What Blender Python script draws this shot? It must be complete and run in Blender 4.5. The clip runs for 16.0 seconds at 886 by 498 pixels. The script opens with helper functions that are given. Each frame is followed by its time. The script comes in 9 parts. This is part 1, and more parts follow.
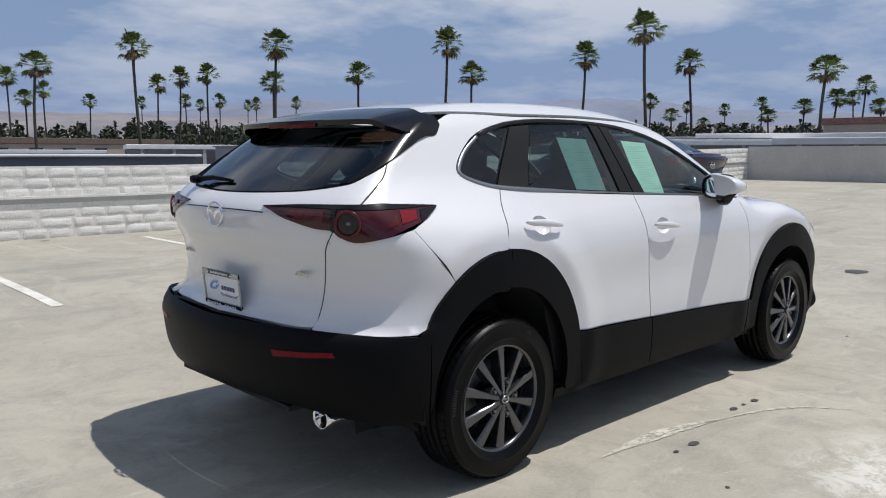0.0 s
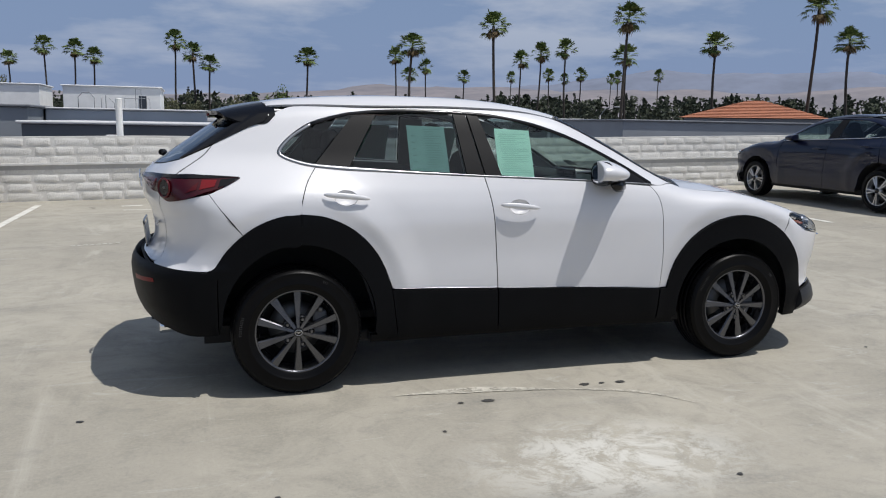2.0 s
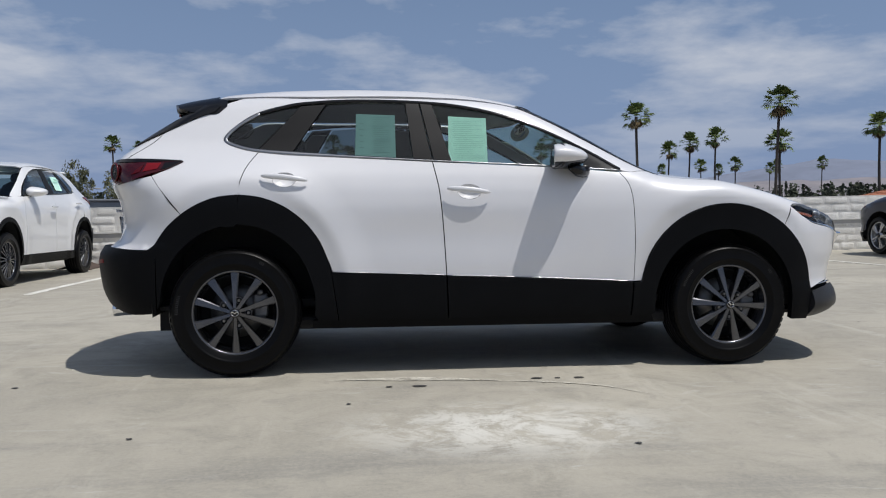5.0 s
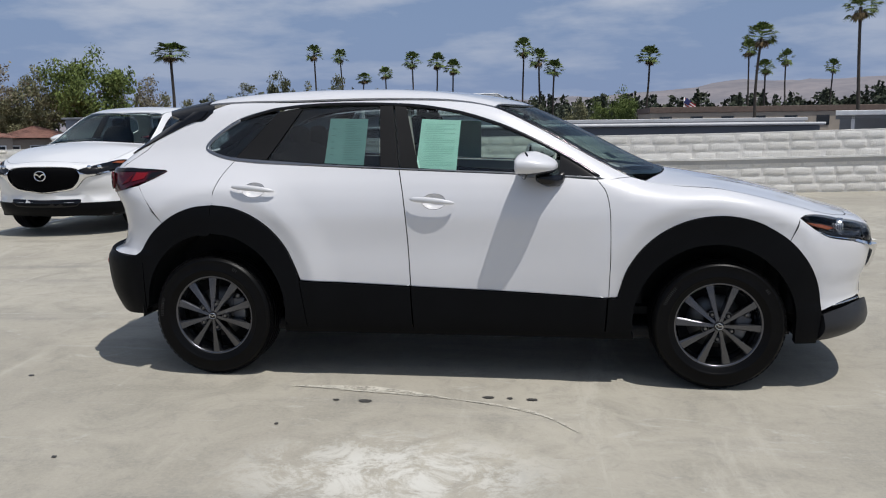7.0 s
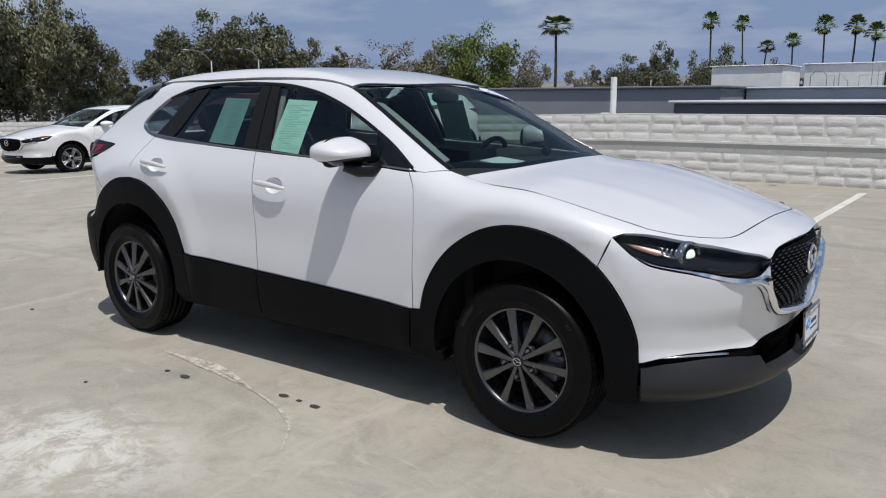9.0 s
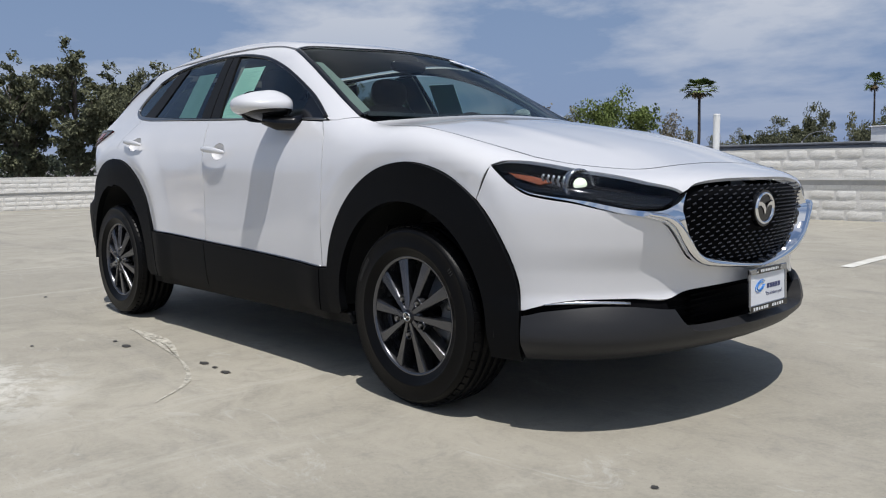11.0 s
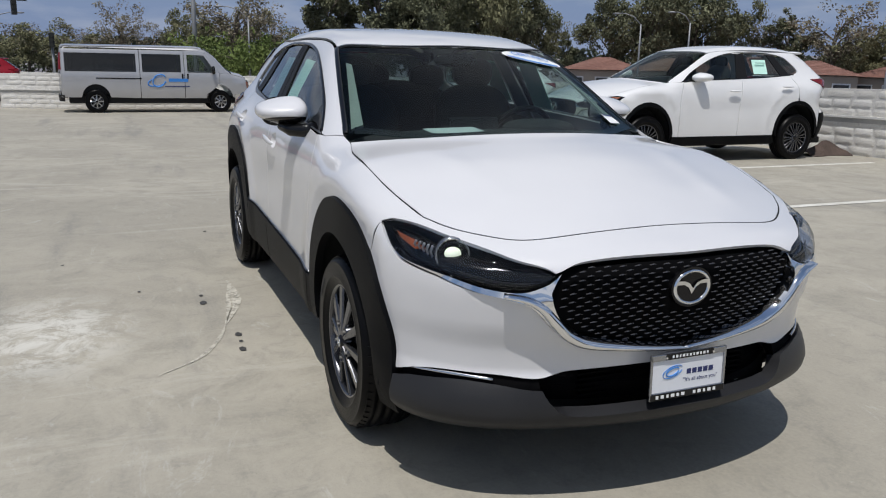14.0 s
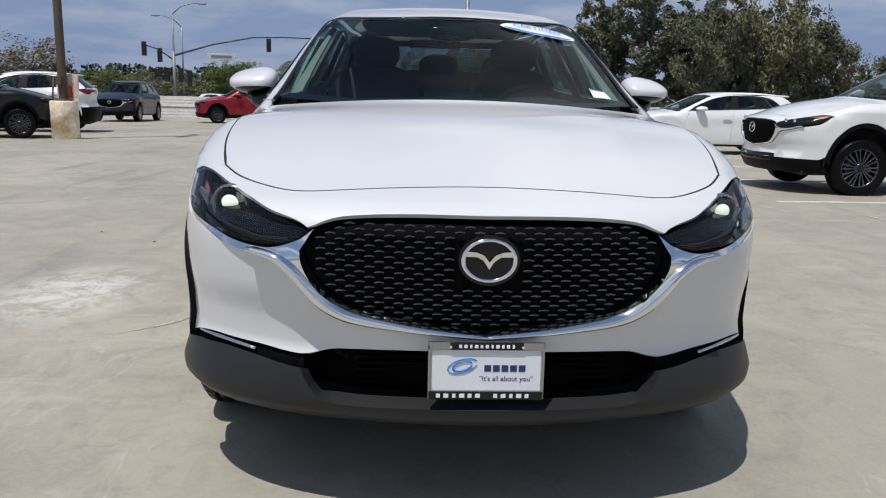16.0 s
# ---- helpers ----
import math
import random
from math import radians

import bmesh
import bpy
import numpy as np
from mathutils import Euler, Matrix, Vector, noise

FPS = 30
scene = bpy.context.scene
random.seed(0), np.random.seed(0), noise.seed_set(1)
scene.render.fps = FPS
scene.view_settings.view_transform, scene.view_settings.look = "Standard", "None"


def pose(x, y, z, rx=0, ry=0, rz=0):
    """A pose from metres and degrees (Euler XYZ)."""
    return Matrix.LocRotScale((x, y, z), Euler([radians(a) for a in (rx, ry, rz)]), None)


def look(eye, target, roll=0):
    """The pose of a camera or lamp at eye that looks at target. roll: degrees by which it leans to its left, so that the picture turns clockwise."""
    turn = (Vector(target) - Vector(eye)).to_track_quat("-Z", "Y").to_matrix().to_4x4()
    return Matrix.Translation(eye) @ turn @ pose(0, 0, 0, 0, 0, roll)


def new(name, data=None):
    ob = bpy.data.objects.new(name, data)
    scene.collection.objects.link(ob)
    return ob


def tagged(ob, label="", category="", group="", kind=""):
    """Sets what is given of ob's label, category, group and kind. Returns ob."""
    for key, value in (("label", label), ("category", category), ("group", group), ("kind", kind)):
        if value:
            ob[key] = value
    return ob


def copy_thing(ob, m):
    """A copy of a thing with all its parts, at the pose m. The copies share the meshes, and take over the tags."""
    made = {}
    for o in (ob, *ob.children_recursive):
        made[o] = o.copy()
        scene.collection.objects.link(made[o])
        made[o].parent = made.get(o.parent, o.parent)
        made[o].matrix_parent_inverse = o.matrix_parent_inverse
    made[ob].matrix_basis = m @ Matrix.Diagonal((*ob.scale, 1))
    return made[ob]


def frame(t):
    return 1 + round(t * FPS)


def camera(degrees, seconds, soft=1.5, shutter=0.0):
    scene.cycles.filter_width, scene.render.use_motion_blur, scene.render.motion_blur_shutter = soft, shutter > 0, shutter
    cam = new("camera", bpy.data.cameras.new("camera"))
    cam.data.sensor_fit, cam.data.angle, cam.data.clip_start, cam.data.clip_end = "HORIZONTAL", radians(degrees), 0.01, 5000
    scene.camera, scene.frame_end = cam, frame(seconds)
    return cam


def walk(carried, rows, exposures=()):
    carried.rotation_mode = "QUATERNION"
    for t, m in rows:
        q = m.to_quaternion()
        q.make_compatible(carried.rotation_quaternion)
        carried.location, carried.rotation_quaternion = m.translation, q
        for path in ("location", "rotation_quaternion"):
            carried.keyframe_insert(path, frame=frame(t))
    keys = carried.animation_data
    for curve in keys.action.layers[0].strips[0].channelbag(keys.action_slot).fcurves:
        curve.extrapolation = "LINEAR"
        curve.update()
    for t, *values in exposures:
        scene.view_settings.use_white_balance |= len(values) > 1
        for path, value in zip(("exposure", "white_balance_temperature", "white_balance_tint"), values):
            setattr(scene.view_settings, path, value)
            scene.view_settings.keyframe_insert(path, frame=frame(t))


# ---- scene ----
cam = camera(58.8, 16.0, soft=1.1)
PATH = [
    (0, (-3.612, -2.93, 1.306), (-2.245, -1.49, 1.067), 0.1),
    (0.5, (-3.318, -3.405, 1.328), (-2.094, -1.853, 1.023), -0.2),
    (1, (-2.919, -3.998, 1.388), (-1.889, -2.315, 1.058), 0.2),
    (1.5, (-2.391, -4.431, 1.381), (-1.574, -2.636, 1.048), 0.6),
    (2, (-1.814, -4.812, 1.393), (-1.214, -2.929, 1.08), 1.0),
    (2.5, (-1.187, -4.913, 1.224), (-0.771, -2.973, 0.976), 1.2),
    (3, (-0.846, -4.969, 0.902), (-0.533, -3.0, 0.751), 1.1),
    (3.5, (-0.763, -4.938, 0.786), (-0.491, -2.958, 0.714), 0.6),
    (4, (-0.745, -4.958, 0.779), (-0.485, -2.976, 0.731), 0.3),
    (4.5, (-0.744, -4.968, 0.774), (-0.493, -2.984, 0.73), 0.1),
    (4.7, (-0.741, -4.975, 0.772), (-0.497, -2.99, 0.723), -0.0),
    (6.8, (0.222, -4.896, 1.326), (0.05, -2.926, 1.027), -1.2),
    (7, (0.475, -4.85, 1.344), (0.211, -2.892, 1.032), -0.7),
    (7.5, (1.108, -4.591, 1.332), (0.605, -2.686, 0.988), -0.2),
    (8, (1.787, -4.324, 1.357), (1.045, -2.504, 0.986), 0.0),
    (8.5, (2.348, -3.934, 1.353), (1.385, -2.224, 0.967), -0.0),
    (9, (2.861, -3.516, 1.375), (1.71, -1.924, 1.0), -0.2),
    (9.5, (3.216, -3.05, 1.252), (1.925, -1.56, 0.918), -0.1),
    (9.7, (3.31, -2.909, 1.096), (1.977, -1.45, 0.784), -0.0),
    (11.8, (3.445, -2.708, 0.846), (1.991, -1.347, 0.657), -0.3),
    (12, (3.442, -2.709, 0.848), (1.985, -1.353, 0.649), -0.2),
    (12.5, (3.458, -2.671, 0.991), (1.962, -1.370, 0.729), -0.2),
    (13, (3.707, -2.589, 1.363), (2.124, -1.416, 1.022), -0.1),
    (13.5, (3.900, -2.182, 1.331), (2.210, -1.192, 0.928), 0.9),
    (14, (4.090, -1.631, 1.388), (2.298, -0.875, 0.919), 1.2),
    (14.5, (4.141, -1.057, 1.353), (2.272, -0.545, 0.855), 1.4),
    (15, (4.144, -0.466, 1.321), (2.226, -0.188, 0.829), 2.1),
    (15.5, (4.124, -0.239, 1.185), (2.179, -0.084, 0.752), 1.8),
    (16, (4.112, -0.216, 1.126), (2.154, -0.112, 0.730), 1.5),
]
walk(cam, [(t, look(eye, target, roll)) for t, eye, target, roll in PATH],
     exposures=[(0, 0.10, 6380, 10), (1.0, 0.04, 6380, 10), (2.0, -0.06, 6380, 10), (3.0, -0.19, 6380, 10), (3.5, -0.19, 6380, 10), (5.0, -0.08, 6380, 10), (7.0, -0.05, 6380, 10), (8.5, -0.08, 6380, 10), (9.7, -0.03, 6380, 10), (12.5, 0.02, 6380, 10), (14.0, -0.18, 6380, 10), (15.0, -0.14, 6380, 10), (16.0, -0.04, 6380, 10)])

# ---- light ----
SUN = Vector((0.31, -0.22, 1.0)).normalized()
world = bpy.data.worlds.new("sky")
scene.world = world
world.use_nodes = True
wn, wl = world.node_tree.nodes, world.node_tree.links
wn.clear()
w_out = wn.new("ShaderNodeOutputWorld")
w_bg = wn.new("ShaderNodeBackground")
w_sky = wn.new("ShaderNodeTexSky")
w_sky.sky_type, w_sky.sun_disc = "NISHITA", False
w_sky.sun_elevation = math.asin(SUN.z)
w_sky.sun_rotation = math.atan2(SUN.x, SUN.y)
w_sky.air_density, w_sky.dust_density, w_sky.ozone_density = 1.2, 0.1, 1.6
w_bg.inputs[1].default_value = 0.07
# thin broken cloud, stretched flat towards the horizon
w_geo = wn.new("ShaderNodeTexCoord")
w_sep = wn.new("ShaderNodeSeparateXYZ")
w_add = wn.new("ShaderNodeMath"); w_add.operation = "ADD"; w_add.inputs[1].default_value = 0.16
w_dx = wn.new("ShaderNodeMath"); w_dx.operation = "DIVIDE"
w_dy = wn.new("ShaderNodeMath"); w_dy.operation = "DIVIDE"
w_cmb = wn.new("ShaderNodeCombineXYZ")
w_n1 = wn.new("ShaderNodeTexNoise"); w_n1.inputs["Scale"].default_value = 0.9; w_n1.inputs["Detail"].default_value = 7; w_n1.inputs["Roughness"].default_value = 0.56
w_r1 = wn.new("ShaderNodeMapRange"); w_r1.inputs[1].default_value, w_r1.inputs[2].default_value = 0.47, 0.61; w_r1.inputs[4].default_value = 0.9
w_mix = wn.new("ShaderNodeMix"); w_mix.data_type = "RGBA"
w_mix.inputs[7].default_value = (8.9, 9.2, 9.9, 1)
wl.new(w_geo.outputs["Generated"], w_sep.inputs[0])
wl.new(w_sep.outputs[2], w_add.inputs[0])
wl.new(w_sep.outputs[0], w_dx.inputs[0]); wl.new(w_add.outputs[0], w_dx.inputs[1])
wl.new(w_sep.outputs[1], w_dy.inputs[0]); wl.new(w_add.outputs[0], w_dy.inputs[1])
wl.new(w_dx.outputs[0], w_cmb.inputs[0]); wl.new(w_dy.outputs[0], w_cmb.inputs[1])
wl.new(w_cmb.outputs[0], w_n1.inputs["Vector"])
wl.new(w_n1.outputs[0], w_r1.inputs[0])
w_cf = wn.new("ShaderNodeMapRange"); w_cf.interpolation_type = "SMOOTHSTEP"
w_cf.inputs[1].default_value, w_cf.inputs[2].default_value = 0.03, 0.26
w_cf.inputs[3].default_value = 0.26
wl.new(w_sep.outputs[2], w_cf.inputs[0])
w_cm = wn.new("ShaderNodeMath"); w_cm.operation = "MULTIPLY"
wl.new(w_r1.outputs[0], w_cm.inputs[0]); wl.new(w_cf.outputs[0], w_cm.inputs[1])
wl.new(w_cm.outputs[0], w_mix.inputs[0])
# a blue-grey haze that thickens towards the horizon
w_haze = wn.new("ShaderNodeMix"); w_haze.data_type = "RGBA"
w_haze.inputs[7].default_value = (2.95, 4.05, 6.75, 1)
w_hf = wn.new("ShaderNodeMapRange"); w_hf.interpolation_type = "SMOOTHSTEP"
w_hf.inputs[1].default_value, w_hf.inputs[2].default_value, w_hf.inputs[3].default_value, w_hf.inputs[4].default_value = 0.0, 0.45, 0.93, 0.25
wl.new(w_sep.outputs[2], w_hf.inputs[0])
wl.new(w_hf.outputs[0], w_haze.inputs[0])
wl.new(w_sky.outputs[0], w_haze.inputs[6])
wl.new(w_haze.outputs[2], w_mix.inputs[6])
wl.new(w_mix.outputs[2], w_bg.inputs[0])
wl.new(w_bg.outputs[0], w_out.inputs[0])

sun = new("sun", bpy.data.lights.new("sun", "SUN"))
sun.data.energy, sun.data.angle, sun.data.color = 3.85, radians(0.55), (1.0, 0.96, 0.91)
sun.matrix_world = look(SUN * 50, (0, 0, 0))


# ---- materials ----
def mat(name, color, rough=0.5, metal=0.0, vary=0.0, scale=4.0, bump=0.0, fine=60.0, coat=0.0, spec=0.5, dark=None, per_piece=0.0, emit=0.0):
    """A principled material whose colour drifts at two scales, with a fine relief."""
    m = bpy.data.materials.new(name)
    m.use_nodes = True
    n, l = m.node_tree.nodes, m.node_tree.links
    b = n["Principled BSDF"]
    b.inputs["Base Color"].default_value = (*color, 1)
    b.inputs["Roughness"].default_value, b.inputs["Metallic"].default_value = rough, metal
    b.inputs["Coat Weight"].default_value, b.inputs["Coat Roughness"].default_value = coat, 0.03
    b.inputs["Specular IOR Level"].default_value = spec
    if emit:
        b.inputs["Emission Color"].default_value = (*color, 1)
        b.inputs["Emission Strength"].default_value = emit
    tc = n.new("ShaderNodeTexCoord")
    if vary or per_piece:
        a = n.new("ShaderNodeTexNoise"); a.inputs["Scale"].default_value = scale; a.inputs["Detail"].default_value = 5
        c = n.new("ShaderNodeTexNoise"); c.inputs["Scale"].default_value = fine; c.inputs["Detail"].default_value = 3
        l.new(tc.outputs["Object"], a.inputs["Vector"]); l.new(tc.outputs["Object"], c.inputs["Vector"])
        mix = n.new("ShaderNodeMath"); mix.operation = "MULTIPLY_ADD"; mix.inputs[1].default_value = 0.45
        l.new(c.outputs[0], mix.inputs[0]); l.new(a.outputs[0], mix.inputs[2])
        fac = mix.outputs[0]
        if per_piece:
            info = n.new("ShaderNodeObjectInfo")
            more = n.new("ShaderNodeMath"); more.operation = "MULTIPLY_ADD"; more.inputs[1].default_value = per_piece
            l.new(info.outputs["Random"], more.inputs[0]); l.new(fac, more.inputs[2]); fac = more.outputs[0]
        r = n.new("ShaderNodeMapRange"); r.inputs[1].default_value, r.inputs[2].default_value = 0.45, 1.0 + per_piece
        l.new(fac, r.inputs[0])
        cm = n.new("ShaderNodeMix"); cm.data_type = "RGBA"
        d = dark or tuple(v * (1 - vary) for v in color)
        cm.inputs[6].default_value, cm.inputs[7].default_value = (*d, 1), (*[min(1, v * (1 + 0.4 * vary)) for v in color], 1)
        l.new(r.outputs[0], cm.inputs[0]); l.new(cm.outputs[2], b.inputs["Base Color"])
    if bump:
        g = n.new("ShaderNodeTexNoise"); g.inputs["Scale"].default_value = fine; g.inputs["Detail"].default_value = 6
        l.new(tc.outputs["Object"], g.inputs["Vector"])
        u = n.new("ShaderNodeBump"); u.inputs["Strength"].default_value = bump; u.inputs["Distance"].default_value = 0.01
        l.new(g.outputs[0], u.inputs["Height"]); l.new(u.outputs[0], b.inputs["Normal"])
    return m


def glass_mat(name, tint, gloss=0.03, shine=0.95):
    """Tinted sheet glass: see-through, with a sharp reflection that grows at grazing angles."""
    m = bpy.data.materials.new(name)
    m.use_nodes = True
    n, l = m.node_tree.nodes, m.node_tree.links
    n.clear()
    out, mix = n.new("ShaderNodeOutputMaterial"), n.new("ShaderNodeMixShader")
    t, g, f = n.new("ShaderNodeBsdfTransparent"), n.new("ShaderNodeBsdfGlossy"), n.new("ShaderNodeLayerWeight")
    t.inputs[0].default_value = (*tint, 1)
    g.inputs["Color"].default_value = (shine * 0.97, shine * 0.985, shine, 1)
    g.inputs["Roughness"].default_value = gloss
    f.inputs[0].default_value = 0.5
    pw = n.new("ShaderNodeMath"); pw.operation = "POWER"; pw.inputs[1].default_value = 4.6
    ma = n.new("ShaderNodeMath"); ma.operation = "MULTIPLY_ADD"; ma.inputs[1].default_value, ma.inputs[2].default_value = 0.93, 0.05
    l.new(f.outputs["Facing"], pw.inputs[0]); l.new(pw.outputs[0], ma.inputs[0])
    l.new(ma.outputs[0], mix.inputs[0]); l.new(t.outputs[0], mix.inputs[1]); l.new(g.outputs[0], mix.inputs[2])
    l.new(mix.outputs[0], out.inputs[0])
    return m


def paint_mat(name, color, flake=0.0, metal=0.0, rough=0.35, coat=1.0, spec=0.5):
    """Car paint: coloured base under clear coat, with a slight flake."""
    m = mat(name, color, rough, metal, coat=coat, spec=spec)
    n, l = m.node_tree.nodes, m.node_tree.links
    tc = n["Texture Coordinate"]
    v = n.new("ShaderNodeTexNoise"); v.inputs["Scale"].default_value = 900; v.inputs["Detail"].default_value = 1
    big = n.new("ShaderNodeTexNoise"); big.inputs["Scale"].default_value = 2.2
    l.new(tc.outputs["Object"], v.inputs["Vector"]); l.new(tc.outputs["Object"], big.inputs["Vector"])
    ad = n.new("ShaderNodeMath"); ad.operation = "MULTIPLY_ADD"; ad.inputs[1].default_value = 0.6
    l.new(v.outputs[0], ad.inputs[0]); l.new(big.outputs[0], ad.inputs[2])
    cm = n.new("ShaderNodeMix"); cm.data_type = "RGBA"
    k = 0.05 + flake
    cm.inputs[6].default_value = (*[c * (1 - k) for c in color], 1)
    cm.inputs[7].default_value = (*[min(1, c * (1 + k)) for c in color], 1)
    l.new(ad.outputs[0], cm.inputs[0]); l.new(cm.outputs[2], n["Principled BSDF"].inputs["Base Color"])
    return m


WHITE = paint_mat("white_pearl_paint", (0.63, 0.63, 0.645), 0.01)
WHITE2 = paint_mat("white_solid_paint", (0.73, 0.73, 0.73), 0.0)
NAVY = paint_mat("dark_blue_paint", (0.003, 0.0045, 0.017), 0.3, 0.0, coat=0.7, spec=0.15)
RED = paint_mat("red_paint", (0.19, 0.004, 0.010), 0.2, 0.2, coat=0.6, spec=0.25)
BLACKP = paint_mat("black_paint", (0.006, 0.0065, 0.009), 0.2, 0.0, coat=0.5, spec=0.15)
SLATE = paint_mat("slate_blue_paint", (0.012, 0.016, 0.026), 0.2, 0.1, coat=0.55, spec=0.2)
SILVER = paint_mat("silver_paint", (0.42, 0.42, 0.43), 0.05, 0.5)
CLAD = mat("textured_black_plastic", (0.0042, 0.0046, 0.0056), 0.48, spec=0.08, vary=0.25, scale=5, bump=0.12, fine=420)
CLADG = mat("satin_grey_plastic", (0.017, 0.0175, 0.0195), 0.42, spec=0.34, vary=0.15, scale=5, bump=0.05, fine=420)
CLADB = mat("satin_dark_plastic", (0.020, 0.0204, 0.0225), 0.44, spec=0.32, vary=0.2, scale=5, bump=0.08, fine=420)
GLOSSK = mat("gloss_black_trim", (0.006, 0.006, 0.007), 0.14, spec=0.35, vary=0.1, scale=6)
TRIMS = mat("dark_satin_trim", (0.30, 0.305, 0.32), 0.3, 1.0, vary=0.1, scale=8)
PILLAR = mat("black_film_pillar", (0.012, 0.012, 0.0125), 0.5, spec=0.12, vary=0.1, scale=8)
DARKIN = mat("dark_wheel_well", (0.012, 0.012, 0.013), 0.85, vary=0.3, scale=6)
RUBBER = mat("tyre_rubber", (0.0036, 0.0036, 0.004), 0.36, spec=0.11, vary=0.3, scale=12, bump=0.08, fine=200)
RIMM = mat("dark_grey_alloy", (0.10, 0.102, 0.112), 0.27, 0.85, vary=0.12, scale=14, coat=0.4)
RIMB = mat("bright_alloy", (0.5, 0.5, 0.51), 0.28, 0.9, vary=0.1, scale=14)
STEEL = mat("brake_steel", (0.20, 0.195, 0.19), 0.45, 0.85, vary=0.25, scale=20)
CHROME = mat("chrome", (0.83, 0.84, 0.86), 0.07, 1.0)
SATIN = mat("satin_chrome", (0.62, 0.63, 0.65), 0.22, 1.0)
GLASSD = glass_mat("privacy_glass", (0.36, 0.43, 0.44))
GLASSR = glass_mat("rear_window_glass", (0.24, 0.29, 0.31))
GLASSV = glass_mat("dark_van_glass", (0.12, 0.135, 0.14))
GLASSF = glass_mat("front_door_glass", (0.62, 0.71, 0.68))
GLASSW = glass_mat("windscreen_glass", (0.60, 0.73, 0.70), shine=0.42)
LENSC = glass_mat("clear_lens", (0.88, 0.9, 0.93), 0.02, shine=0.45)
LENSR = mat("red_lens", (0.17, 0.005, 0.008), 0.15, spec=0.3, coat=0.25, vary=0.3, scale=9)
LENSDK = mat("smoked_red_lens", (0.045, 0.003, 0.006), 0.15, spec=0.35, coat=0.3)
REFLR = mat("red_reflector", (0.17, 0.010, 0.012), 0.35, spec=0.1, vary=0.3, scale=60)
AMBER = mat("amber_reflector", (0.24, 0.06, 0.02), 0.25, vary=0.3, scale=60)
LAMPON = mat("headlamp_glow", (0.80, 0.86, 0.66), 0.12, emit=0.75)
SEAT = mat("dark_seat_cloth", (0.022, 0.022, 0.025), 0.85, vary=0.3, scale=20, bump=0.1, fine=300)
LINER = mat("pale_headliner", (0.34, 0.34, 0.32), 0.9, vary=0.12, scale=6)
PAPER = mat("mint_paper", (0.58, 0.88, 0.76), 0.7, vary=0.08, scale=10)
INK = mat("dark_ink", (0.36, 0.58, 0.50), 0.7, vary=0.1)
WPAPER = mat("white_paper", (0.75, 0.76, 0.76), 0.6, vary=0.05)
BLUEP = mat("blue_sticker", (0.04, 0.22, 0.62), 0.4, vary=0.1)
PLATEW = mat("plate_white", (0.72, 0.74, 0.78), 0.35, vary=0.05)
NAVYINK = mat("navy_ink", (0.02, 0.03, 0.12), 0.5, vary=0.1)
LENSGREY = mat("smoked_grey_lens", (0.022, 0.018, 0.02), 0.16, spec=0.4, vary=0.5, scale=60)


# ---- tools for shapes ----
from mathutils.geometry import delaunay_2d_cdt


def part(name, bm, material, parent, label=""):
    """Links a bmesh as one mesh object under a thing or a part."""
    me = bpy.data.meshes.new(name)
    bm.normal_update()
    bm.to_mesh(me)
    bm.free()
    if material:
        me.materials.append(material)
    ob = new(name, me)
    if parent is not None:
        ob.parent = parent
    if label:
        tagged(ob, label)
    return ob


def mesh_part(name, verts, faces, material, parent=None, label="", normals=None, smooth=True):
    me = bpy.data.meshes.new(name)
    me.from_pydata([tuple(v) for v in verts], [], [tuple(int(i) for i in f) for f in faces])
    if smooth:
        me.polygons.foreach_set("use_smooth", [True] * len(me.polygons))
    if normals is not None:
        me.normals_split_custom_set_from_vertices([tuple(v) for v in normals])
    me.materials.append(material)
    ob = new(name, me)
    if parent is not None:
        ob.parent = parent
    if label:
        tagged(ob, label)
    return ob


def thing(name, label, category, m=Matrix(), group="", kind=""):
    ob = new(name)
    ob.empty_display_size = 0.1
    ob.matrix_basis = m
    return tagged(ob, label, category, group, kind)


def add_box(bm, size, m=Matrix(), bevel=0.0, seg=2):
    made = bmesh.ops.create_cube(bm, size=1.0, matrix=m @ Matrix.Diagonal((*size, 1)))
    if bevel:
        vs = set(made["verts"])
        es = [e for e in bm.edges if e.verts[0] in vs and e.verts[1] in vs]
        bmesh.ops.bevel(bm, geom=es, offset=bevel, segments=seg, affect="EDGES", profile=0.5)
    return bm


def box(size, m=Matrix(), bevel=0.0, seg=2):
    return add_box(bmesh.new(), size, m, bevel, seg)


def add_cyl(bm, r1, r2, depth, m=Matrix(), seg=24, caps=True):
    bmesh.ops.create_cone(bm, cap_ends=caps, segments=seg, radius1=r1, radius2=r2, depth=depth, matrix=m)
    return bm


def add_tube(bm, pts, radii, seg=8):
    """A tapered tube along points."""
    rings = []
    pts = [Vector(p) for p in pts]
    for i, p in enumerate(pts):
        d = (pts[min(i + 1, len(pts) - 1)] - pts[max(i - 1, 0)]).normalized()
        a = d.cross(Vector((0.31, 0.87, 0.38))).normalized()
        b = d.cross(a)
        r = radii[i] if hasattr(radii, "__len__") else radii
        rings.append([bm.verts.new(p + r * (math.cos(2 * math.pi * k / seg) * a + math.sin(2 * math.pi * k / seg) * b)) for k in range(seg)])
    for u, v in zip(rings, rings[1:]):
        for k in range(seg):
            bm.faces.new((u[k], u[(k + 1) % seg], v[(k + 1) % seg], v[k]))
    bm.faces.new(rings[0][::-1])
    bm.faces.new(rings[-1])
    for f in bm.faces:
        f.smooth = True
    return bm


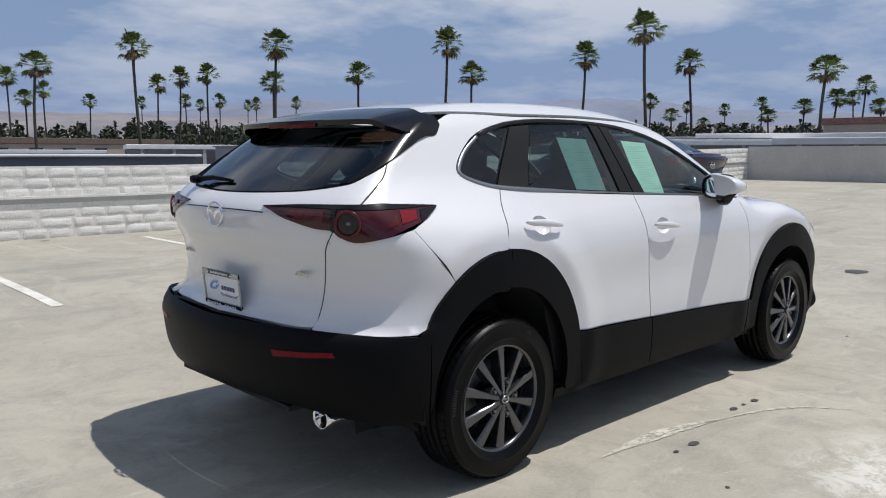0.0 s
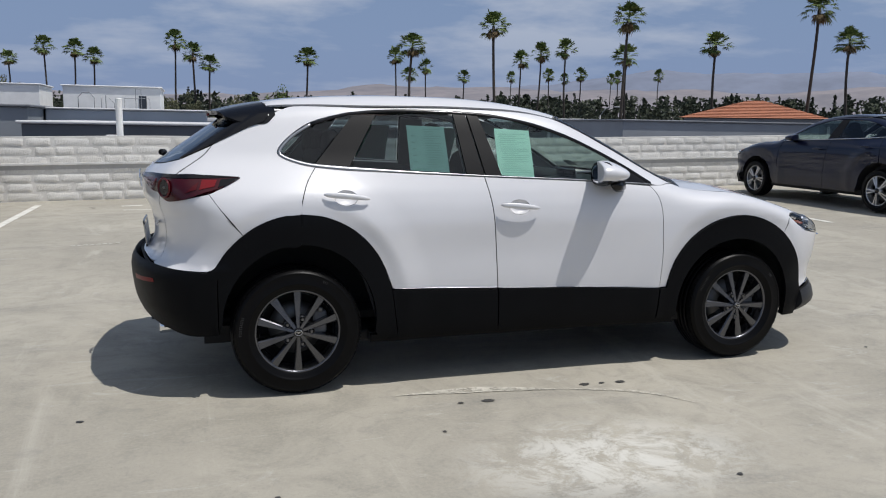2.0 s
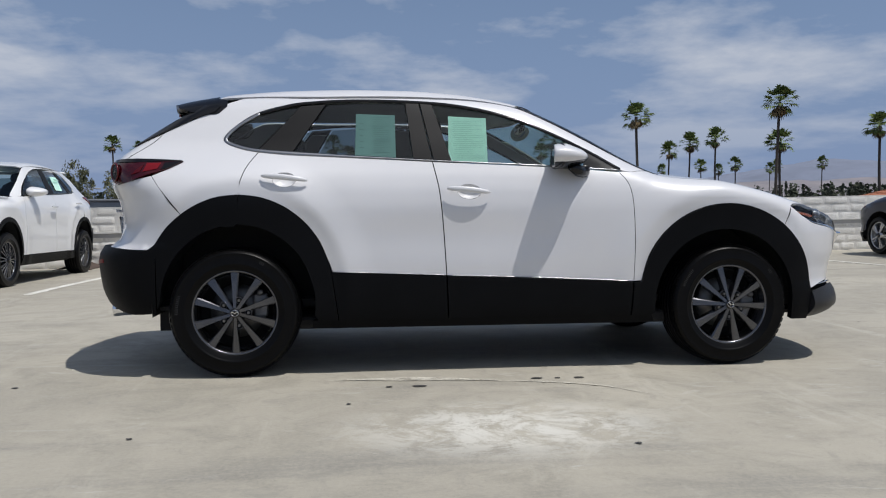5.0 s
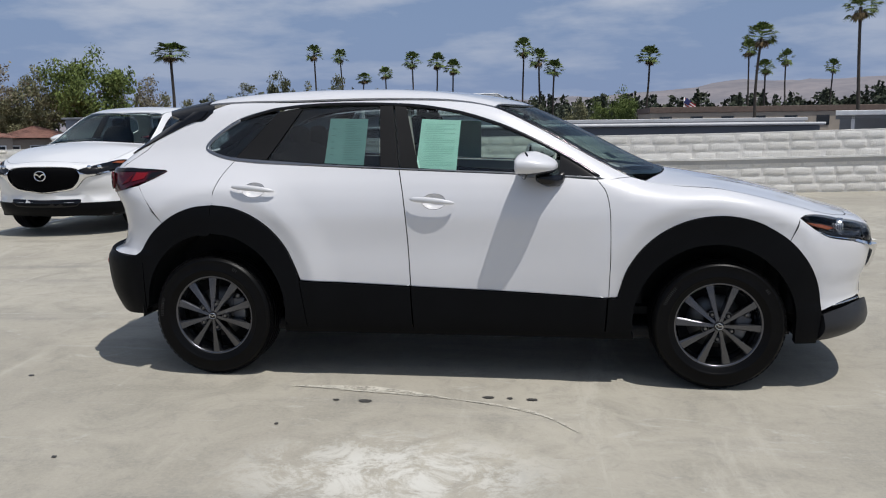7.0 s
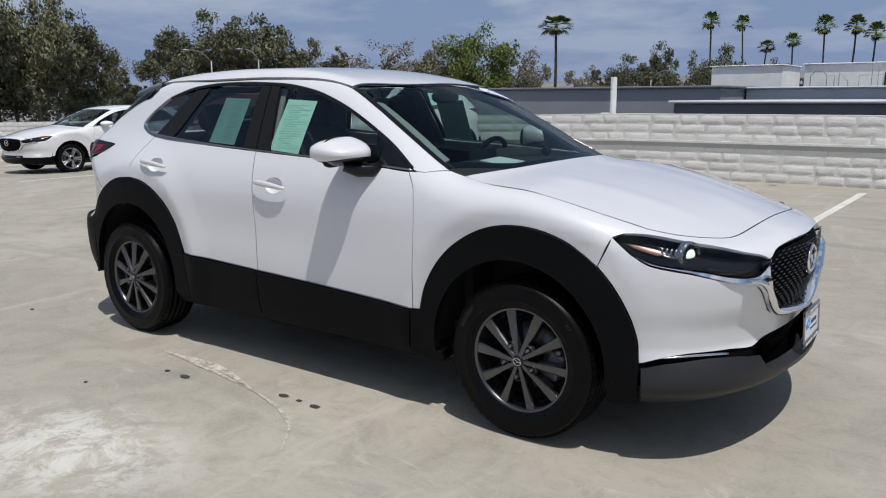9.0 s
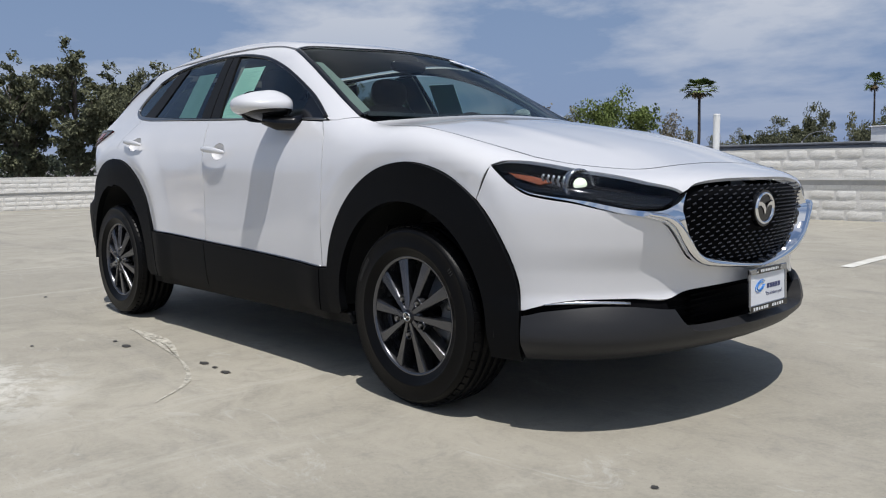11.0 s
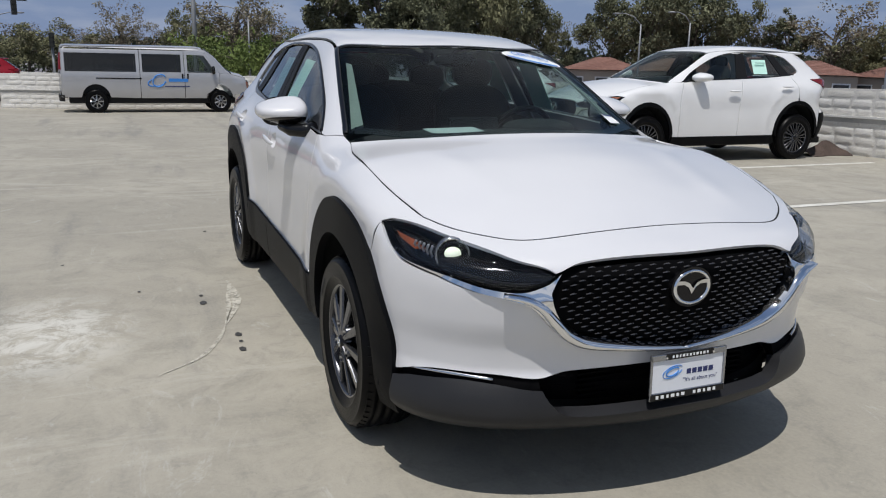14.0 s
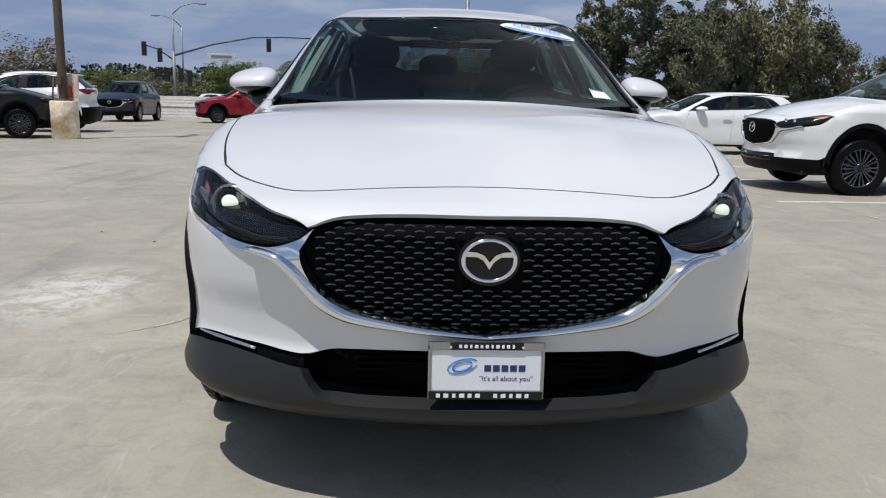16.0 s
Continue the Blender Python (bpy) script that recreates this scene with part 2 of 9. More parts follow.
def lathe(profile, seg=48, axis="Y"):
    """A turned solid from (radius, height) pairs; the axis is Y unless Z is asked for."""
    bm = bmesh.new()
    rings = []
    for r, h in profile:
        ring = []
        for k in range(seg):
            a = 2 * math.pi * k / seg
            co = (r * math.cos(a), h, r * math.sin(a)) if axis == "Y" else (r * math.cos(a), r * math.sin(a), h)
            ring.append(bm.verts.new(co))
        rings.append(ring)
    for u, v in zip(rings, rings[1:]):
        for k in range(seg):
            f = bm.faces.new((u[k], u[(k + 1) % seg], v[(k + 1) % seg], v[k]))
            f.smooth = True
    bmesh.ops.recalc_face_normals(bm, faces=bm.faces[:])
    return bm


def smooth_curve(pairs):
    """A monotone cubic through (u, v) pairs, as a fast function of arrays."""
    p = np.array(sorted(pairs), float)
    x, y = p[:, 0], p[:, 1]
    h, d = np.diff(x), np.diff(y) / np.diff(x)
    m = np.zeros(len(x))
    m[0], m[-1] = d[0], d[-1]
    for i in range(1, len(x) - 1):
        if d[i - 1] * d[i] > 0:
            w1, w2 = 2 * h[i] + h[i - 1], h[i] + 2 * h[i - 1]
            m[i] = (w1 + w2) / (w1 / d[i - 1] + w2 / d[i])
    t = np.linspace(x[0], x[-1], 1200)
    i = np.clip(np.searchsorted(x, t) - 1, 0, len(h) - 1)
    s = (t - x[i]) / h[i]
    v = (1 + 2 * s) * (1 - s) ** 2 * y[i] + s * (1 - s) ** 2 * h[i] * m[i] + s * s * (3 - 2 * s) * y[i + 1] + s * s * (s - 1) * h[i] * m[i + 1]
    return lambda q: np.interp(q, t, v)


def smax(a, b, k):
    h = np.maximum(k - np.abs(a - b), 0) / k
    return np.maximum(a, b) + h * h * k * 0.25


def step(a, b, x):
    t = np.clip((x - a) / (b - a), 0, 1)
    return t * t * (3 - 2 * t)


class Body:
    """A car's outer skin: the space inside its flanks, top, nose and tail, with rounded edges.
    Nose is at +x, the right flank at -y. Panels are outlines laid on that skin."""

    def __init__(self, flank, low, high, top, nose, tail, nose_bow=(0.33, 0.88), tail_bow=(0.25, 0.5), rake=0.35, crown=0.10, belt=(1.0, 1.25), round_top=0.09, round_end=0.12, grid=0.035, dents=(), flares=(), scl=(1, 1, 1)):
        self.scl = np.array(scl, float)
        self.flank, self.low, self.high = smooth_curve(flank), smooth_curve(low), smooth_curve(high)
        self.top, self.nose, self.tail = smooth_curve(top), smooth_curve(nose), smooth_curve(tail)
        self.nose_bow, self.tail_bow, self.rake, self.crown, self.belt = nose_bow, tail_bow, rake, crown, belt
        self.round_top, self.round_end, self.grid, self.dents, self.flares = round_top, round_end, grid, dents, flares

    def f(self, p):
        x, y, z = p[:, 0], np.abs(p[:, 1]), p[:, 2]
        s = step(*self.belt, z)
        w = self.flank(z) + (1 - s) * self.low(x) + s * self.high(x)
        for cx, cz, rx, rz, amount in self.dents:
            w = w + amount * np.exp(-((x - cx) / rx) ** 2 - ((z - cz) / rz) ** 2)
        for cx, cz, rx, rz, amount in self.flares:
            e = np.hypot((x - cx) / rx, (z - cz) / rz)
            w = w + amount * (step(1.5, 1.08, e) - step(1.20, 1.0, e))
        a = y - w
        xe = x + self.rake * y * y * step(-0.9, 0.1, x) * (1 - 0.85 * step(1.0, 1.35, x))
        b = z - (self.top(xe) - self.crown * y * y * np.interp(x, [0.9, 1.3, 1.62, 1.9, 2.2], [1.0, 0.94, 1.27, 1.6, 1.7]))
        c = x - (self.nose(z) - self.nose_bow[0] * y * y - self.nose_bow[1] * y ** 8)
        d = (self.tail(z) + self.tail_bow[0] * y * y + self.tail_bow[1] * y ** 8) - x
        ab = smax(a, b, self.round_top)
        return smax(smax(ab, c, self.round_end), d, self.round_end)

    def shoot(self, o, d):
        lo, hi = np.zeros(len(o)), np.full(len(o), 3.0)
        for _ in range(34):
            mid = (lo + hi) / 2
            out = self.f(o + d * mid[:, None]) > 0
            hi, lo = np.where(out, mid, hi), np.where(out, lo, mid)
        return o + d * hi[:, None]

    def normal(self, p):
        e, g = 2e-3, np.zeros_like(p)
        for i in range(3):
            q = np.zeros(3); q[i] = e
            g[:, i] = self.f(p + q) - self.f(p - q)
        return g / np.maximum(np.linalg.norm(g, axis=1), 1e-9)[:, None]

    # charts: s (x, z) from the side; t (x, y) from above; f and r (angle, z) round the nose and tail; c (x, angle) round a level axis
    AXIS = {"f": 1.1, "r": -1.1}

    def rays(self, chart, uv):
        u, v = uv[:, 0], uv[:, 1]
        zero, one = np.zeros(len(u)), np.ones(len(u))
        if chart == "s":
            return np.stack([u, zero, v], 1), np.stack([zero, -one, zero], 1)
        if chart == "t":
            return np.stack([u, v, zero + 0.5], 1), np.stack([zero, zero, one], 1)
        if chart == "c":
            return np.stack([u, zero, zero + 0.6], 1), np.stack([zero, -np.sin(v), np.cos(v)], 1)
        a = self.AXIS[chart]
        way = 1 if chart == "f" else -1
        return np.stack([zero + a, zero, v], 1), np.stack([way * np.cos(u), -np.sin(u), zero], 1)

    def to_chart(self, chart, p):
        if chart == "s":
            return p[:, [0, 2]]
        if chart == "t":
            return p[:, :2]
        if chart == "c":
            return np.stack([p[:, 0], np.arctan2(-p[:, 1], p[:, 2] - 0.6)], 1)
        a = self.AXIS[chart]
        way = 1 if chart == "f" else -1
        return np.stack([np.arctan2(-p[:, 1], way * (p[:, 0] - a)), p[:, 2]], 1)

    def place(self, hints):
        """Points of the skin from hints: (kind, u, v[, y sign]); s: x, z; t: x, y; f or r: y, z, seen along the car."""
        out = []
        for k, u, v in hints:
            if k == "s":
                o, d = (u, 0, v), (0, -1, 0)
            elif k == "S":
                o, d = (u, 0, v), (0, 1, 0)
            elif k == "t":
                o, d = (u, v, 0.5), (0, 0, 1)
            else:
                o, d = (0.6 if k == "f" else -0.6, u, v), (1 if k == "f" else -1, 0, 0)
            out.append(self.shoot(np.array([o], float), np.array([d], float))[0])
        return np.array(out)

    def outline(self, hints, chart, sharp=()):
        """A closed outline in a chart, rounded through the hints but for the sharp ones."""
        p = self.to_chart(chart, self.place(hints))
        n = len(p)
        scale = np.array([1.0, 1.0])
        if chart in "fr":
            scale = np.array([1.05, 1.0])
        if chart == "c":
            scale = np.array([1.0, 0.75])
        pts = []
        for i in range(n):
            a, b, c, d = p[i - 1], p[i], p[(i + 1) % n], p[(i + 2) % n]
            if sharp == "all" or i in sharp:
                a = b
            if sharp == "all" or (i + 1) % n in sharp:
                d = c
            m1, m2 = (c - a) / 2 if a is not b else (c - b), (d - b) / 2 if d is not c else (c - b)
            m1 = m1 * min(1, np.linalg.norm(c - b) / max(np.linalg.norm(m1), 1e-9))
            m2 = m2 * min(1, np.linalg.norm(c - b) / max(np.linalg.norm(m2), 1e-9))
            k = max(2, int(np.linalg.norm((c - b) * scale) / (self.grid * 0.6)))
            for s in np.arange(k) / k:
                pts.append((2 * s ** 3 - 3 * s ** 2 + 1) * b + (s ** 3 - 2 * s ** 2 + s) * m1 + (3 * s ** 2 - 2 * s ** 3) * c + (s ** 3 - s ** 2) * m2)
        return np.array(pts)

    @staticmethod
    def inset(loop, gap):
        area = np.sum(loop[:, 0] * np.roll(loop[:, 1], -1) - loop[:, 1] * np.roll(loop[:, 0], -1))
        t = np.roll(loop, -1, 0) - np.roll(loop, 1, 0)
        t /= np.maximum(np.linalg.norm(t, axis=1), 1e-9)[:, None]
        nrm = np.stack([-t[:, 1], t[:, 0]], 1) * (1 if area > 0 else -1)
        return loop + nrm * gap

    def sheet(self, loops, chart):
        """Triangles that fill outer loop less inner loops, as chart points and faces."""
        g = self.grid
        outer = loops[0]
        lo, hi = outer.min(0), outer.max(0)
        us, vs = np.arange(lo[0] + g * 0.37, hi[0], g / (0.75 if chart in "fr" else 1)), np.arange(lo[1] + g * 0.41, hi[1], g / (1 if chart != "c" else 0.75))
        U, V = np.meshgrid(us, vs)
        q = np.stack([U.ravel(), V.ravel()], 1)
        keep = np.zeros(len(q), bool)
        near = np.full(len(q), 9.0)
        for lp in loops:
            a, b = lp, np.roll(lp, -1, 0)
            for (x1, y1), (x2, y2) in zip(a, b):
                cross = (y1 > q[:, 1]) != (y2 > q[:, 1])
                if cross.any():
                    xi = x1 + (q[:, 1] - y1) / ((y2 - y1) if y2 != y1 else 1e-9) * (x2 - x1)
                    keep ^= cross & (q[:, 0] < xi)
                near = np.minimum(near, np.hypot(q[:, 0] - x1, q[:, 1] - y1))
        q = q[keep & (near > g * 0.45)]
        verts = [Vector(v) for lp in loops for v in lp] + [Vector(v) for v in q]
        faces, k = [], 0
        for lp in loops:
            faces.append(list(range(k, k + len(lp))))
            k += len(lp)
        edges = [(f[i], f[(i + 1) % len(f)]) for f in faces for i in range(len(f))]
        co, _, tris, *_ = delaunay_2d_cdt(verts, edges, [], 0, 1e-6)
        co = np.array([tuple(v) for v in co])
        tris = np.array([tuple(t) for t in tris if len(t) == 3])
        c = co[tris].mean(1)
        odd = np.zeros(len(c), bool)
        for lp in loops:
            for (x1, y1), (x2, y2) in zip(lp, np.roll(lp, -1, 0)):
                cross = (y1 > c[:, 1]) != (y2 > c[:, 1])
                if cross.any():
                    odd ^= cross & (c[:, 0] < x1 + (c[:, 1] - y1) / ((y2 - y1) if y2 != y1 else 1e-9) * (x2 - x1))
        tris = tris[odd]
        return co, tris

    def panel(self, name, hints, chart, material, parent, label="", sharp=(), lift=0.0, gap=0.002, depth=0.012, holes=(), both=True, swell=None):
        """One panel laid on the skin, with a turned-in rim; both: its mirror image too. Returns the right-hand one."""
        loops = [self.inset(self.outline(hints, chart, sharp), gap)]
        for h, sh in holes:
            loops.append(self.inset(self.outline(h, chart, sh), -gap))
        co, tris = self.sheet(loops, chart)
        o, d = self.rays(chart, co)
        p = self.shoot(o, d)
        nr = self.normal(p)
        rise = np.full(len(p), lift)
        if swell:
            rise = rise + swell(co, p)
        p = p + nr * rise[:, None]
        faces = []
        for a, b, c in tris:
            n = np.cross(p[b] - p[a], p[c] - p[a])
            faces.append((a, b, c) if np.dot(n, nr[a]) > 0 else (a, c, b))
        if swell:
            lean = np.zeros_like(p)
            for a, b, c in faces:
                n = np.cross(p[b] - p[a], p[c] - p[a])
                for v in (a, b, c):
                    lean[v] += n
            nr = lean / np.maximum(np.linalg.norm(lean, axis=1), 1e-12)[:, None]
        # rim
        count = {}
        for t in faces:
            for i in range(3):
                e = (t[i], t[(i + 1) % 3])
                count[e] = count.get(e, 0) + 1
        rim = [e for e in count if (e[1], e[0]) not in count]
        idx, ev = {}, []
        for e in rim:
            for v in e:
                if v not in idx:
                    idx[v] = len(ev)
                    ev.append(v)
        m = len(p)
        allp = np.vstack([p, p[ev], p[ev] - nr[ev] * depth])
        side = np.zeros((len(ev), 3))
        for a, b in rim:
            s = np.cross(p[b] - p[a], nr[a])
            side[idx[a]] += s
            side[idx[b]] += s
        side /= np.maximum(np.linalg.norm(side, axis=1), 1e-9)[:, None]
        k = len(ev)
        for a, b in rim:
            faces.append((m + idx[b], m + idx[a], m + k + idx[a]))
            faces.append((m + idx[b], m + k + idx[a], m + k + idx[b]))
        alln = np.vstack([nr, side, side])
        allp, alln = allp * self.scl, alln / self.scl
        alln = alln / np.maximum(np.linalg.norm(alln, axis=1), 1e-9)[:, None]
        ob = mesh_part(name, allp, faces, material, parent, label, alln)
        if both:
            flip = np.array([1, -1, 1])
            ob2 = mesh_part(name, allp * flip, [f[::-1] for f in faces], material, parent, label, alln * flip)
            ob["twin"] = ob2.name
        return ob

    def ribbon(self, name, hints, material, parent, width=0.006, rise=0.004, both=True, label="", n=40, closed=False):
        """A thin raised strip that follows the skin through the hints."""
        c = self.place(hints)
        c = np.vstack([c, c[:1]]) if closed else c
        seg = np.concatenate([[0], np.cumsum(np.linalg.norm(np.diff(c, axis=0), axis=1))])
        t = np.linspace(0, seg[-1], n)
        q = np.stack([smooth_curve(list(zip(seg, c[:, i])))(t) for i in range(3)], 1)
        nr = self.normal(q)
        q = q - nr * self.f(q)[:, None]
        tan = np.gradient(q, axis=0)
        tan /= np.linalg.norm(tan, axis=1)[:, None]
        sd = np.cross(tan, nr)
        bm = bmesh.new()
        prof = [(-0.5, -0.003), (-0.5, rise * 0.6), (-0.2, rise), (0.2, rise), (0.5, rise * 0.6), (0.5, -0.003)]
        w = width if hasattr(width, "__len__") else [width] * n
        w = np.interp(np.linspace(0, 1, n), np.linspace(0, 1, len(w)), w)
        sets = [1, -1] if both else [1]
        ob = None
        for sy in sets:
            bm = bmesh.new()
            rows = [[bm.verts.new(Vector(q[i] + sd[i] * a * w[i] + nr[i] * b) * 1) for a, b in prof] for i in range(n)]
            for r0, r1 in zip(rows, rows[1:]):
                for j in range(len(prof) - 1):
                    bm.faces.new((r0[j], r0[j + 1], r1[j + 1], r1[j])).smooth = True
            bm.faces.new(rows[0]); bm.faces.new(rows[-1][::-1])
            if sy < 0:
                for v in bm.verts:
                    v.co.y *= -1
            for v in bm.verts:
                v.co = v.co * Vector(self.scl)
            bmesh.ops.recalc_face_normals(bm, faces=bm.faces[:])
            ob = part(name, bm, material, parent, label)
        return ob


# ---- the deck, its walls and the land round it ----
def deck_z(x, y=0.0):
    """The deck falls to the west, less so past its south-west bay, and climbs to the east; it lies level under the car and steps up softly towards the north bays."""
    t = min(1.0, max(0.0, (-2.2 - y) / 4.0))
    fall = 0.021 - (0.003 * t if x < 0 else 0.0)
    u = min(1.0, max(0.0, (y - 1.5) / 3.0))
    return fall * math.copysign(max(0.0, abs(x) - 2.6), x) + 0.07 * u * u * (3 - 2 * u)


def concrete_mat():
    m = bpy.data.materials.new("weathered_concrete")
    m.use_nodes = True
    n, l = m.node_tree.nodes, m.node_tree.links
    b = n["Principled BSDF"]
    b.inputs["Roughness"].default_value = 0.72
    b.inputs["Specular IOR Level"].default_value = 0.4
    tc = n.new("ShaderNodeTexCoord")

    def noise_at(scale, detail=6, rough=0.6, stretch=None, warp=0.0):
        t = n.new("ShaderNodeTexNoise")
        t.inputs["Scale"].default_value, t.inputs["Detail"].default_value, t.inputs["Roughness"].default_value = scale, detail, rough
        t.inputs["Distortion"].default_value = warp
        if stretch:
            mp = n.new("ShaderNodeMapping"); mp.inputs["Scale"].default_value = stretch; mp.inputs["Rotation"].default_value = (0, 0, 0.15)
            l.new(tc.outputs["Object"], mp.inputs[0]); l.new(mp.outputs[0], t.inputs["Vector"])
        else:
            l.new(tc.outputs["Object"], t.inputs["Vector"])
        return t.outputs[0]

    def ramp(fac, a, b_, to0=0.0, to1=1.0):
        r = n.new("ShaderNodeMapRange"); r.interpolation_type = "SMOOTHSTEP"
        r.inputs[1].default_value, r.inputs[2].default_value, r.inputs[3].default_value, r.inputs[4].default_value = a, b_, to0, to1
        l.new(fac, r.inputs[0])
        return r.outputs[0]

    def mixc(fac, a, b_):
        x = n.new("ShaderNodeMix"); x.data_type = "RGBA"
        l.new(fac, x.inputs[0])
        for s, v in ((6, a), (7, b_)):
            if isinstance(v, tuple):
                x.inputs[s].default_value = (*v, 1)
            else:
                l.new(v, x.inputs[s])
        return x.outputs[2]

    base = mixc(ramp(noise_at(0.45, 8, 0.62, warp=0.6), 0.35, 0.68), (0.30, 0.279, 0.232), (0.395, 0.368, 0.305))
    base = mixc(ramp(noise_at(2.1, 8, 0.7, warp=1.2), 0.42, 0.72, 0.0, 0.75), base, (0.235, 0.222, 0.185))
    base = mixc(ramp(noise_at(0.9, 7, 0.65, (0.25, 1.8, 1)), 0.53, 0.70, 0.0, 0.65), base, (0.17, 0.167, 0.155))
    base = mixc(ramp(noise_at(1.3, 8, 0.7, (1.6, 0.3, 1), 1.0), 0.56, 0.72, 0.0, 0.6), base, (0.47, 0.445, 0.38))
    base = mixc(ramp(noise_at(55, 4, 0.6), 0.30, 0.75, 0.0, 0.35), base, (0.42, 0.385, 0.31))
    base = mixc(ramp(noise_at(160, 2, 0.5), 0.62, 0.75, 0.0, 0.5), base, (0.15, 0.14, 0.12))
    base = mixc(ramp(noise_at(6.5, 10, 0.78, warp=0.8), 0.50, 0.68, 0.0, 0.45), base, (0.22, 0.212, 0.185))
    base = mixc(ramp(noise_at(3.4, 10, 0.8, (0.5, 1.3, 1), 1.4), 0.57, 0.68, 0.0, 0.55), base, (0.47, 0.455, 0.41))
    # a scraped pale patch
    pos = n.new("ShaderNodeVectorMath"); pos.operation = "SUBTRACT"; pos.inputs[1].default_value = (-0.12, -2.0, 0)
    sq = n.new("ShaderNodeVectorMath"); sq.operation = "MULTIPLY"; sq.inputs[1].default_value = (1.15, 1.9, 0)
    ln = n.new("ShaderNodeVectorMath"); ln.operation = "LENGTH"
    l.new(tc.outputs["Object"], pos.inputs[0]); l.new(pos.outputs[0], sq.inputs[0]); l.new(sq.outputs[0], ln.inputs[0])
    near = ramp(ln.outputs["Value"], 0.15, 1.0, 0.95, 0.0)
    spot = ramp(noise_at(4.5, 10, 0.78, warp=0.5), 0.43, 0.57)
    mu = n.new("ShaderNodeMath"); mu.operation = "MULTIPLY"
    l.new(near, mu.inputs[0]); l.new(spot, mu.inputs[1])
    base = mixc(mu.outputs[0], base, (0.57, 0.555, 0.50))
    l.new(base, b.inputs["Base Color"])
    h = n.new("ShaderNodeMath"); h.operation = "ADD"
    l.new(noise_at(90, 6, 0.7), h.inputs[0]); l.new(noise_at(9, 5, 0.6), h.inputs[1])
    u = n.new("ShaderNodeBump"); u.inputs["Strength"].default_value = 0.25; u.inputs["Distance"].default_value = 0.006
    l.new(h.outputs[0], u.inputs["Height"]); l.new(u.outputs[0], b.inputs["Normal"])
    return m


CONCRETE = concrete_mat()
WALLM = mat("white_painted_block", (0.82, 0.81, 0.78), 0.75, vary=0.2, scale=3.5, bump=0.65, fine=38, per_piece=0.3, dark=(0.62, 0.595, 0.54))
JOINT = mat("painted_mortar", (0.74, 0.72, 0.68), 0.85, vary=0.25, scale=3, bump=0.3, fine=40)
PLAINW = mat("grey_painted_parapet", (0.50, 0.49, 0.47), 0.85, vary=0.22, scale=0.8, bump=0.15, fine=18)
LINEM = mat("worn_white_line", (0.68, 0.67, 0.62), 0.7, vary=0.25, scale=7, bump=0.15, fine=90, dark=(0.46, 0.44, 0.38))

DECK_X = (-60, 22.5)
DECK_Y = (-45, 9.65)
xs = sorted(set([DECK_X[0], -2.6, 2.6, DECK_X[1], *range(-58, 22, 2)]))
bm = bmesh.new()
ys = (DECK_Y[0], -20.0, -6.2, -5.0, -4.2, -3.2, -2.2, 1.5, 2.0, 2.5, 3.0, 3.5, 4.0, 4.5, DECK_Y[1])
rows = [[bm.verts.new((x, y, deck_z(x, y) - dz)) for x in xs] for dz in (0, 0.5) for y in (ys if dz == 0 else reversed(ys))]
for a in range(len(rows)):
    b = (a + 1) % len(rows)
    for i in range(len(xs) - 1):
        bm.faces.new((rows[a][i], rows[a][i + 1], rows[b][i + 1], rows[b][i]))
bmesh.ops.recalc_face_normals(bm, faces=bm.faces[:])
tagged(part("floor", bm, CONCRETE, None), "weathered pale concrete parking deck with scuffs and stains", "floor", kind="structure")


def stripe(pts, width, lift=0.004):
    """A painted line along points, following the deck."""
    bm = bmesh.new()
    rows = []
    for i, (x, y) in enumerate(pts):
        a, b = pts[max(0, i - 1)], pts[min(len(pts) - 1, i + 1)]
        d = Vector((b[0] - a[0], b[1] - a[1], 0)).normalized()
        s = Vector((-d.y, d.x, 0)) * width / 2
        p = Vector((x, y, deck_z(x, y) + lift))
        rows.append([bm.verts.new(p - s), bm.verts.new(p + s)])
    for r0, r1 in zip(rows, rows[1:]):
        bm.faces.new((r0[0], r1[0], r1[1], r0[1]))
    return bm


for x0 in (-20.4, -17.7, -15.0, -12.3, -9.6, -6.87, -4.13, -1.47, 1.23, 3.92, 6.64, 9.36, 12.1, 14.8):
    ob = part("parking_line", stripe([(x0 - 0.06, 3.85), (x0 - 0.05, 4.5), (x0 - 0.02, 6.6), (x0, 8.68)], 0.10), LINEM, None)
    tagged(ob, "worn white painted parking line on concrete", "parking line", "parking lines", "structure")

# block walls: courses of rough slump blocks, with a thin rail line part way up
COURSE, LONG = 0.148, 0.41


